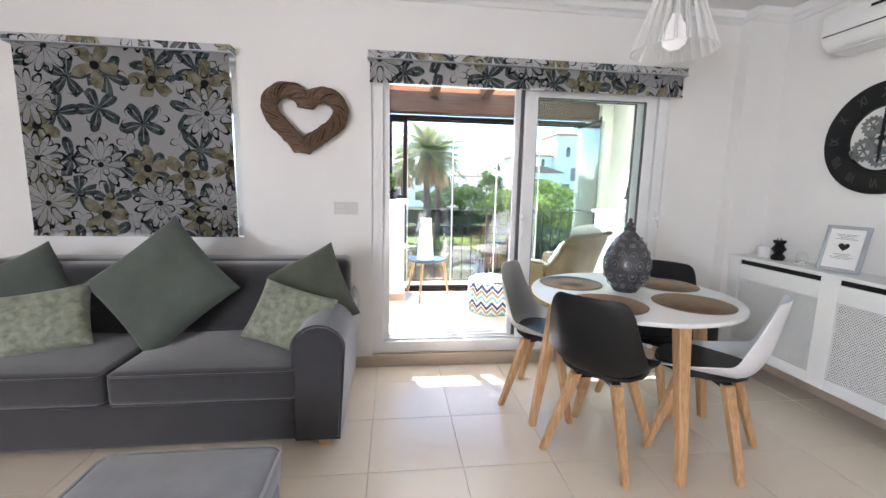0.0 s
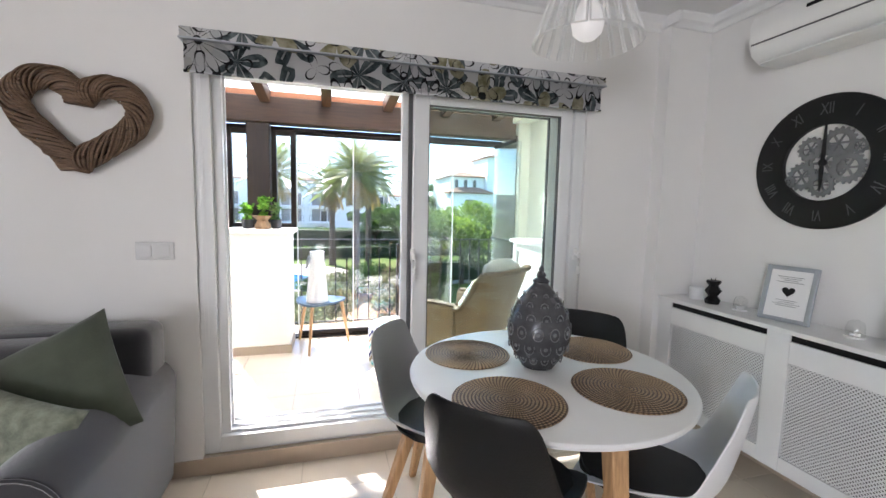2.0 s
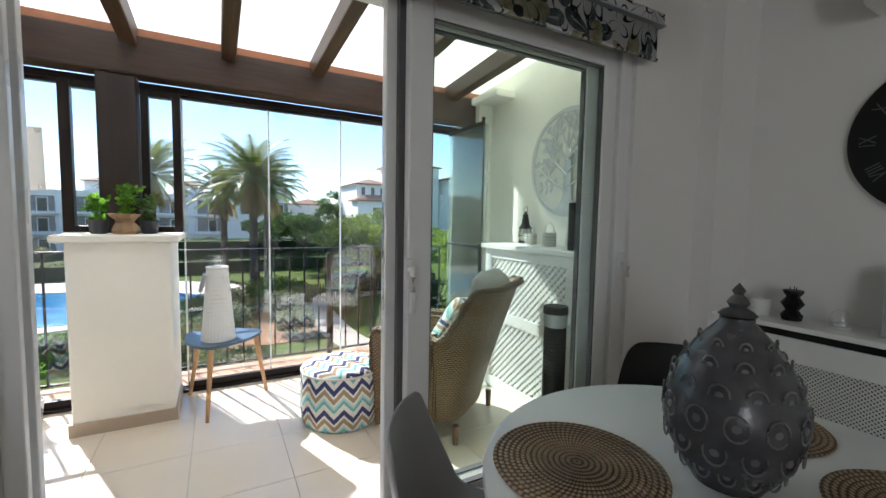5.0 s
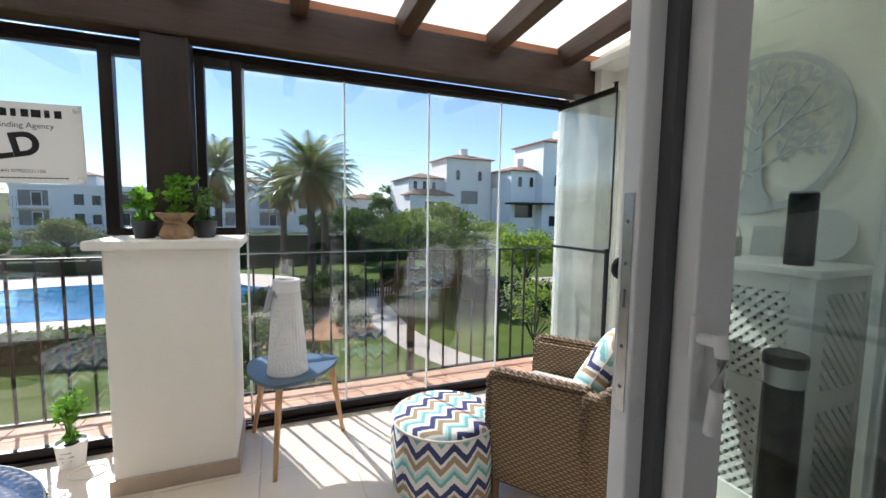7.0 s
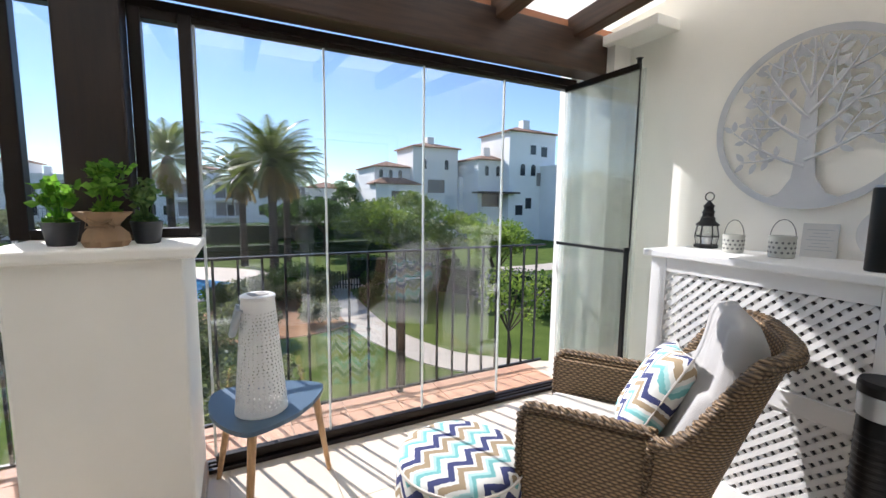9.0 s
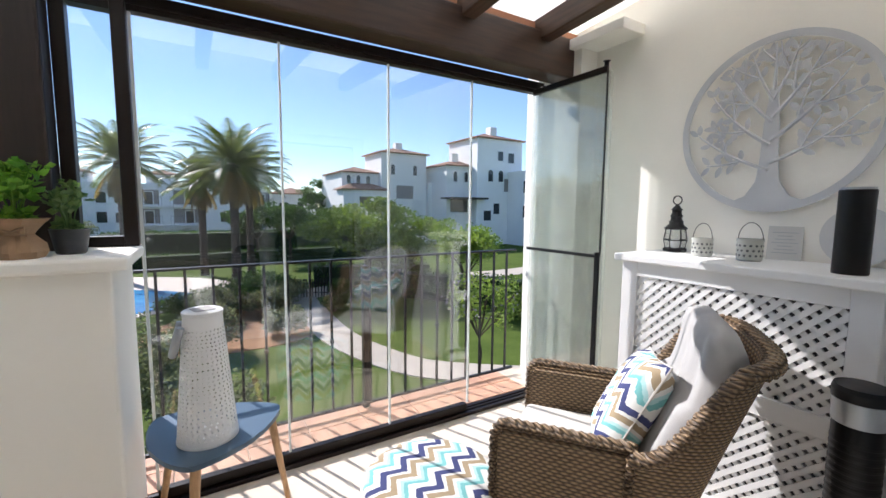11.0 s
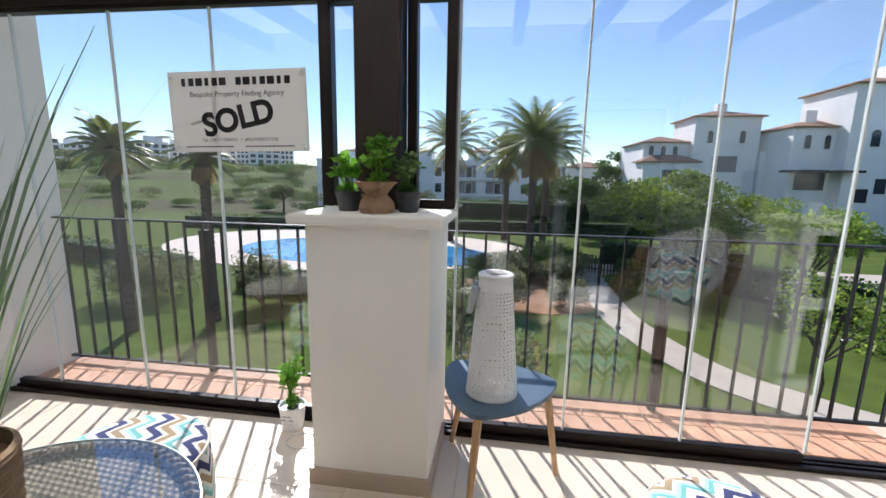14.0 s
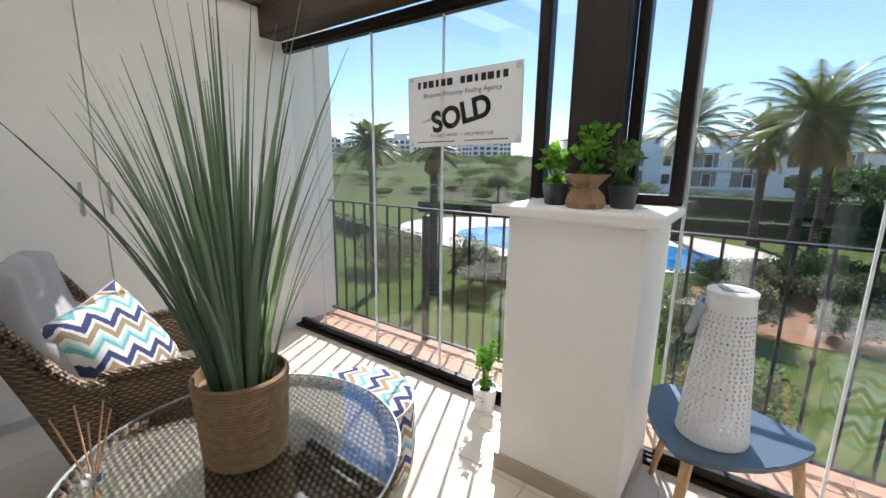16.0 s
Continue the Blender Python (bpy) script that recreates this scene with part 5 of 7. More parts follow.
# tree of life
tl = thing("tree_wall_art", Matrix.Translation((TXR - 0.004, 4.36, 1.69)) @ Matrix.Rotation(radians(-90), 4, 'Y') @ Matrix.Rotation(radians(-90), 4, 'Z'), "round pale grey metal tree-of-life wall art", "wall art")
TR = 0.388
part("ring", lathe(BM(), [(TR - 0.030, 0.02), (TR, 0.02), (TR, 0.027), (TR - 0.030, 0.027), (TR - 0.030, 0.02)], 80, cap=False), M_art, tl, smooth=40)
part("trunk", prism(BM(), [(-0.15, -0.345), (-0.085, -0.315), (-0.045, -0.25), (-0.034, -0.14), (-0.030, 0.0), (-0.014, 0.16), (0.014, 0.16), (0.030, 0.0), (0.034, -0.14), (0.045, -0.25), (0.085, -0.315), (0.15, -0.345), (0.07, -0.372), (-0.07, -0.372)], 0.0195, 0.0255), M_art, tl)
rng = random.Random(11)
shoots = []
for y0, a, w0 in ((-0.20, 158, 0.010), (-0.17, 22, 0.010), (-0.09, 146, 0.011), (-0.07, 36, 0.011), (0.01, 134, 0.010), (0.03, 48, 0.010), (0.10, 118, 0.008), (0.11, 64, 0.008), (0.15, 90, 0.009)):
    shoots.append((Vector((0, y0, 0.0235)), a, rng.uniform(18, 30) * (1 if a < 90 else -1 if a > 90 else 0.3), 0.40, w0, 0))
zs = 0
while shoots:
    p, a, curl, ln, w0, depth = shoots.pop(0)
    pts, n = [], 10
    for i in range(n):
        pts.append(p.copy())
        aa = radians(a + curl * i / n)
        nx = p + Vector((math.cos(aa), math.sin(aa), 0)) * ln / n
        if nx.xy.length > TR - 0.035:
            break
        p = nx
    if len(pts) < 3:
        continue
    br_ = part("branch", tube(BM(), pts, w0, 5, taper=0.003), M_art, tl)
    if depth == 0:
        for j, sg_ in ((3, 1), (5, -1)):
            if j < len(pts) - 1:
                shoots.append((pts[j].copy(), a + curl * j / n + sg_ * 42, -sg_ * 20, 0.17, w0 * 0.6, 1))
    lf = BM()
    for i in range(3 if depth == 0 else 2, len(pts), 2 if depth == 0 else 3):
        for s in (-1, 1):
            d = (pts[i] - pts[i - 1]).normalized()
            la = math.atan2(d.y, d.x) + s * radians(rng.uniform(38, 62)) * (0.1 if i == len(pts) - 1 and s > 0 else 1)
            L, Wd = rng.uniform(0.046, 0.062), rng.uniform(0.0115, 0.0145)
            c = pts[i] + Vector((math.cos(la), math.sin(la), 0)) * 0.006
            if (c + Vector((math.cos(la), math.sin(la), 0)) * L).xy.length > TR - 0.02:
                continue
            zs += 1
            zo = 0.0185 + 0.0041 * ((zs * 0.618) % 1)
            m = Matrix.Translation((c.x, c.y, zo)) @ Matrix.Rotation(la, 4, 'Z')
            prism(lf, [(0, 0), (L * 0.22, Wd * 0.75), (L * 0.5, Wd), (L * 0.8, Wd * 0.6), (L, 0), (L * 0.8, -Wd * 0.6), (L * 0.5, -Wd), (L * 0.22, -Wd * 0.75)], 0, 0.002, m)
    part("leaves", lf, M_art, br_)["kind"] = "stuff"

# shelf things
lan = thing("candle_lantern", pose(2.93, 4.715, SZ), "black metal candle lantern with glass panes", "lantern")
part("base", lathe(BM(), [(0.052, 0), (0.055, 0.006), (0.055, 0.016), (0.045, 0.02), (0, 0.02)], 6), M_iron, lan)
bm = BM()
for i in range(6):
    a = 2 * math.pi * i / 6
    tube(bm, [(0.045 * math.cos(a), 0.045 * math.sin(a), 0.018), (0.053 * math.cos(a), 0.053 * math.sin(a), 0.06), (0.044 * math.cos(a), 0.044 * math.sin(a), 0.115)], 0.003, 5)
for z, r in ((0.06, 0.053),):
    tube(bm, [(r * math.cos(q), r * math.sin(q), z) for q in [2 * math.pi * i / 24 for i in range(24)]], 0.0025, 5, True)
part("cage", bm, M_iron, lan)
part("glass_chimney", lathe(BM(), [(0.040, 0.02), (0.048, 0.06), (0.040, 0.115)], 24, cap=False), M_glass, lan, smooth=60)
part("candle", lathe(BM(), [(0.02, 0.02), (0.02, 0.065), (0, 0.067)], 16), M_white, lan)
part("roof", lathe(BM(), [(0.052, 0.115), (0.054, 0.122), (0.036, 0.138), (0.032, 0.15), (0.034, 0.154), (0.026, 0.165), (0.026, 0.18), (0.030, 0.184), (0.022, 0.198), (0.022, 0.212), (0.027, 0.216), (0.012, 0.235), (0.005, 0.245), (0, 0.247)], 24), M_iron, lan, smooth=35)
part("ring_handle", tube(BM(), [(0, 0.022 * math.cos(q), 0.265 + 0.022 * math.sin(q)) for q in [2 * math.pi * i / 20 for i in range(20)]], 0.003, 6, True), M_iron, lan)
M_zinc = surf("limed_zinc", (0.50, 0.50, 0.45), 0.55, 0.15, 12, 80, 0.1)
for x, y, r, h in ((2.83, 4.53, 0.043, 0.085), (2.83, 4.335, 0.047, 0.095)):
    c = thing("tealight_pot", pose(x, y, SZ), "grey pierced metal tealight pot with wire handle", "candle holder", "tealight pots on the shelf")
    part("body", lathe(BM(), [(0, 0), (r * 0.9, 0), (r, 0.006), (r, h - 0.012), (r * 1.05, h - 0.008), (r * 1.05, h), (r * 0.95, h), (r * 0.92, 0.012), (0, 0.012)], 28, cap=False), M_zinc, c, smooth=35)
    bm = BM()
    for i in range(14):
        for j in range(3):
            a = 2 * math.pi * (i + 0.5 * (j % 2)) / 14
            lathe(bm, [(0.0055, 0), (0.0055, 0.001), (0, 0.0012)], 6, m=Matrix.Rotation(a, 4, 'Z') @ Matrix.Translation((r - 0.0003, 0, h * (0.25 + 0.22 * j))) @ Matrix.Rotation(radians(90), 4, 'Y'))
    part("piercing", bm, M_gasket, c)
    part("wire_handle", tube(BM(), [(0, r * math.cos(q), h - 0.006 + 0.075 * math.sin(q)) for q in [math.pi * i / 14 for i in range(15)]], 0.0016, 5), M_iron, c)
    part("tealight", lathe(BM(), [(r * 0.55, 0.012), (r * 0.55, 0.04), (0, 0.042)], 14), M_white, c)
card = thing("note_card", Matrix.Translation((2.985, 4.27, SZ)) @ Matrix.Rotation(radians(-75), 4, 'Z') @ Matrix.Rotation(radians(-12), 4, 'X'), "pale card with a printed verse leaning on the wall", "card")
part("board", box(BM(), -0.06, 0.06, -0.002, 0.002, 0, 0.15), M_plate, card)
bm = BM()
for i in range(7):
    w = 0.045 - 0.01 * (i % 3)
    box(bm, -w, w, -0.0028, -0.002, 0.03 + i * 0.015, 0.033 + i * 0.015)
part("lettering", bm, M_metalg, card)
plate = solid("round_plate", lathe(BM(), [(0, 0), (0.09, 0), (0.115, 0.006), (0.116, 0.012), (0.10, 0.012), (0.07, 0.006), (0, 0.006)], 40, cap=False), M_plate, "round grey plate leaning against the wall", "plate", 40, Matrix.Translation((3.0, 4.04, SZ + 0.115)) @ Matrix.Rotation(radians(-83), 4, 'Y'))
sp = thing("smart_speaker", pose(2.715, 3.985, SZ) @ Matrix.Diagonal((0.9, 0.9, 1, 1)), "black cylindrical speaker with a brushed top", "speaker")
part("body", lathe(BM(), [(0, 0), (0.052, 0), (0.054, 0.004), (0.054, 0.285), (0.052, 0.288), (0, 0.288)], 40), M_black, sp, smooth=30)
part("top_ring", lathe(BM(), [(0.0, 0.288), (0.052, 0.288), (0.05, 0.296), (0.0, 0.297)], 40), M_metalg, sp, smooth=30)
tw = thing("tower_heater", pose(2.455, 3.865, 0) @ Matrix.Diagonal((0.68, 0.68, 1.065, 1)), "black tower fan heater standing on the terrace floor", "heater")
part("foot", lathe(BM(), [(0, 0), (0.13, 0), (0.13, 0.012), (0.10, 0.02), (0, 0.02)], 36), M_black, tw, smooth=30)
part("body", lathe(BM(), [(0.085, 0.02), (0.09, 0.03), (0.09, 0.636), (0.088, 0.640)], 40), M_black, tw, smooth=30)
part("collar", lathe(BM(), [(0.088, 0.640), (0.093, 0.642), (0.098, 0.706), (0.096, 0.708)], 40), M_metalg, tw, smooth=30)
part("top", lathe(BM(), [(0.096, 0.708), (0.100, 0.710), (0.101, 0.735), (0.094, 0.747), (0.03, 0.745), (0, 0.745)], 40), M_black, tw, smooth=30)
bm = BM()
for i in range(26):
    lathe(bm, [(0.0902, 0.06 + i * 0.021), (0.0918, 0.062 + i * 0.021), (0.0918, 0.070 + i * 0.021), (0.0902, 0.072 + i * 0.021)], 40, cap=False)
part("grille", bm, M_black, tw, smooth=30)


# wicker armchairs
def armchair(m, label):
    ch = thing("wicker_armchair", m, label, "armchair", "wicker armchairs on the terrace")
    Wd, D = 0.31, 0.33          # half width, half depth; front is +x

    def strands(path, parent, r=0.0105, swing=0.015, turns=None):
        """Three plaited canes wound along a path."""
        P = [Vector(p) for p in path]
        run = [0.0]
        for a, b in zip(P, P[1:]):
            run.append(run[-1] + (b - a).length)
        N = max(12, int(run[-1] / 0.014))
        for k in range(3):
            pts, q = [], 0
            for i in range(N + 1):
                d = run[-1] * i / N
                while q < len(P) - 2 and run[q + 1] < d:
                    q += 1
                f = (d - run[q]) / max(1e-6, run[q + 1] - run[q])
                p = P[q].lerp(P[q + 1], min(1.0, max(0.0, f)))
                t = (P[q + 1] - P[q]).normalized()
                s1 = t.cross(Vector((0.3, 0.2, 0.93)) if abs(t.z) < 0.8 else Vector((1, 0, 0))).normalized()
                s2 = t.cross(s1)
                w = 2 * math.pi * (d / 0.085 + k / 3)
                pts.append(p + s1 * swing * math.cos(w) + s2 * swing * 0.5 * math.sin(w))
            part("strand", tube(BM(), pts, r, 6), M_braid, parent, smooth=60)

    # low box arms with a plaited top and front edge
    for s in (-1, 1):
        bm = BM()
        side = [(D - 0.01, 0.10), (D + 0.005, 0.40), (D + 0.003, 0.565), (D - 0.02, 0.59), (-0.07, 0.595), (-0.10, 0.45), (-0.09, 0.10)]
        a = [bm.verts.new((x, s * (Wd - 0.055), z)) for x, z in side]
        b = [bm.verts.new((x, s * (Wd + 0.012 * z / 0.6), z)) for x, z in side]
        bm.faces.new(a)
        bm.faces.new(list(reversed(b)))
        for i in range(len(side)):
            j = (i + 1) % len(side)
            bm.faces.new((a[i], a[j], b[j], b[i]))
        bmesh.ops.recalc_face_normals(bm, faces=bm.faces)
        bmesh.ops.bevel(bm, geom=bm.edges[:], offset=0.012, segments=2, affect='EDGES')
        arm = part("arm_panel", bm, M_wick, ch, smooth=50)
        strands([(D + 0.002, s * (Wd - 0.012), 0.10), (D + 0.012, s * (Wd - 0.010), 0.40), (D + 0.008, s * (Wd - 0.008), 0.57), (D - 0.02, s * (Wd - 0.010), 0.602), (0.15, s * (Wd - 0.012), 0.604), (-0.09, s * (Wd - 0.012), 0.604)], arm)

    # wing back: one skin bent round behind the seat, leaning out towards its top
    def wing(u, v):
        e = min(1.0, (1 - abs(u)) / 0.40)
        top = 0.585 + 0.285 * e * e * (3 - 2 * e) + 0.02 * math.cos(u * math.pi / 2)
        z = 0.10 + (top - 0.10) * v
        k = (z - 0.10) / 0.80
        a = u * math.pi / 2
        w, xb, xj = 0.275 + 0.085 * k, -0.20 - 0.25 * k ** 1.15, -0.05 - 0.045 * k
        return Vector((xj + (xb - xj) * abs(math.cos(a)) ** 0.6, math.copysign(w * abs(math.sin(a)) ** 0.6, u) if u else 0.0, z))

    bm = BM()
    nu, nv = 40, 12
    g = [[bm.verts.new(wing(2 * i / nu - 1, k / nv)) for i in range(nu + 1)] for k in range(nv + 1)]
    for a, b in zip(g, g[1:]):
        for i in range(nu):
            bm.faces.new((a[i], a[i + 1], b[i + 1], b[i]))
    bmesh.ops.recalc_face_normals(bm, faces=bm.faces)
    bmesh.ops.solidify(bm, geom=bm.faces[:], thickness=0.032)
    bk = part("backrest", bm, M_wick, ch, smooth=60)
    strands([wing(2 * i / 60 - 1, 1.0) for i in range(61)], bk, 0.014, 0.018)
    for u in (-1, 1):
        strands([wing(u, v / 8) for v in range(9)], bk, 0.010, 0.013)
    part("front_panel", box(BM(), D - 0.05, D - 0.005, -Wd + 0.056, Wd - 0.056, 0.10, 0.33, 0.01), M_wick, ch)
    part("seat_deck", box(BM(), -0.20, D - 0.05, -Wd + 0.056, Wd - 0.056, 0.29, 0.33, 0.005), M_wick, ch)
    for sx in (0.31, -0.215):
        for sy in (-0.28, 0.28):
            part("leg", lathe(BM(), [(0.016, 0.0), (0.02, 0.11)], 12, c=(sx, sy, 0)), M_oak_dark, ch)
    bm = BM()
    box(bm, -0.21, D + 0.01, -Wd + 0.065, Wd - 0.065, 0.33, 0.43, 0.03, 4)
    sc = part("seat_cushion", bm, M_offwhite, ch, smooth=60)
    # tufted back cushion
    bm = BM()
    w, h, t, nn = 0.54, 0.58, 0.16, 20
    gg = []
    for side_ in (1, -1):
        rows_ = []
        for i in range(nn + 1):
            r = []
            for j in range(nn + 1):
                u, v = 2 * i / nn - 1, 2 * j / nn - 1
                f = max(0, (1 - u ** 6) * (1 - v ** 6)) ** 0.5
                tuft = 1 - 0.22 * abs(math.cos(u * math.pi * 1.5)) ** 8 if side_ > 0 else 1
                kc = 1 - 0.16 * (u * v) ** 2
                r.append(bm.verts.new((u * w / 2 * kc, v * h / 2 * kc, side_ * t / 2 * f * tuft + 0.07 * (v * v - 0.3) * (v > 0))))
            rows_.append(r)
        for i in range(nn):
            for j in range(nn):
                bm.faces.new((rows_[i][j], rows_[i + 1][j], rows_[i + 1][j + 1], rows_[i][j + 1]))
        gg.append(rows_)
    bmesh.ops.remove_doubles(bm, verts=bm.verts, dist=0.0005)
    part("back_cushion", bm, M_greycush, ch, smooth=60, m=Matrix.Translation((-0.255, 0, 0.69)) @ Matrix.Rotation(radians(90), 4, 'Z') @ Matrix.Rotation(radians(68), 4, 'X'))
    return ch


M_oak_dark = wood("dark_leg", (0.10, 0.05, 0.025), (0.2, 0.11, 0.06), 2, 0.5)
A1 = pose(2.06, 4.44, 0, 0, 0, 126)
armchair(A1, "brown wicker armchair with cream seat and grey back cushion")
A2 = pose(-1.05, 4.24, 0, 0, 0, 68)
armchair(A2, "brown wicker armchair beside the cupboard with pale cushions")
for base, ly, sp_ in ((A1, 0.0, 0), (A2, -0.06, -32)):
    m = base @ Matrix.Translation((-0.075, ly, 0.61)) @ Matrix.Rotation(radians(sp_), 4, 'Z') @ Matrix.Rotation(radians(90), 4, 'Z') @ Matrix.Rotation(radians(62), 4, 'X') @ Matrix.Rotation(radians(10), 4, 'Z')
    c = solid("chevron_cushion", cushion(BM(), 0.41, 0.41, 0.14), M_chev_pil, "teal, navy and tan zigzag cushion on the armchair", "cushion", 60, m, "zigzag cushions")
    bm = BM()
    tube(bm, [(0.203 * a, 0.203 * b, 0) for a, b in ((1, 1), (0.93, 0), (1, -1), (0, -0.93), (-1, -1), (-0.93, 0), (-1, 1), (0, 0.93))], 0.004, 6, True)
    part("piping", bm, M_offwhite, c)


def pouf(x, y, r, h, rz, label):
    p = thing("pouf", pose(x, y, 0, 0, 0, rz), label, "pouf", "zigzag poufs on the terrace")
    part("side", lathe(BM(), [(r * 0.93, 0.0), (r * 0.985, 0.02), (r * 1.02, h * 0.3), (r * 1.03, h * 0.55), (r * 1.0, h * 0.85), (r * 0.985, h * 0.93)], 48, cap=True), M_chev_side, p, smooth=60)
    bm = BM()
    lathe(bm, [(r * 0.985, h * 0.93), (r * 0.95, h * 0.975), (r * 0.8, h * 1.015), (r * 0.4, h * 1.035), (0.001, h * 1.03)], 48, cap=False)
    part("top", bm, M_chev_top, p, smooth=70)
    part("piping", tube(BM(), [(r * 0.99 * math.cos(q), r * 0.99 * math.sin(q), h * 0.935) for q in [2 * math.pi * i / 48 for i in range(48)]], 0.006, 6, True), M_offwhite, p, smooth=60)


pouf(1.482, 4.73, 0.248, 0.35, 25, "round pouf covered in teal, navy and tan zigzag cloth")
pouf(-0.43, 4.77, 0.252, 0.35, 110, "round zigzag pouf standing by the coffee table")

# plant-stand table
st = thing("side_table", pose(0.835, 5.185, 0), "slate-blue three-cornered side table on oak legs", "side table")


def tri_outline(rad, n=90):
    """Rounded triangle of unequal sides."""
    c = [Vector((0.265, 0.115)), Vector((-0.235, 0.25)), Vector((-0.10, -0.235))]
    pts = []
    for i in range(3):
        a, b = c[i], c[(i + 1) % 3]
        prev = c[(i - 1) % 3]
        mid0, mid1 = (prev + a) / 2, (a + b) / 2
        out0 = Vector(((a - prev).y, -(a - prev).x)).normalized()
        for k in range(n // 3):
            t = k / (n // 3)
            p = mid0 * (1 - t) ** 2 + a * 1.0 * 2 * t * (1 - t) + mid1 * t * t
            p = p + (a - p) * 0.42 * (1 - abs(2 * t - 1)) + p.normalized() * 0.034 * abs(2 * t - 1)
            pts.append((p.x * rad, p.y * rad))
    return pts


bm = prism(BM(), tri_outline(1.12), 0.452, 0.470)
bmesh.ops.bevel(bm, geom=[e for e in bm.edges if abs(e.verts[0].co.z - e.verts[1].co.z) < 1e-5], offset=0.004, segments=2, affect='EDGES')
part("tabletop", bm, M_stool, st, smooth=40)
for (x0, y0), (x1, y1) in (((0.185, 0.08), (0.26, 0.169)), ((-0.08, -0.15), (-0.109, -0.186)), ((-0.15, 0.19), (-0.223, 0.325))):
    bm = BM()
    tube(bm, [(x0, y0, 0.452), (x1, y1, 0.0)], 0.0175, 14, taper=0.011)
    part("leg", bm, M_oak, st, smooth=50)

# perforated lamp on it
lp = thing("table_lantern", pose(0.797, 5.172, 0.4705), "white perforated metal lantern lamp with a grey strap handle", "lantern")
prof = lambda z: 0.100 - 0.038 * (z / 0.46)
bm = BM()
nA, nZ = 60, 34
vg = []
for j in range(nZ + 1):
    z = 0.46 * j / nZ
    vg.append([bm.verts.new((prof(z) * math.cos(2 * math.pi * (i + 0.5 * (j % 2)) / nA), prof(z) * math.sin(2 * math.pi * (i + 0.5 * (j % 2)) / nA), z)) for i in range(nA)])
for j in range(nZ):
    for i in range(nA):
        if j % 2 == 0:
            bm.faces.new((vg[j][i], vg[j][(i + 1) % nA], vg[j + 1][i]))
            bm.faces.new((vg[j][(i + 1) % nA], vg[j + 1][(i + 1) % nA], vg[j + 1][i]))
        else:
            bm.faces.new((vg[j][i], vg[j][(i + 1) % nA], vg[j + 1][(i + 1) % nA]))
            bm.faces.new((vg[j][i], vg[j + 1][(i + 1) % nA], vg[j + 1][i]))
# pierced zone: the quads of alternate rows lose a diamond round each vertex
bm.verts.ensure_lookup_table()
holes = []
for j in range(2, nZ - 3):
    big = j < 8
    for i in range(nA):
        if (j % 2 == 0 and i % 2 == 0) or (j % 2 == 1 and i % 2 == 1):
            holes.append(vg[j][i])
res = bmesh.ops.bevel(bm, geom=holes, offset=0.0040, offset_type='OFFSET', segments=1, affect='VERTICES')
hf = [f for f in res["faces"] if len(f.verts) >= 5 and f.calc_area() < 0.00012]
bmesh.ops.delete(bm, geom=hf, context='FACES_ONLY')
part("shade", bm, M_white, lp)
part("top_cap", lathe(BM(), [(0.062, 0.455), (0.0655, 0.458), (0.066, 0.468), (0.060, 0.472), (0.0, 0.472)], 40), M_white, lp, smooth=35)
part("solar_panel", box(BM(), -0.032, 0.032, -0.032, 0.032, 0.472, 0.4745, m=Matrix.Rotation(radians(20), 4, 'Z')), M_greycush, lp)
part("base", lathe(BM(), [(0.0, 0.0005), (0.1005, 0.0005), (0.1005, 0.01), (0.0, 0.012)], 40), M_white, lp)
bm = BM()
hpts = [(-0.068 - 0.028 * math.sin(math.pi * k / 10), 0.045 * math.cos(math.pi * k / 10), 0.425 - 0.105 * math.sin(math.pi * k / 10)) for k in range(11)]
tube(bm, hpts, 0.014, 8)
part("strap_handle", bm, M_metalg, lp, "grey strap handle hanging down", smooth=50)


# small plants
def leaf_cloud(name, mat, parent, pts, size, seed, up=0.6, ratio=0.7):
    """Single leaves, each a folded pair of triangles, turned at random round the given points."""
    rng = np.random.RandomState(seed)
    P = np.asarray(pts, dtype=float)
    n = len(P)
    d = rng.normal(size=(n, 3))
    d[:, 2] = np.abs(d[:, 2]) * up
    d /= np.linalg.norm(d, axis=1)[:, None]
    s = np.cross(d, rng.normal(size=(n, 3)))
    s /= np.linalg.norm(s, axis=1)[:, None]
    nn = np.cross(d, s)
    L = size * rng.uniform(0.6, 1.3, (n, 1))
    V = np.empty((n, 4, 3))
    V[:, 0], V[:, 2] = P, P + d * L
    V[:, 1], V[:, 3] = P + d * L * 0.5 + s * L * ratio / 2 + nn * L * 0.1, P + d * L * 0.5 - s * L * ratio / 2 + nn * L * 0.1
    F = np.arange(n * 4).reshape(n, 4)
    me = bpy.data.meshes.new(name)
    me.from_pydata(V.reshape(-1, 3).tolist(), [], F.tolist())
    me.materials.append(mat)
    ob = new(name, me)
    if parent is not None:
        ob.parent = parent
    return ob


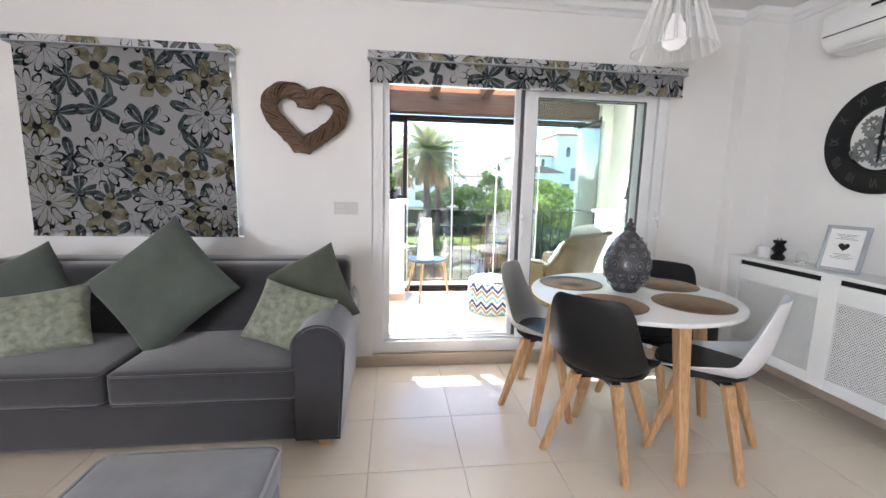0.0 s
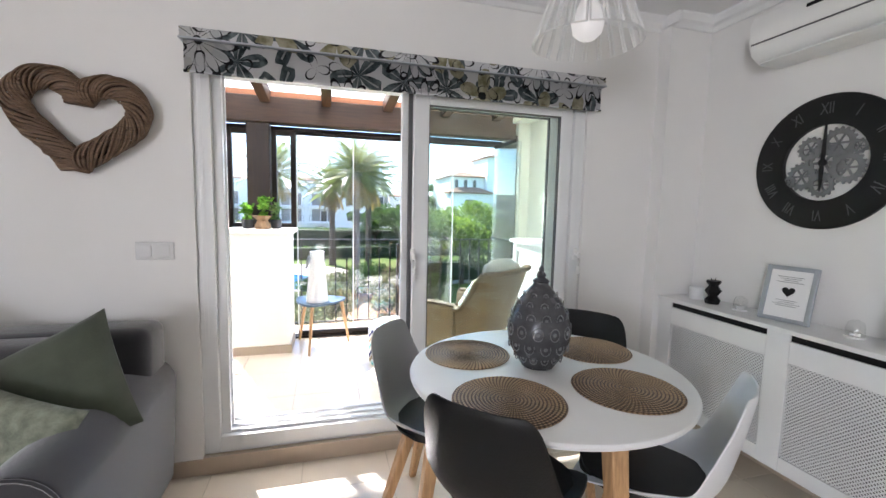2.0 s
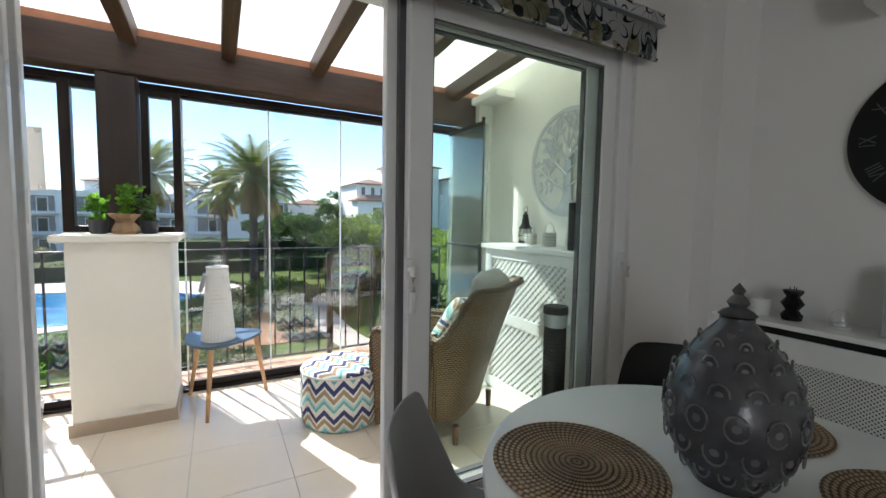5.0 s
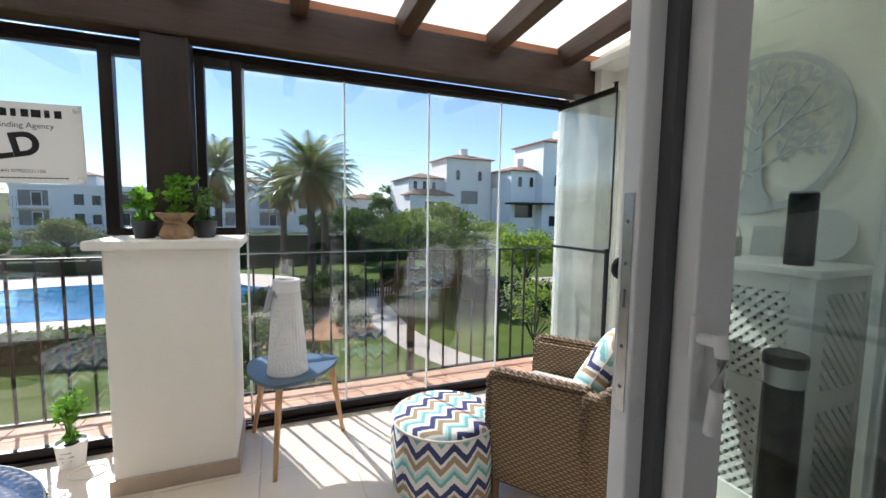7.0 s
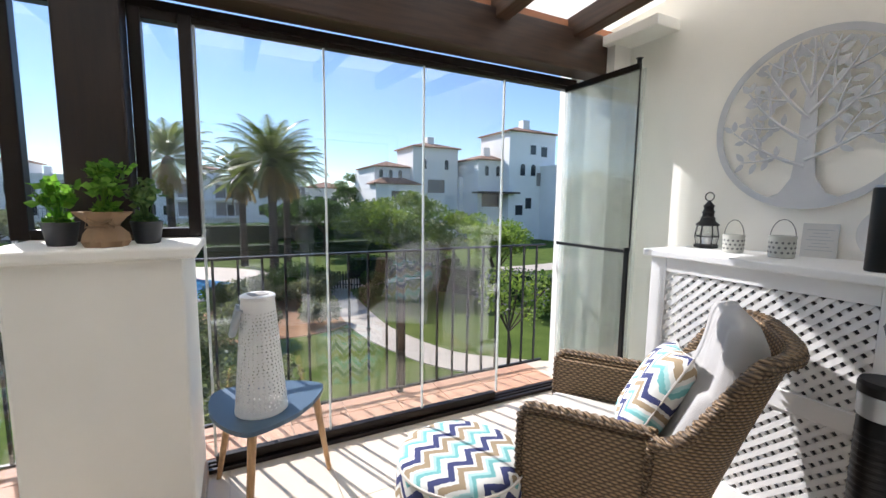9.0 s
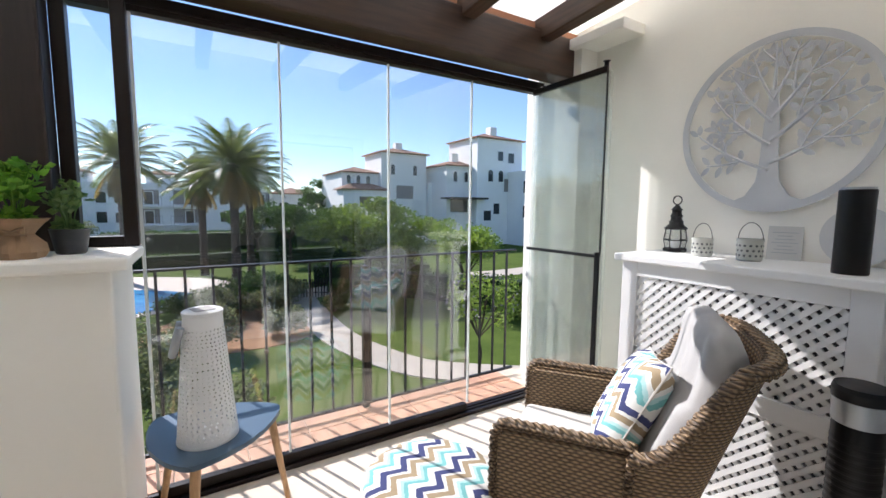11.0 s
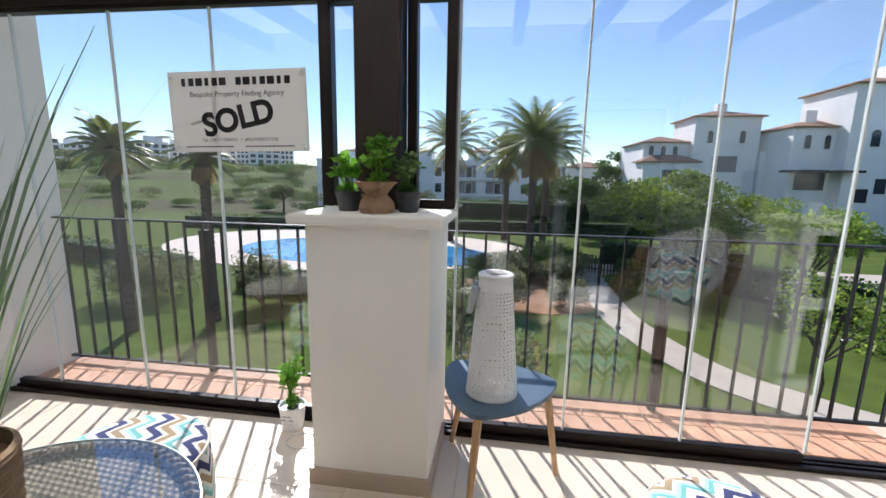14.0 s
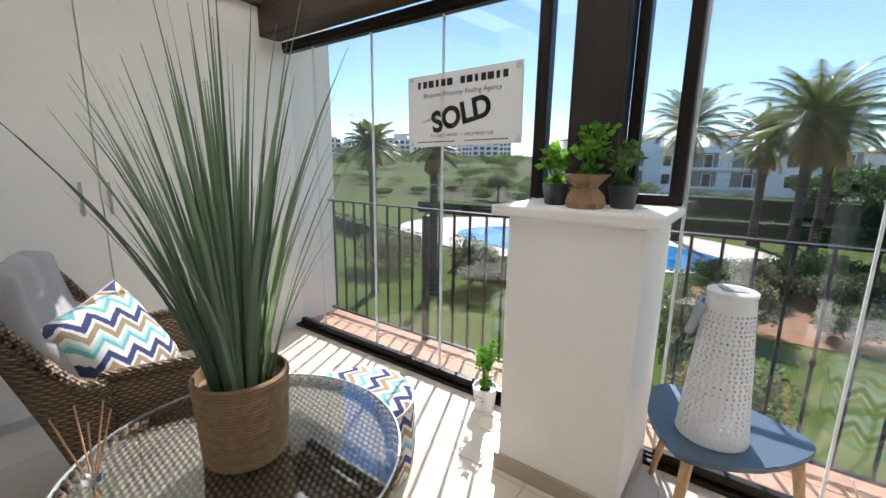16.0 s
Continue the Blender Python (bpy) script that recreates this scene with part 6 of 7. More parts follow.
def herb(parent, z0, h, r, n, size, mat, seed):
    rng = random.Random(seed)
    bm, pts = BM(), []
    for k in range(n):
        a, q = rng.uniform(0, 6.28), rng.uniform(0, 1)
        tip = Vector((r * q * math.cos(a), r * q * math.sin(a), z0 + h * rng.uniform(0.5, 1)))
        mid = Vector((tip.x * 0.4, tip.y * 0.4, z0 + (tip.z - z0) * 0.5))
        base = Vector((tip.x * 0.15, tip.y * 0.15, z0 - 0.01))
        tube(bm, [base, mid, tip], 0.0018, 4)
        for i in range(9):
            t = 0.3 + 0.7 * i / 8
            p = mid.lerp(tip, t) if i > 2 else base.lerp(mid, t)
            for _ in range(2):
                pts.append((p.x + rng.uniform(-0.012, 0.012), p.y + rng.uniform(-0.012, 0.012), p.z))
    part("stem", bm, mat, parent)["kind"] = "stuff"
    leaf_cloud("leaves", mat, parent, pts, size, seed)["kind"] = "stuff"


def grey_pot(x, y, seed, label, mat, h=0.16, r=0.07, size=0.03):
    p = thing("potted_plant", pose(x, y, 1.146), label, "potted plant")
    part("pot", lathe(BM(), [(0, 0), (0.036, 0), (0.040, 0.005), (0.052, 0.078), (0.054, 0.082), (0.050, 0.083), (0.046, 0.07), (0, 0.07)], 32, cap=False), M_pot, p, smooth=40)
    part("soil", lathe(BM(), [(0.046, 0.068), (0, 0.073)], 20), M_soil, p)
    herb(p, 0.07, h, r, 16, size, mat, seed)


grey_pot(0.187, 5.29, 3, "small leafy herb in a dark grey pot on the pillar", M_herb, 0.16, 0.06, 0.032)
grey_pot(0.432, 5.31, 4, "small succulent in a dark grey pot on the pillar", M_succ, 0.17, 0.065, 0.030)
kp = thing("potted_plant", pose(0.326, 5.22, 1.146), "bushy green plant in a tied kraft paper bag", "potted plant")
bm = lathe(BM(), [(0, 0), (0.058, 0), (0.066, 0.02), (0.060, 0.045), (0.040, 0.072), (0.044, 0.082), (0.072, 0.110), (0.080, 0.120), (0.074, 0.121), (0.06, 0.11), (0, 0.10)], 28, cap=False)
rng = random.Random(2)
for v in bm.verts:
    a = math.atan2(v.co.y, v.co.x)
    k = 1 + 0.10 * math.sin(7 * a + v.co.z * 30) + 0.05 * rng.uniform(-1, 1)
    v.co.x *= k
    v.co.y *= k
part("paper_bag", bm, M_kraft, kp, smooth=30)
part("bow", tube(tube(BM(), [(0.0, -0.046, 0.078), (-0.035, -0.062, 0.095), (-0.04, -0.06, 0.07), (0.0, -0.046, 0.076)], 0.004, 5), [(0.0, -0.046, 0.078), (0.035, -0.062, 0.095), (0.04, -0.06, 0.07), (0.0, -0.046, 0.076)], 0.004, 5), M_kraft, kp)
herb(kp, 0.10, 0.185, 0.085, 20, 0.036, M_herb, 8)
fp = thing("potted_plant", pose(-0.215, 5.495, 0.0), "small leafy plant in a white printed pot on the floor", "potted plant")
part("pot", lathe(BM(), [(0, 0), (0.052, 0), (0.066, 0.12), (0.068, 0.125), (0.062, 0.126), (0.058, 0.11), (0, 0.11)], 32, cap=False), M_white, fp, smooth=40)
bm = BM()
for i, w in enumerate((0.022, 0.03, 0.018)):
    box(bm, -w, w, -0.0005, 0.0005, 0.085 - i * 0.022, 0.094 - i * 0.022, m=Matrix.Translation((0, -0.062 + 0.0035 * i, 0)))
part("lettering", bm, M_metalg, fp)
part("soil", lathe(BM(), [(0.058, 0.108), (0, 0.112)], 20), M_soil, fp)
herb(fp, 0.11, 0.24, 0.085, 26, 0.028, M_herb, 12)
part_hoop = BM()
tube(part_hoop, [(0.075 * math.cos(q), 0.06 * math.sin(q), 0.004) for q in [2 * math.pi * i / 30 for i in range(30)]], 0.0028, 6, True)
solid("wire_hoop", part_hoop, M_white, "thin white wire hoop lying on the floor", "wire", 50, pose(-0.116, 5.388, 0))

# coffee table of wicker with a glass top
CT, CZ = (-0.247, 4.218), 0.50
ct = thing("coffee_table", pose(CT[0], CT[1], 0), "round wicker coffee table with a clear glass top", "coffee table")
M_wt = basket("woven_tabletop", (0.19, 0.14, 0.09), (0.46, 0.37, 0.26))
part("woven_top", lathe(BM(), [(0.001, CZ - 0.03), (0.39, CZ - 0.03), (0.40, CZ - 0.034), (0.40, CZ - 0.06), (0.001, CZ - 0.06)], 64, cap=False), M_wt, ct, smooth=40)
br = BM()
for k in range(3):
    tube(br, [((0.415 + 0.016 * math.cos(2 * math.pi * (i / 6 + k / 3))) * math.cos(2 * math.pi * i / 150), (0.415 + 0.016 * math.cos(2 * math.pi * (i / 6 + k / 3))) * math.sin(2 * math.pi * i / 150), CZ - 0.03 + 0.014 * math.sin(2 * math.pi * (i / 6 + k / 3))) for i in range(150)], 0.011, 6, True)
part("braid", br, M_braid, ct, smooth=60)
part("drum", lathe(BM(), [(0.40, CZ - 0.04), (0.39, CZ - 0.10), (0.30, CZ - 0.22), (0.28, 0.25), (0.30, 0.08), (0.34, 0.0)], 56, cap=False), M_wick, ct, smooth=60)
g = part("glass_top", lathe(BM(), [(0.0, CZ - 0.012), (0.43, CZ - 0.012), (0.433, CZ - 0.008), (0.43, CZ - 0.004), (0.0, CZ - 0.004)], 72, cap=False), M_glass_t, ct, smooth=30)
g.visible_shadow = False
part("glass_edge", lathe(BM(), [(0.430, CZ - 0.012), (0.434, CZ - 0.011), (0.434, CZ - 0.005), (0.430, CZ - 0.004)], 72, cap=False), M_seam, ct)

# tall grass in a jute planter
gp = thing("grass_planter", pose(-0.25, 4.225, CZ - 0.003), "tall ornamental grass in a jute rope planter on the table", "potted plant")
bm = BM()
prof_ = [(0.0, 0.0), (0.103, 0.0)]
for i in range(26):
    z = 0.002 + i * 0.0091
    rr = 0.106 + 0.014 * (i / 26) + 0.0015 * math.sin(i * 1.9)
    prof_ += [(rr, z), (rr + 0.0036, z + 0.0045), (rr, z + 0.0085)]
prof_ += [(0.112, 0.240), (0.110, 0.205), (0.0, 0.205)]
part("planter", lathe(bm, prof_, 56, cap=False), M_rope, gp, smooth=60)
part("soil", lathe(BM(), [(0.11, 0.200), (0.0, 0.212)], 24), M_soil, gp)
rs_ = np.random.RandomState(21)
V, F = [], []
for k in range(185):
    a, q = rs_.uniform(0, 2 * math.pi), math.sqrt(rs_.uniform(0, 1))
    lean = 0.02 + 0.36 * q ** 1.2 * rs_.uniform(0.4, 1.2) + (0.30 * q if k % 11 == 0 else 0)
    L = rs_.uniform(0.5, 1.08) * (1.0 - 0.15 * q)
    b0 = np.array([0.075 * q * math.cos(a), 0.075 * q * math.sin(a), 0.20])
    dr = np.array([math.cos(a), math.sin(a), 0])
    sd = np.array([-math.sin(a), math.cos(a), 0])
    tw_ = rs_.uniform(-0.8, 0.8)
    sd = sd * math.cos(tw_) + dr * math.sin(tw_)
    w = rs_.uniform(0.0040, 0.0092)
    N = 7
    base = len(V)
    for i in range(N):
        t = i / (N - 1)
        p = b0 + dr * (lean * L * (t * 0.55 + 0.45 * t ** 2.2)) + np.array([0, 0, L * (t - 0.20 * lean * t * t)])
        ww = w * (1 - t ** 1.6) + 0.0006
        V += [p - sd * ww, p + sd * ww]
        if i:
            F.append((base + 2 * i - 2, base + 2 * i - 1, base + 2 * i + 1, base + 2 * i))
me = bpy.data.meshes.new("grass")
me.from_pydata([tuple(v) for v in V], [], F)
me.materials.append(M_blade)
ob = new("grass", me)
ob.parent = gp
ob["kind"] = "stuff"

df = thing("reed_diffuser", pose(-0.33, 3.905, CZ - 0.003), "small glass reed diffuser with wooden sticks", "diffuser")
part("bottle", lathe(BM(), [(0, 0), (0.034, 0), (0.036, 0.004), (0.036, 0.06), (0.018, 0.072), (0.016, 0.085), (0.018, 0.087)], 24, cap=False), M_glass_s, df, smooth=50)
part("collar", lathe(BM(), [(0.0175, 0.068), (0.020, 0.07), (0.020, 0.088), (0.012, 0.088), (0, 0.08)], 24, cap=False), M_chrome, df)
for i in range(6):
    a = 1.05 * i
    part("reed", tube(BM(), [(-0.01 * math.cos(a), -0.01 * math.sin(a), 0.01), (0.055 * math.cos(a), 0.055 * math.sin(a), 0.24)], 0.0022, 5), M_oak, df)

# cupboard doors on the left
cb = thing("wall_cupboard", Matrix(), "cream built-in cupboard with two flat doors", "cupboard")
for y0, y1 in ((3.78, 4.379), (4.386, 4.98)):
    d = part("door", box(BM(), TXL, TXL + 0.02, y0, y1, 0.06, 2.25, 0.002), M_terr, cb)
    yy = y1 - 0.085 if y0 < 4 else y0 + 0.024
    part("handle", box(BM(), TXL + 0.02, TXL + 0.034, yy, yy + 0.014, 1.015, 1.183, 0.004), M_metalg, d, "brushed metal bar handle")

# sale board on the glass
sg = thing("sale_sign", Matrix.Translation((-0.478, 5.588, 1.585)) @ Matrix.Rotation(radians(-1.0), 4, 'Y'), "pale estate agent board reading sold fixed to the glass", "sign")
part("board", box(BM(), -0.358, 0.358, -0.003, 0.003, -0.19, 0.19, 0.001), M_sign, sg)
R90 = Matrix.Rotation(radians(90), 4, 'X')
for i in range(14):
    w = 0.012 + 0.008 * ((i * 7) % 3)
    x = -0.275 + i * 0.0415
    if i != 6:
        part("name_bar", box(BM(), x - w / 2 - 0.004, x + w / 2 + 0.004, -0.0036, -0.003, 0.122, 0.158), M_ink, sg)
text_mesh("Bespoke Property Finding Agency", 0.036, M_ink, "lettering", sg, Matrix.Translation((0.0, -0.0035, 0.082)) @ R90, 0.0003)
text_mesh("SOLD", 0.150, M_ink, "lettering", sg, Matrix.Translation((0.0, -0.0035, -0.035)) @ R90 @ Matrix.Rotation(radians(11), 4, 'Z'), 0.0003, bold=0.006)
text_mesh("Tel. (34) 711044421  /  (44) 07905331158", 0.0235, M_ink, "lettering", sg, Matrix.Translation((0.0, -0.0035, -0.133)) @ R90, 0.0003)
for a, b in ((-0.29, -0.03), (0.0, 0.004), (0.03, 0.29)):
    n = max(1, int((b - a) / 0.02))
    for i in range(n):
        q = a + (b - a) * i / n
        part("address_bar", box(BM(), q, q + (b - a) / n - 0.004, -0.0036, -0.003, -0.168, -0.162), M_ink, sg)
part("swash", box(BM(), -0.26, -0.11, -0.0033, -0.0029, 0.0, 0.012, m=Matrix.Rotation(radians(-14), 4, 'Y')), surf("faded_pink", (0.45, 0.40, 0.39), 0.6, 0.05, 5, 50, 0.0), sg)
for x in (-0.335, 0.335):
    for z in (-0.168, 0.168):
        part("suction_cup", lathe(BM(), [(0.016, 0), (0.014, 0.004), (0.005, 0.010), (0, 0.011)], 16, m=Matrix.Translation((x, -0.003, z)) @ Matrix.Rotation(radians(90), 4, 'X')), M_seam, sg)

# ---------------------------------------------------------------- grounds outside
GZ = -3.2


def ground_h(x, y):
    d = math.hypot(x, y)
    side = min(1.0, max(0.0, (-x - 0.25 * y + 12) / 40))
    return GZ + side * max(0.0, d - 62) * 0.052 * min(1, 260 / max(d, 1)) + side * 0.6 * math.sin(d * 0.06) * min(1, max(0, d - 62) / 60)


def lawn_mat():
    m, nt, b = nodes_of("mown_grass")
    p = world_pos(nt)
    big, mid, fine = noise_tex(nt, p, 0.05, 4), noise_tex(nt, p, 0.9, 4), noise_tex(nt, p, 30, 3)
    c = ramp(nt, mid, [(0.3, (0.055, 0.092, 0.014)), (0.7, (0.115, 0.160, 0.030))])
    c = mix(nt, 0.4, c, ramp(nt, fine, [(0.3, (0.034, 0.066, 0.010)), (0.7, (0.145, 0.19, 0.043))]))
    far = nt.nodes.new("ShaderNodeSeparateXYZ")
    nt.links.new(p, far.inputs[0])
    st = nt.nodes.new("ShaderNodeMapping")
    st.inputs["Scale"].default_value = (0.010, 0.030, 1)
    st.inputs["Rotation"].default_value = (0, 0, 0.7)
    nt.links.new(p, st.inputs[0])
    scrub = ramp(nt, noise_tex(nt, st.outputs[0], 1.0, 5, 0.6), [(0.50, (0, 0, 0)), (0.54, (1, 1, 1))])
    away = mth(nt, 'GREATER_THAN', far.outputs[1], 48.0)
    c = mix(nt, mth(nt, 'MULTIPLY', scrub, away), c, mix(nt, big, (0.045, 0.055, 0.022), (0.13, 0.12, 0.06)))
    nt.links.new(c, b.inputs["Base Color"])
    b.inputs["Roughness"].default_value = 0.95
    b.inputs["Specular IOR Level"].default_value = 0.1
    bump(nt, b, fine, 0.6, 0.03)
    return m


M_lawn = lawn_mat()
xs = sorted({*[-2500, -1600, -1000, -700], *range(-500, 500, 25), *range(-60, 61, 6), 500, 700, 1000, 1600, 2500})
ys = sorted({*[-2500, -1000, -400], *range(-100, 500, 25), *range(5, 120, 6), 500, 700, 1000, 1600, 2500})
V = [(x, y, ground_h(x, y)) for y in ys for x in xs]
nx = len(xs)
F = [(j * nx + i, j * nx + i + 1, (j + 1) * nx + i + 1, (j + 1) * nx + i) for j in range(len(ys) - 1) for i in range(nx - 1)]
me = bpy.data.meshes.new("ground")
me.from_pydata(V, [], F)
me.materials.append(M_lawn)
tagged(new("ground", me), "mown green lawn rising to golf fairways and scrub", "lawn", "", "structure")

M_deck = surf("pool_paving", (0.66, 0.56, 0.47), 0.8, 0.1, 1.5, 20, 0.1, space="World")
M_path = surf("garden_path", (0.52, 0.45, 0.37), 0.85, 0.1, 2, 25, 0.1, space="World")
M_mulch = surf("orange_bark", (0.34, 0.18, 0.09), 0.95, 0.35, 3, 30, 0.5, space="World")
mw, nt, b = nodes_of("pool_water")
b.inputs["Base Color"].default_value, b.inputs["Roughness"].default_value = (0.04, 0.24, 0.48, 1), 0.08
bump(nt, b, noise_tex(nt, world_pos(nt), 3.0, 3), 0.12, 0.05)
c = ramp(nt, noise_tex(nt, world_pos(nt), 1.4, 3), [(0.3, (0.03, 0.20, 0.45)), (0.7, (0.07, 0.33, 0.58))])
nt.links.new(c, b.inputs["Base Color"])


def blob(cx, cy, rx, ry, rot, wob, seed, n=64):
    r = random.Random(seed)
    ph = [r.uniform(0, 6.28) for _ in range(3)]
    out = []
    for i in range(n):
        a = 2 * math.pi * i / n
        k = 1 + wob * (math.sin(2 * a + ph[0]) * 0.5 + math.sin(3 * a + ph[1]) * 0.35 + math.sin(5 * a + ph[2]) * 0.15)
        x, y = rx * k * math.cos(a), ry * k * math.sin(a)
        out.append((cx + x * math.cos(rot) - y * math.sin(rot), cy + x * math.sin(rot) + y * math.cos(rot)))
    return out


solid("pool_deck", prism(BM(), blob(-9.3, 29.3, 11.7, 7.6, -0.05, 0.05, 4), GZ - 0.3, GZ + 0.05), M_deck, "sandy pink pool paving", "paving", kind="structure")
solid("swimming_pool", prism(BM(), blob(-7.5, 27.7, 7.9, 4.5, -0.08, 0.06, 9), GZ - 0.2, GZ + 0.07), mw, "bright blue swimming pool with curved edge", "pool", kind="structure")


def ribbon(pts, w, z0, z1):
    bm = BM()
    P = [Vector((x, y, 0)) for x, y in pts]
    q = []
    for k in range(len(P) - 1):
        for i in range(8):
            t = i / 8
            p0, p1, p2, p3 = P[max(k - 1, 0)], P[k], P[k + 1], P[min(k + 2, len(P) - 1)]
            q.append(0.5 * (2 * p1 + (p2 - p0) * t + (2 * p0 - 5 * p1 + 4 * p2 - p3) * t * t + (3 * p1 - p0 - 3 * p2 + p3) * t ** 3))
    q.append(P[-1])
    L, R = [], []
    for i, p in enumerate(q):
        d = (q[min(i + 1, len(q) - 1)] - q[max(i - 1, 0)]).normalized()
        n = Vector((-d.y, d.x, 0)) * w / 2
        L.append(p + n)
        R.append(p - n)
    for i in range(len(q) - 1):
        f = [bm.verts.new((v.x, v.y, z)) for z in (z0, z1) for v in (L[i], L[i + 1], R[i + 1], R[i])]
        bm.faces.new(f[4:])
        bm.faces.new((f[0], f[1], f[5], f[4]))
        bm.faces.new((f[3], f[7], f[6], f[2]))
    return bm


solid("garden_path", ribbon([(5.2, 26.8), (5.1, 23.0), (4.95, 20.7), (4.9, 17.7), (5.25, 15.6), (5.95, 13.7), (7.1, 12.5), (9.2, 11.0), (13.0, 8.6), (24, 4)], 1.25, GZ - 0.1, GZ + 0.03), M_path, "pale paved garden path curving over the lawn", "path", kind="structure")
solid("garden_path", ribbon([(5.0, 25.0), (12.0, 27.0), (20, 26.0), (30, 28)], 2.2, GZ - 0.1, GZ + 0.028), M_path, "wide sandy paved walk beyond the lawn", "path", kind="structure")
solid("planting_bed", prism(BM(), blob(2.0, 20.2, 2.9, 3.2, 0.2, 0.15, 3), GZ - 0.1, GZ + 0.025), M_mulch, "orange bark planting bed", "planting bed", kind="structure")


# ---- plants outside
def cloud_pts(n, c, r, seed, hollow=0.55):
    rs = np.random.RandomState(seed)
    d = rs.normal(size=(n, 3))
    d /= np.linalg.norm(d, axis=1)[:, None]
    q = hollow + (1 - hollow) * rs.uniform(0, 1, (n, 1)) ** 0.7
    return np.asarray(c) + d * q * np.asarray(r)


M_lf_dark = leafy("leaf_dark", (0.022, 0.055, 0.012), (0.08, 0.15, 0.035))
M_lf_mid = leafy("leaf_mid", (0.055, 0.10, 0.013), (0.21, 0.28, 0.055))
M_lf_lite = leafy("leaf_light", (0.10, 0.17, 0.03), (0.28, 0.36, 0.09))
M_lf_grey = leafy("leaf_grey", (0.07, 0.085, 0.05), (0.20, 0.22, 0.15))
M_lf_lila = leafy("jacaranda", (0.16, 0.14, 0.24), (0.34, 0.31, 0.45))
M_bark = surf("bark", (0.075, 0.055, 0.04), 0.95, 0.3, 4, 20, 0.6)


def shrub(x, y, r, h, mat, seed, label, n=1400, leaf=0.11, z=None, name="shrub"):
    z = ground_h(x, y) if z is None else z
    s = thing(name, pose(x, y, z), label, name)
    rs = random.Random(seed)
    pts = []
    k = 7
    for i in range(k):
        a, q = rs.uniform(0, 6.28), rs.uniform(0.0, 0.65)
        rr = r * rs.uniform(0.38, 0.6)
        pts.append(cloud_pts(n // k, (r * q * math.cos(a), r * q * math.sin(a), max(rr * 0.6, h * rs.uniform(0.35, 0.68))), (rr, rr, h * 0.32), seed * 31 + i, 0.4))
    P = np.concatenate(pts)
    P[:, 2] = np.maximum(P[:, 2], 0.02)
    leaf_cloud("foliage", mat, s, P, leaf, seed)
    bm = BM()
    for i in range(5):
        a = 1.3 * i
        tube(bm, [(0, 0, -0.05), (0.3 * r * math.cos(a), 0.3 * r * math.sin(a), h * 0.3), (0.55 * r * math.cos(a), 0.55 * r * math.sin(a), h * 0.6)], 0.03, 5, taper=0.01)
    part("stems", bm, M_bark, s)["kind"] = "stuff"
    return s


def tree(x, y, h, r, mat, seed, label, n=9000, leaf=0.16, trunk=0.16, mat2=None):
    z = ground_h(x, y)
    t = thing("tree", pose(x, y, z), label, "tree")
    rs = random.Random(seed)
    bm = BM()
    tops = []
    tube(bm, [(0, 0, -0.2), (0.06, 0.02, h * 0.22), (0.0, 0.08, h * 0.42)], trunk, 9, taper=trunk * 0.7)
    limbs = BM()
    for i in range(9):
        a = 2 * math.pi * i / 9 + rs.uniform(-0.3, 0.3)
        q = rs.uniform(0.35, 0.85)
        tip = Vector((r * q * math.cos(a), r * q * math.sin(a), h * rs.uniform(0.55, 0.86)))
        tube(limbs, [(0, 0.05, h * 0.36), (tip.x * 0.4, tip.y * 0.4, h * 0.52), tip], trunk * 0.45, 6, taper=0.02)
        tops.append(tip)
    tops.append(Vector((0, 0, h * 0.86)))
    part("trunk", bm, M_bark, t, smooth=60)
    part("bough", limbs, M_bark, t, smooth=60)["kind"] = "stuff"
    P = []
    m = len(tops) * 3
    for i in range(m):
        c = tops[i % len(tops)] + Vector((rs.uniform(-0.28, 0.28) * r, rs.uniform(-0.28, 0.28) * r, rs.uniform(-0.10, 0.10) * h))
        rr = r * rs.uniform(0.20, 0.36)
        P.append(cloud_pts(n // m, (c.x, c.y, min(c.z, h - rr * 0.5)), (rr, rr, rr * 0.62), seed * 17 + i, 0.45))
    leaf_cloud("crown", mat, t, np.concatenate(P), leaf, seed)
    if mat2 is not None:
        leaf_cloud("blossom", mat2, t, cloud_pts(n // 6, (0, 0, h * 0.75), (r * 0.9, r * 0.9, h * 0.22), seed + 5, 0.7), leaf * 0.8, seed + 3)
    return t


M_palm = leafy("palm_leaf", (0.045, 0.07, 0.022), (0.18, 0.215, 0.08), 0.4)
M_palm_dry = leafy("palm_dry", (0.16, 0.11, 0.05), (0.30, 0.22, 0.11))


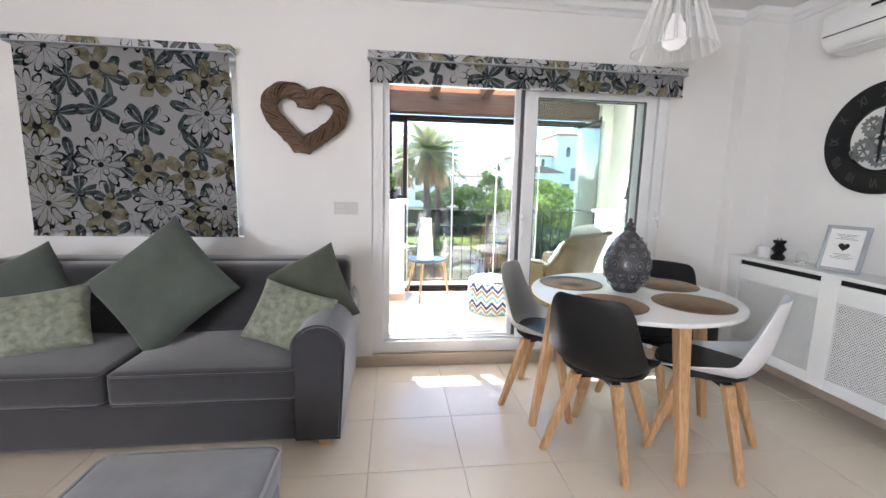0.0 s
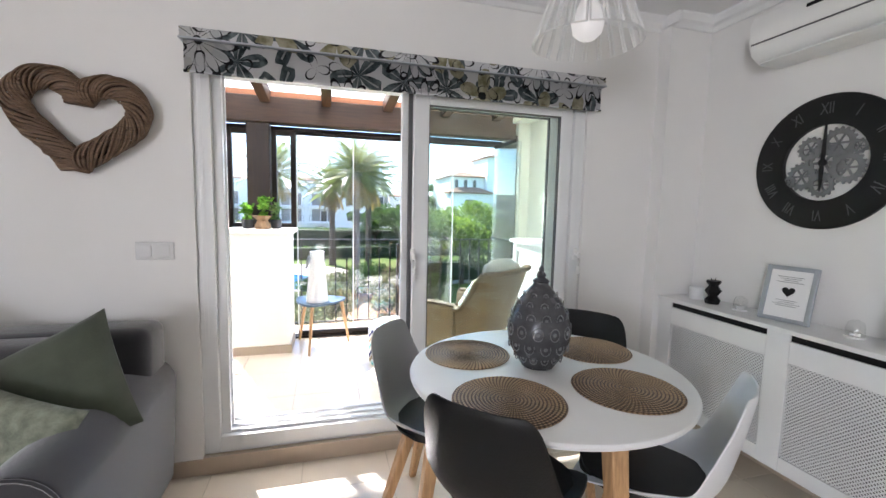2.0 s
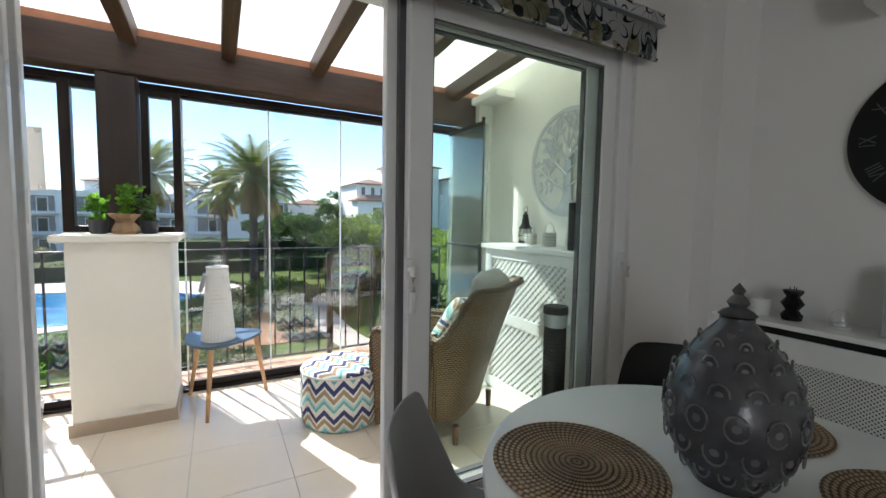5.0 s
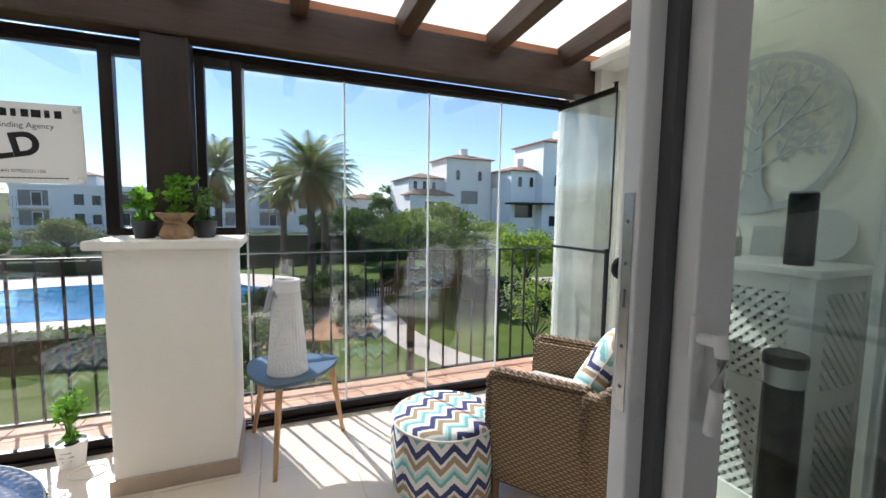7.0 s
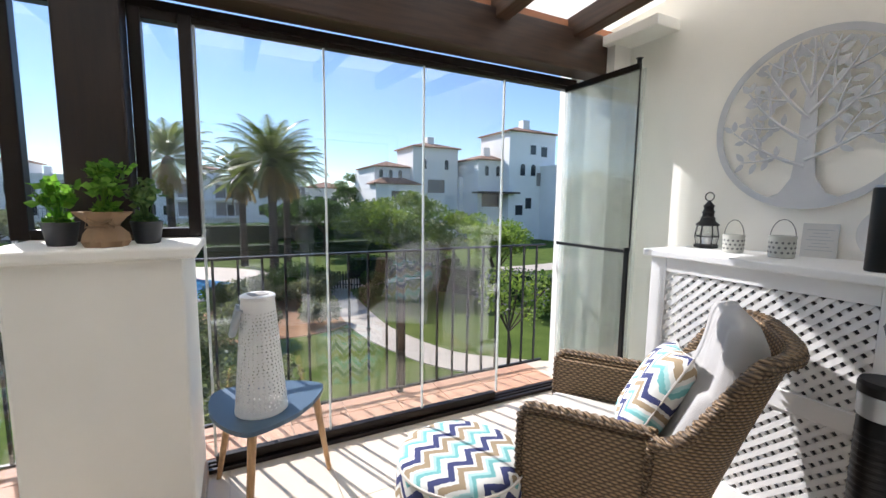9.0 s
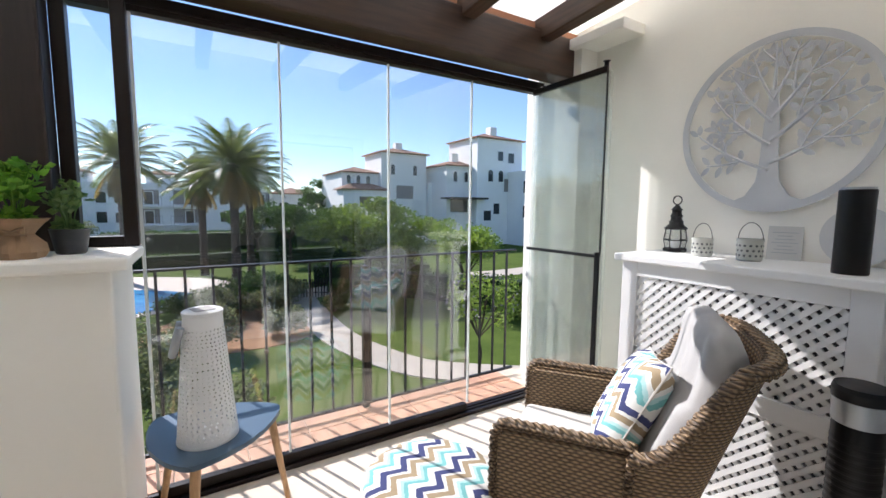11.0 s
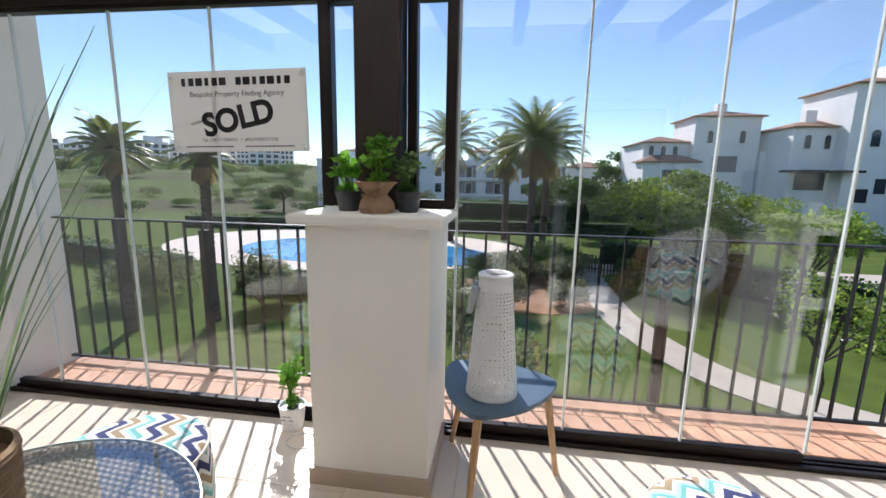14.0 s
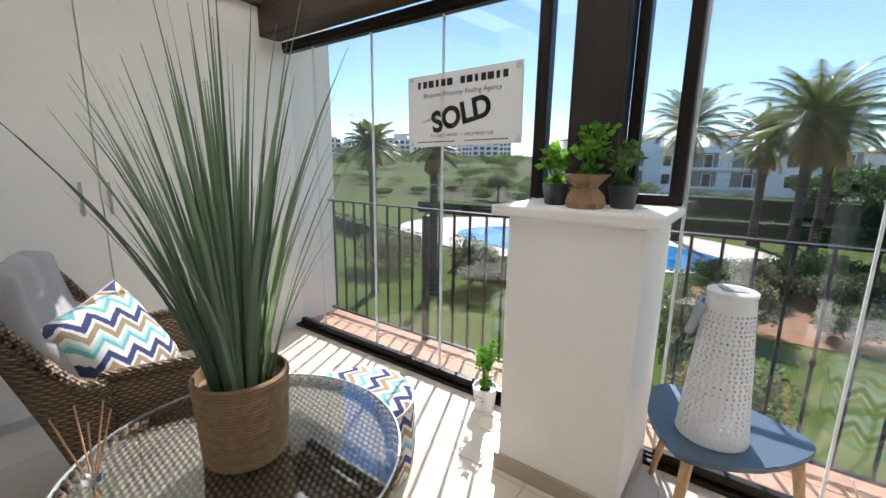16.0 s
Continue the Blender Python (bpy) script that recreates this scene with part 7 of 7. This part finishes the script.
def palm(x, y, h, fl, seed, label, fronds=58, trunk=0.24, z=None):
    z = ground_h(x, y) if z is None else z
    p = thing("palm_tree", pose(x, y, z), label, "palm tree", "palms in the grounds")
    bm = BM()
    n = int(h / 0.16)
    prof = []
    for i in range(n):
        zz = -0.2 + (h + 0.2) * i / n
        r = trunk * (1.15 - 0.25 * min(1, i / (n * 0.3)))
        prof += [(r * 0.93, zz), (r * 1.05, zz + (h + 0.2) / n * 0.8)]
    prof += [(trunk * 1.5, h - 0.25), (trunk * 1.2, h + 0.15), (0, h + 0.3)]
    lathe(bm, prof, 12)
    part("trunk", bm, M_bark, p, smooth=30)
    rs = np.random.RandomState(seed)
    for nm, mat, cnt, e0, e1 in (("crown", M_palm, fronds, -18, 86), ("dry_fronds", M_palm_dry, 10, -75, -40)):
        V, F = [], []
        for k in range(cnt):
            az = k * 2.39996 + rs.uniform(-0.2, 0.2)
            el = radians(e0 + (e1 - e0) * ((k + 0.5) / cnt) ** 0.8)
            L = fl * rs.uniform(0.85, 1.1) * (0.72 if nm == "dry_fronds" else 1)
            N = 16
            pos, ang = np.array([0, 0, h + 0.1]), el
            o = np.array([math.cos(az), math.sin(az), 0])
            sd = np.array([-math.sin(az), math.cos(az), 0])
            for i in range(N):
                ang -= radians(86 / N) * (0.35 + 0.9 * i / N) * (1.0 if el > 0 else 0.55)
                d = o * math.cos(ang) + np.array([0, 0, math.sin(ang)])
                nxt = pos + d * L / N
                up = np.cross(sd, d)
                b = len(V)
                V += [tuple(pos - sd * 0.02), tuple(pos + sd * 0.02), tuple(nxt + sd * 0.014), tuple(nxt - sd * 0.014)]
                F.append((b, b + 1, b + 2, b + 3))
                if i > 1:
                    ll = fl * 0.23 * math.sin(math.pi * (0.12 + 0.83 * i / N)) * rs.uniform(0.85, 1.1)
                    for s in (-1, 1):
                        for f in (0.0, 0.33, 0.66):
                            q = pos + (nxt - pos) * f
                            tip = q + (sd * s * 0.78 + d * 0.55 + up * 0.22 + np.array([0, 0, -0.12])) * ll
                            b = len(V)
                            V += [tuple(q - d * 0.028), tuple(q + d * 0.028), tuple(tip)]
                            F.append((b, b + 1, b + 2))
                pos = nxt
        me = bpy.data.meshes.new(nm)
        me.from_pydata(V, [], F)
        me.materials.append(mat)
        ob = new(nm, me)
        ob.parent = p
    return p


palm(2.75, 30.0, 6.7, 3.3, 1, "tall date palm with a full green crown", 52, 0.26)
palm(3.9, 33.5, 6.4, 2.9, 2, "date palm standing behind another palm", 44)
palm(-2.7, 33.0, 6.8, 3.1, 3, "date palm with arching fronds by the pool", 46)
palm(1.2, 34.5, 5.9, 2.6, 6, "slender date palm near the far hedge", 50)
palm(-9.5, 13.6, 5.0, 1.15, 4, "palm with a slim trunk rising beside the balcony", 34, 0.14)
palm(-7.8, 14.8, 4.9, 1.15, 5, "palm with a slim dark trunk near the pool", 34, 0.16)

tree(8.8, 25.0, 5.0, 3.5, M_lf_mid, 2, "broad green garden tree with dense rounded crown", 14000, 0.17)
tree(7.4, 39.0, 5.0, 2.6, M_lf_dark, 3, "dark green garden tree before the white houses", 7000, 0.2)
tree(10.8, 18.2, 4.2, 1.9, M_lf_lite, 4, "feathery pale green tree beside the lawn", 8000, 0.12, 0.1)
tree(15.5, 60.0, 8.3, 3.4, M_lf_dark, 5, "tall dark tree between the white houses", 7000, 0.25)
tree(5.5, 44.0, 4.2, 2.2, M_lf_dark, 15, "dark bushy tree near the far hedge", 5000, 0.22)
tree(7.2, 12.2, 2.9, 1.2, M_lf_lite, 6, "young jacaranda with lilac blossom on the lawn", 1500, 0.09, 0.04, M_lf_lila)
tree(9.4, 11.0, 3.0, 1.3, M_lf_mid, 7, "small garden tree with thin stem and lilac blossom", 2600, 0.09, 0.05, M_lf_lila)
tree(8.9, 22.0, 2.6, 1.6, M_lf_grey, 17, "low jacaranda with lilac blossom", 2600, 0.10, 0.06, M_lf_lila)
tree(-15.0, 45.0, 3.6, 2.6, M_lf_grey, 8, "round olive tree at the edge of the fairway", 5000, 0.16)
tree(-26.0, 52.0, 3.8, 2.6, M_lf_grey, 9, "olive tree beside the golf fairway", 5000, 0.18)
tree(-19.5, 56.0, 3.4, 2.2, M_lf_dark, 10, "dark rounded tree beside the golf fairway", 4000, 0.18)
tree(-9.0, 50.0, 3.5, 2.2, M_lf_grey, 14, "olive tree behind the pool hedge", 4000, 0.17)
rs = random.Random(77)
for i in range(22):
    x, y = rs.uniform(-190, -25), rs.uniform(75, 200)
    shrub(x, y, rs.uniform(2.0, 4.5), rs.uniform(2.0, 4.0), M_lf_dark if i % 2 else M_lf_grey, 200 + i, "dark scrub clump on the golf course", 700, 0.5)
for i, (x, y, r, h, mt) in enumerate(((3.2, 21.6, 1.2, 1.3, M_lf_grey), (4.2, 23.2, 1.3, 1.2, M_lf_grey), (2.0, 23.0, 1.3, 1.5, M_lf_dark), (3.4, 18.7, 0.9, 1.1, M_lf_grey), (0.9, 17.5, 1.1, 1.8, M_lf_grey), (-0.1, 13.9, 1.25, 2.5, M_lf_grey),
                                      (0.6, 9.6, 1.0, 2.4, M_lf_grey), (3.4, 9.4, 0.9, 0.8, M_lf_mid), (5.8, 21.0, 0.8, 0.9, M_lf_dark), (1.2, 21.8, 1.2, 1.5, M_lf_grey), (2.9, 24.6, 1.5, 1.6, M_lf_dark), (4.0, 26.0, 1.3, 1.2, M_lf_dark), (6.8, 24.0, 1.0, 1.0, M_lf_dark), (0.2, 23.2, 1.1, 1.0, M_lf_dark), (12.4, 16.0, 1.5, 1.5, M_lf_mid), (13.5, 13.5, 1.6, 1.8, M_lf_mid), (11.5, 20.5, 1.6, 1.2, M_lf_dark), (6.6, 8.3, 0.8, 1.7, M_lf_lite), (-7.5, 16.8, 1.5, 2.0, M_lf_grey), (-12.0, 17.0, 1.8, 2.0, M_lf_grey))):
    shrub(x, y, r, h, mt, 40 + i, "rounded garden shrub on the lawn edge", 5200 if y < 18 else 2600, 0.085 if y < 15 else 0.1)


for i in range(18):
    x, y = rs.uniform(-46, -9), rs.uniform(43, 72)
    shrub(x, y, rs.uniform(1.3, 2.4), rs.uniform(1.0, 1.8), M_lf_dark if i % 3 else M_lf_grey, 300 + i, "dark scrub clump beside the golf fairway", 900, 0.22)


for i in range(44):
    belt = (62, 84, 112, 150)[i % 4]
    x, y = -belt * rs.uniform(0.12, 1.15), belt + rs.uniform(-4, 4)
    k = belt / 80
    shrub(x, y, rs.uniform(2.6, 5.0) * k, rs.uniform(1.6, 2.8) * k, M_lf_dark if i % 3 else M_lf_grey, 400 + i, "dark belt of scrub across the golf rise", 800, 0.28 * k)


def hedge(x0, y0, x1, y1, w, h, seed, label):
    L = math.hypot(x1 - x0, y1 - y0)
    rs_ = np.random.RandomState(seed)
    n = int(L * (w + 2 * h) * 42)
    u = rs_.uniform(0, L, n)
    side = rs_.randint(0, 3, n)
    v = np.where(side == 0, -w / 2, np.where(side == 1, w / 2, rs_.uniform(-w / 2, w / 2, n)))
    z = np.where(side == 2, h, rs_.uniform(0.0, h, n))
    P = np.stack([u, v + rs_.normal(0, 0.06, n), z + rs_.normal(0, 0.06, n)], 1)
    P[:, 2] = np.maximum(P[:, 2], 0.0)
    hd = thing("hedge", Matrix.Translation((x0, y0, ground_h((x0 + x1) / 2, (y0 + y1) / 2))) @ Matrix.Rotation(math.atan2(y1 - y0, x1 - x0), 4, 'Z'), label, "hedge")
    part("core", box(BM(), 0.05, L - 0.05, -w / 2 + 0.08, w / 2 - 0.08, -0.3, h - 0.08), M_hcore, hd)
    leaf_cloud("foliage", M_lf_dark, hd, P, 0.13, seed)


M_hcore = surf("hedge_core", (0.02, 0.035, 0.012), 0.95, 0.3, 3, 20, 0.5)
hedge(-26, 36.0, 14, 41.0, 1.2, 1.0, 1, "long clipped dark green hedge beyond the pool")
hedge(-9.5, 18.7, -3.0, 17.9, 0.9, 0.8, 6, "low clipped dark hedge in front of the pool")
hedge(-26, 24.0, -13.0, 19.9, 1.0, 0.9, 2, "clipped dark green hedge beside the pool deck")
hedge(-6, 47, 22, 46, 3.0, 2.2, 3, "deep dark hedge in front of the white apartments")
hedge(6.5, 27.5, 13, 25.5, 1.2, 1.2, 4, "clipped green hedge along the garden walk")
hedge(10.0, 22.5, 15.5, 15.0, 1.2, 1.3, 5, "clipped green hedge along the garden")

# pool fence and bin
pf_ = thing("pool_fence", pose(3.6, 25.2, GZ), "low dark timber pool fence", "fence")
fb = done(box(BM(), -0.03, 0.03, -0.012, 0.012, 0, 0.95), "slat", M_brown)
for i in range(22):
    ob = new("slat", fb)
    ob.parent, ob.location = pf_, (i * 0.13, -0.06 * i, 0)
part("rail", tube(tube(BM(), [(0, 0, 0.75), (2.75, -1.27, 0.75)], 0.03, 6), [(0, 0, 0.25), (2.75, -1.27, 0.25)], 0.03, 6), M_brown, pf_)

# ---- white apartment houses
M_house = surf("white_render", (0.92, 0.90, 0.87), 0.85, 0.05, 0.4, 8, 0.05, space="World")
M_pane = surf("dark_window", (0.03, 0.035, 0.04), 0.15, 0.2, 1, 8, 0.0)
M_rooft = surf("clay_roof", (0.36, 0.20, 0.13), 0.85, 0.25, 1.2, 10, 0.3)
# for flat panels: the shade inside loggias and arches is in this colour
M_shade = surf("loggia_shade", (0.30, 0.27, 0.25), 0.9, 0.1, 1, 8, 0.0)


def hip_roof(parent, x0, x1, y0, y1, z, h, over=0.35):
    bm = BM()
    a, b, c, d = (x0 - over, y0 - over), (x1 + over, y0 - over), (x1 + over, y1 + over), (x0 - over, y1 + over)
    lo = [bm.verts.new((*p, z)) for p in (a, b, c, d)]
    l2 = [bm.verts.new((*p, z + 0.12)) for p in (a, b, c, d)]
    w, dd = x1 - x0, y1 - y0
    if w >= dd:
        r0, r1 = bm.verts.new((x0 + dd / 2, (y0 + y1) / 2, z + h)), bm.verts.new((x1 - dd / 2 + 0.01, (y0 + y1) / 2, z + h))
        fs = [(l2[0], l2[1], r1, r0), (l2[1], l2[2], r1), (l2[2], l2[3], r0, r1), (l2[3], l2[0], r0)]
    else:
        r0, r1 = bm.verts.new(((x0 + x1) / 2, y0 + w / 2, z + h)), bm.verts.new(((x0 + x1) / 2, y1 - w / 2 + 0.01, z + h))
        fs = [(l2[0], l2[1], r0), (l2[1], l2[2], r1, r0), (l2[2], l2[3], r1), (l2[3], l2[0], r0, r1)]
    bm.faces.new(list(reversed(lo)))
    for i in range(4):
        bm.faces.new((lo[i], lo[(i + 1) % 4], l2[(i + 1) % 4], l2[i]))
    for f in fs:
        bm.faces.new(f)
    return part("roof", bm, M_rooft, parent)


def opening(parent, x, y, z, w, h, face="y", arch=False, deep=0.25, kind="window", mat=None):
    """Window with a proud surround and a dark recessed pane; face y looks towards -y, face x towards -x."""
    bm = BM()
    n = 8
    outl = [(-w / 2, 0), (w / 2, 0), (w / 2, h - (w / 2 if arch else 0))]
    if arch:
        outl += [(w / 2 * math.cos(math.pi * i / n), h - w / 2 + w / 2 * math.sin(math.pi * i / n)) for i in range(1, n)]
    outl += [(-w / 2, h - (w / 2 if arch else 0))]
    R = Matrix.Rotation(radians(90), 4, 'X') if face == "y" else Matrix.Rotation(radians(-90), 4, 'Z') @ Matrix.Rotation(radians(90), 4, 'X')
    T = Matrix.Translation((x, y, z))
    prism(bm, outl, 0.012, 0.03)
    win = part(kind, bm, mat or M_pane, parent, m=T @ R)
    fr = BM()
    k = len(outl)
    for i in range(k):
        a, b = Vector((*outl[i], 0)), Vector((*outl[(i + 1) % k], 0))
        tube(fr, [a + Vector((0, 0, 0.04)), b + Vector((0, 0, 0.04))], 0.05, 4)
    part("frame", fr, M_house, win)


def balcony(parent, x0, x1, y, z, h=1.0, d=1.1):
    b = part("balcony", box(BM(), x0, x1, y - d, y, z - 0.18, z), M_house, parent)
    bm = BM()
    n = int((x1 - x0) / 0.3)
    for i in range(n + 1):
        xx = x0 + (x1 - x0) * i / n
        box(bm, xx - 0.012, xx + 0.012, y - d + 0.02, y - d + 0.044, z, z + h)
    box(bm, x0, x1, y - d + 0.01, y - d + 0.055, z + h - 0.04, z + h)
    part("balustrade", bm, M_iron, b)


# far block facing the pool
h1 = thing("apartment_building", Matrix(), "white three-storey apartment block with loggias and flat roof", "building")
bx0, bx1, by, bz = -26.0, 9.5, 62.0, GZ
part("wall", box(BM(), bx0, bx1, by, by + 10, bz - 1, 3.5), M_house, h1)
part("parapet", box(BM(), bx0 - 0.1, bx1 + 0.1, by - 0.1, by + 10.1, 3.5, 3.85), M_house, h1)
for i in range(9):
    x = bx0 + 2.0 + i * 4.0
    for f, z in enumerate((GZ, GZ + 2.3, GZ + 4.5)):
        if i % 3 == 1:
            opening(h1, x, by, z + 0.25, 1.0, 1.3, arch=(f == 0))
            opening(h1, x + 1.6, by, z + 0.25, 0.9, 1.2)
        else:
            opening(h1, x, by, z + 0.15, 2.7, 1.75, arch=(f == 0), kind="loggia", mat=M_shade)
            opening(h1, x + 0.3, by - 0.02, z + 0.15, 0.9, 1.5, kind="window")
            if f:
                balcony(h1, x - 1.6, x + 1.6, by, z + 0.05)
for x in (-22, -12.5, -4.0, 4.5):
    part("stair_head", box(BM(), x, x + 3.2, by + 1.5, by + 5, 3.5, 5.0), M_house, h1)
    hip_roof(h1, x, x + 3.2, by + 1.5, by + 5, 5.0, 0.7)
    part("chimney", box(BM(), x + 4.2, x + 4.8, by + 2, by + 2.6, 3.5, 4.7), M_house, h1)
h1b = thing("house", Matrix(), "white house with a low tiled roof", "building")
part("wall", box(BM(), 10.5, 17.0, 68, 76, GZ - 1, 3.2), M_house, h1b)
hip_roof(h1b, 10.5, 17.0, 68, 76, 3.2, 1.1)
for x in (12.0, 14.5):
    opening(h1b, x, 68, 0.6, 1.0, 1.4)

# right-hand complex with two towers
h2 = thing("apartment_building", Matrix(), "white apartment house with a square tower and tiled roofs", "building")
part("wall", box(BM(), 15.6, 30.0, 51, 60, GZ - 1, 5.4), M_house, h2)
hip_roof(h2, 15.6, 20.0, 51, 58, 5.4, 0.9)
part("terrace_wall", box(BM(), 26.3, 31.0, 49.6, 52, GZ - 1, 4.5), M_house, h2)
part("tower", box(BM(), 20.1, 26.2, 50, 55.5, GZ - 1, 7.9), M_house, h2)
hip_roof(h2, 20.1, 26.2, 50, 55.5, 7.9, 1.0)
part("chimney", box(BM(), 22.9, 23.8, 52, 52.9, 8.4, 9.5), M_house, h2)
part("chimney", box(BM(), 28.6, 29.4, 52.5, 53.3, 5.3, 6.7), M_house, h2)
part("porch", box(BM(), 15.0, 20.1, 48.6, 51, GZ - 1, 3.3), M_house, h2)
hip_roof(h2, 15.0, 20.1, 48.6, 51, 3.3, 0.8)
for x in (16.4, 17.6, 18.8):
    opening(h2, x, 51, 4.1, 0.55, 1.05, arch=True)
opening(h2, 21.6, 50, 5.3, 0.6, 1.3, arch=True)
opening(h2, 24.6, 50, 5.3, 0.6, 1.3, arch=True)
opening(h2, 28.6, 49.6, 1.6, 3.4, 1.8, kind="loggia")
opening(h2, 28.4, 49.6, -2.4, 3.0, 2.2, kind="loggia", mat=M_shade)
opening(h2, 17.0, 48.6, -0.6, 1.0, 1.4)
opening(h2, 21.5, 50, 0.6, 1.1, 1.5)
balcony(h2, 26.6, 30.8, 51.5, 4.5, 0.9, 0.6)
h3 = thing("apartment_building", Matrix(), "white apartment house with a tall square tower and arched openings", "building")
part("wall", box(BM(), 26.8, 34.5, 46, 56, GZ - 1, 6.4), M_house, h3)
hip_roof(h3, 26.8, 33.0, 46, 54, 6.4, 1.1)
part("tower", box(BM(), 30.2, 37.2, 44.5, 51, GZ - 1, 9.8), M_house, h3)
hip_roof(h3, 30.2, 37.2, 44.5, 51, 9.8, 1.2)
part("chimney", box(BM(), 33.6, 34.6, 46.5, 47.5, 10.5, 11.7), M_house, h3)
part("chimney", box(BM(), 28.5, 29.4, 47.5, 48.3, 7.0, 8.1), M_house, h3)
part("wing", box(BM(), 35.0, 50.0, 38.0, 47, GZ - 1, 5.6), M_house, h3)
part("wing_parapet", box(BM(), 34.9, 50.1, 37.9, 47.1, 5.6, 5.9), M_house, h3)
for x in (28.0, 29.6):
    opening(h3, x, 46, 4.5, 0.6, 1.3, arch=True)
for x in (32.2, 33.8):
    opening(h3, x, 44.5, 4.6, 0.8, 1.5, arch=True)
opening(h3, 35.4, 44.5, 7.0, 1.0, 1.3)
opening(h3, 31.8, 44.5, -0.2, 1.2, 1.3)
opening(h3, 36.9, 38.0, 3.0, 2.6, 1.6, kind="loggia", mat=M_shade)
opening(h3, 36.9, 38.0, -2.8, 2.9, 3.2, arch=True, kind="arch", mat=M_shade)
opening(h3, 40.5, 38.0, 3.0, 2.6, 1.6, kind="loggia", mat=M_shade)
opening(h3, 35.0, 41.0, 0.2, 1.2, 1.5, face="x")
opening(h3, 35.0, 41.0, 3.2, 1.2, 1.5, face="x")
balcony(h3, 35.6, 38.3, 38.0, 2.9, 0.9, 0.5)
part("pergola_roof", box(BM(), 26.0, 31.0, 43.2, 46, 2.4, 2.6), M_brown, h3)

opening(h3, 35.4, 44.5, 3.4, 2.2, 1.7, kind="loggia", mat=M_shade)
opening(h3, 33.2, 44.5, 0.6, 1.0, 1.4)
opening(h3, 28.6, 46, 0.8, 2.6, 1.8, kind="loggia")
opening(h2, 23.2, 50, 2.4, 2.4, 1.7, kind="loggia", mat=M_shade)
opening(h2, 17.4, 48.6, 1.3, 1.2, 1.3)
for hx, hy, hz in ((33.7, 44.5, 7.2), (22.2, 50, 0.2)):
    opening(h3 if hx > 30 else h2, hx, hy, hz, 0.9, 1.2)

# small white houses on the far rise
rs = random.Random(9)
for i in range(22):
    a = radians(28 + i * 2.3)
    d = rs.uniform(235, 290)
    x, y = -d * math.sin(a), d * math.cos(a)
    z = ground_h(x, y)
    hh = thing("far_house", pose(x, y, z, 0, 0, math.degrees(a) + rs.uniform(-12, 12)), "white distant apartment house on the golf rise", "building", "houses on the far rise")
    w, hgt = rs.uniform(8, 15), rs.uniform(6, 10)
    part("wall", box(BM(), -w / 2, w / 2, 0, 8, -2, hgt), M_house, hh)
    part("upper", box(BM(), -w / 4, w / 3, 1, 7, hgt, hgt + 2.6), M_house, hh)
    for f in range(3):
        for q in range(4):
            xx = -w / 2 + w * (q + 0.5) / 4
            part("window", box(BM(), xx - w * 0.08, xx + w * 0.08, -0.12, 0.0, 0.8 + f * 2.7, 2.4 + f * 2.7), M_pane, hh)

# ---------------------------------------------------------------- floor tiles, laid last
floor_ob = bpy.data.objects["floor"]
sill_ob = bpy.data.objects["outer_sill"]


def tile_mesh(w, d, t, bev, mat, nm="tile"):
    bm = BM()
    lo = [bm.verts.new(p) for p in ((0, 0, -t), (w, 0, -t), (w, d, -t), (0, d, -t))]
    mid = [bm.verts.new(p) for p in ((0, 0, -bev), (w, 0, -bev), (w, d, -bev), (0, d, -bev))]
    hi = [bm.verts.new(p) for p in ((bev, bev, 0), (w - bev, bev, 0), (w - bev, d - bev, 0), (bev, d - bev, 0))]
    for a, b in ((lo, mid), (mid, hi)):
        for i in range(4):
            bm.faces.new((a[i], a[(i + 1) % 4], b[(i + 1) % 4], b[i]))
    bm.faces.new(hi)
    return done(bm, nm, mat)


def lay(x0, x1, y0, y1, step_x, step_y, ox, oy, mat, parent, z=0.0, gap=0.0025, t=0.0055):
    cache = {}
    i0, i1 = math.floor((x0 - ox) / step_x), math.ceil((x1 - ox) / step_x)
    j0, j1 = math.floor((y0 - oy) / step_y), math.ceil((y1 - oy) / step_y)
    for i in range(i0, i1):
        for j in range(j0, j1):
            a, b = max(x0, ox + i * step_x + gap / 2), min(x1, ox + (i + 1) * step_x - gap / 2)
            c, d = max(y0, oy + j * step_y + gap / 2), min(y1, oy + (j + 1) * step_y - gap / 2)
            if b - a < 0.01 or d - c < 0.01:
                continue
            key = (round(b - a, 4), round(d - c, 4))
            if key not in cache:
                cache[key] = tile_mesh(b - a, d - c, t, 0.0008, mat)
            ob = new("tile", cache[key])
            ob.parent, ob.location = parent, (a, c, z)


lay(XL, XR, YB, W0 - 0.001, 0.4375, 0.4375, 0.327, 2.25, M_tile, floor_ob)
lay(TXL, TXR, W1 + 0.021, 5.648, 0.45, 0.45, 0.66, 4.20, M_tile, floor_ob)
lay(-2.4, 2.79, 5.650, 5.985, 0.325, 0.165, 0.0, 5.653, M_terra, sill_ob, 0.022, 0.006, 0.008)
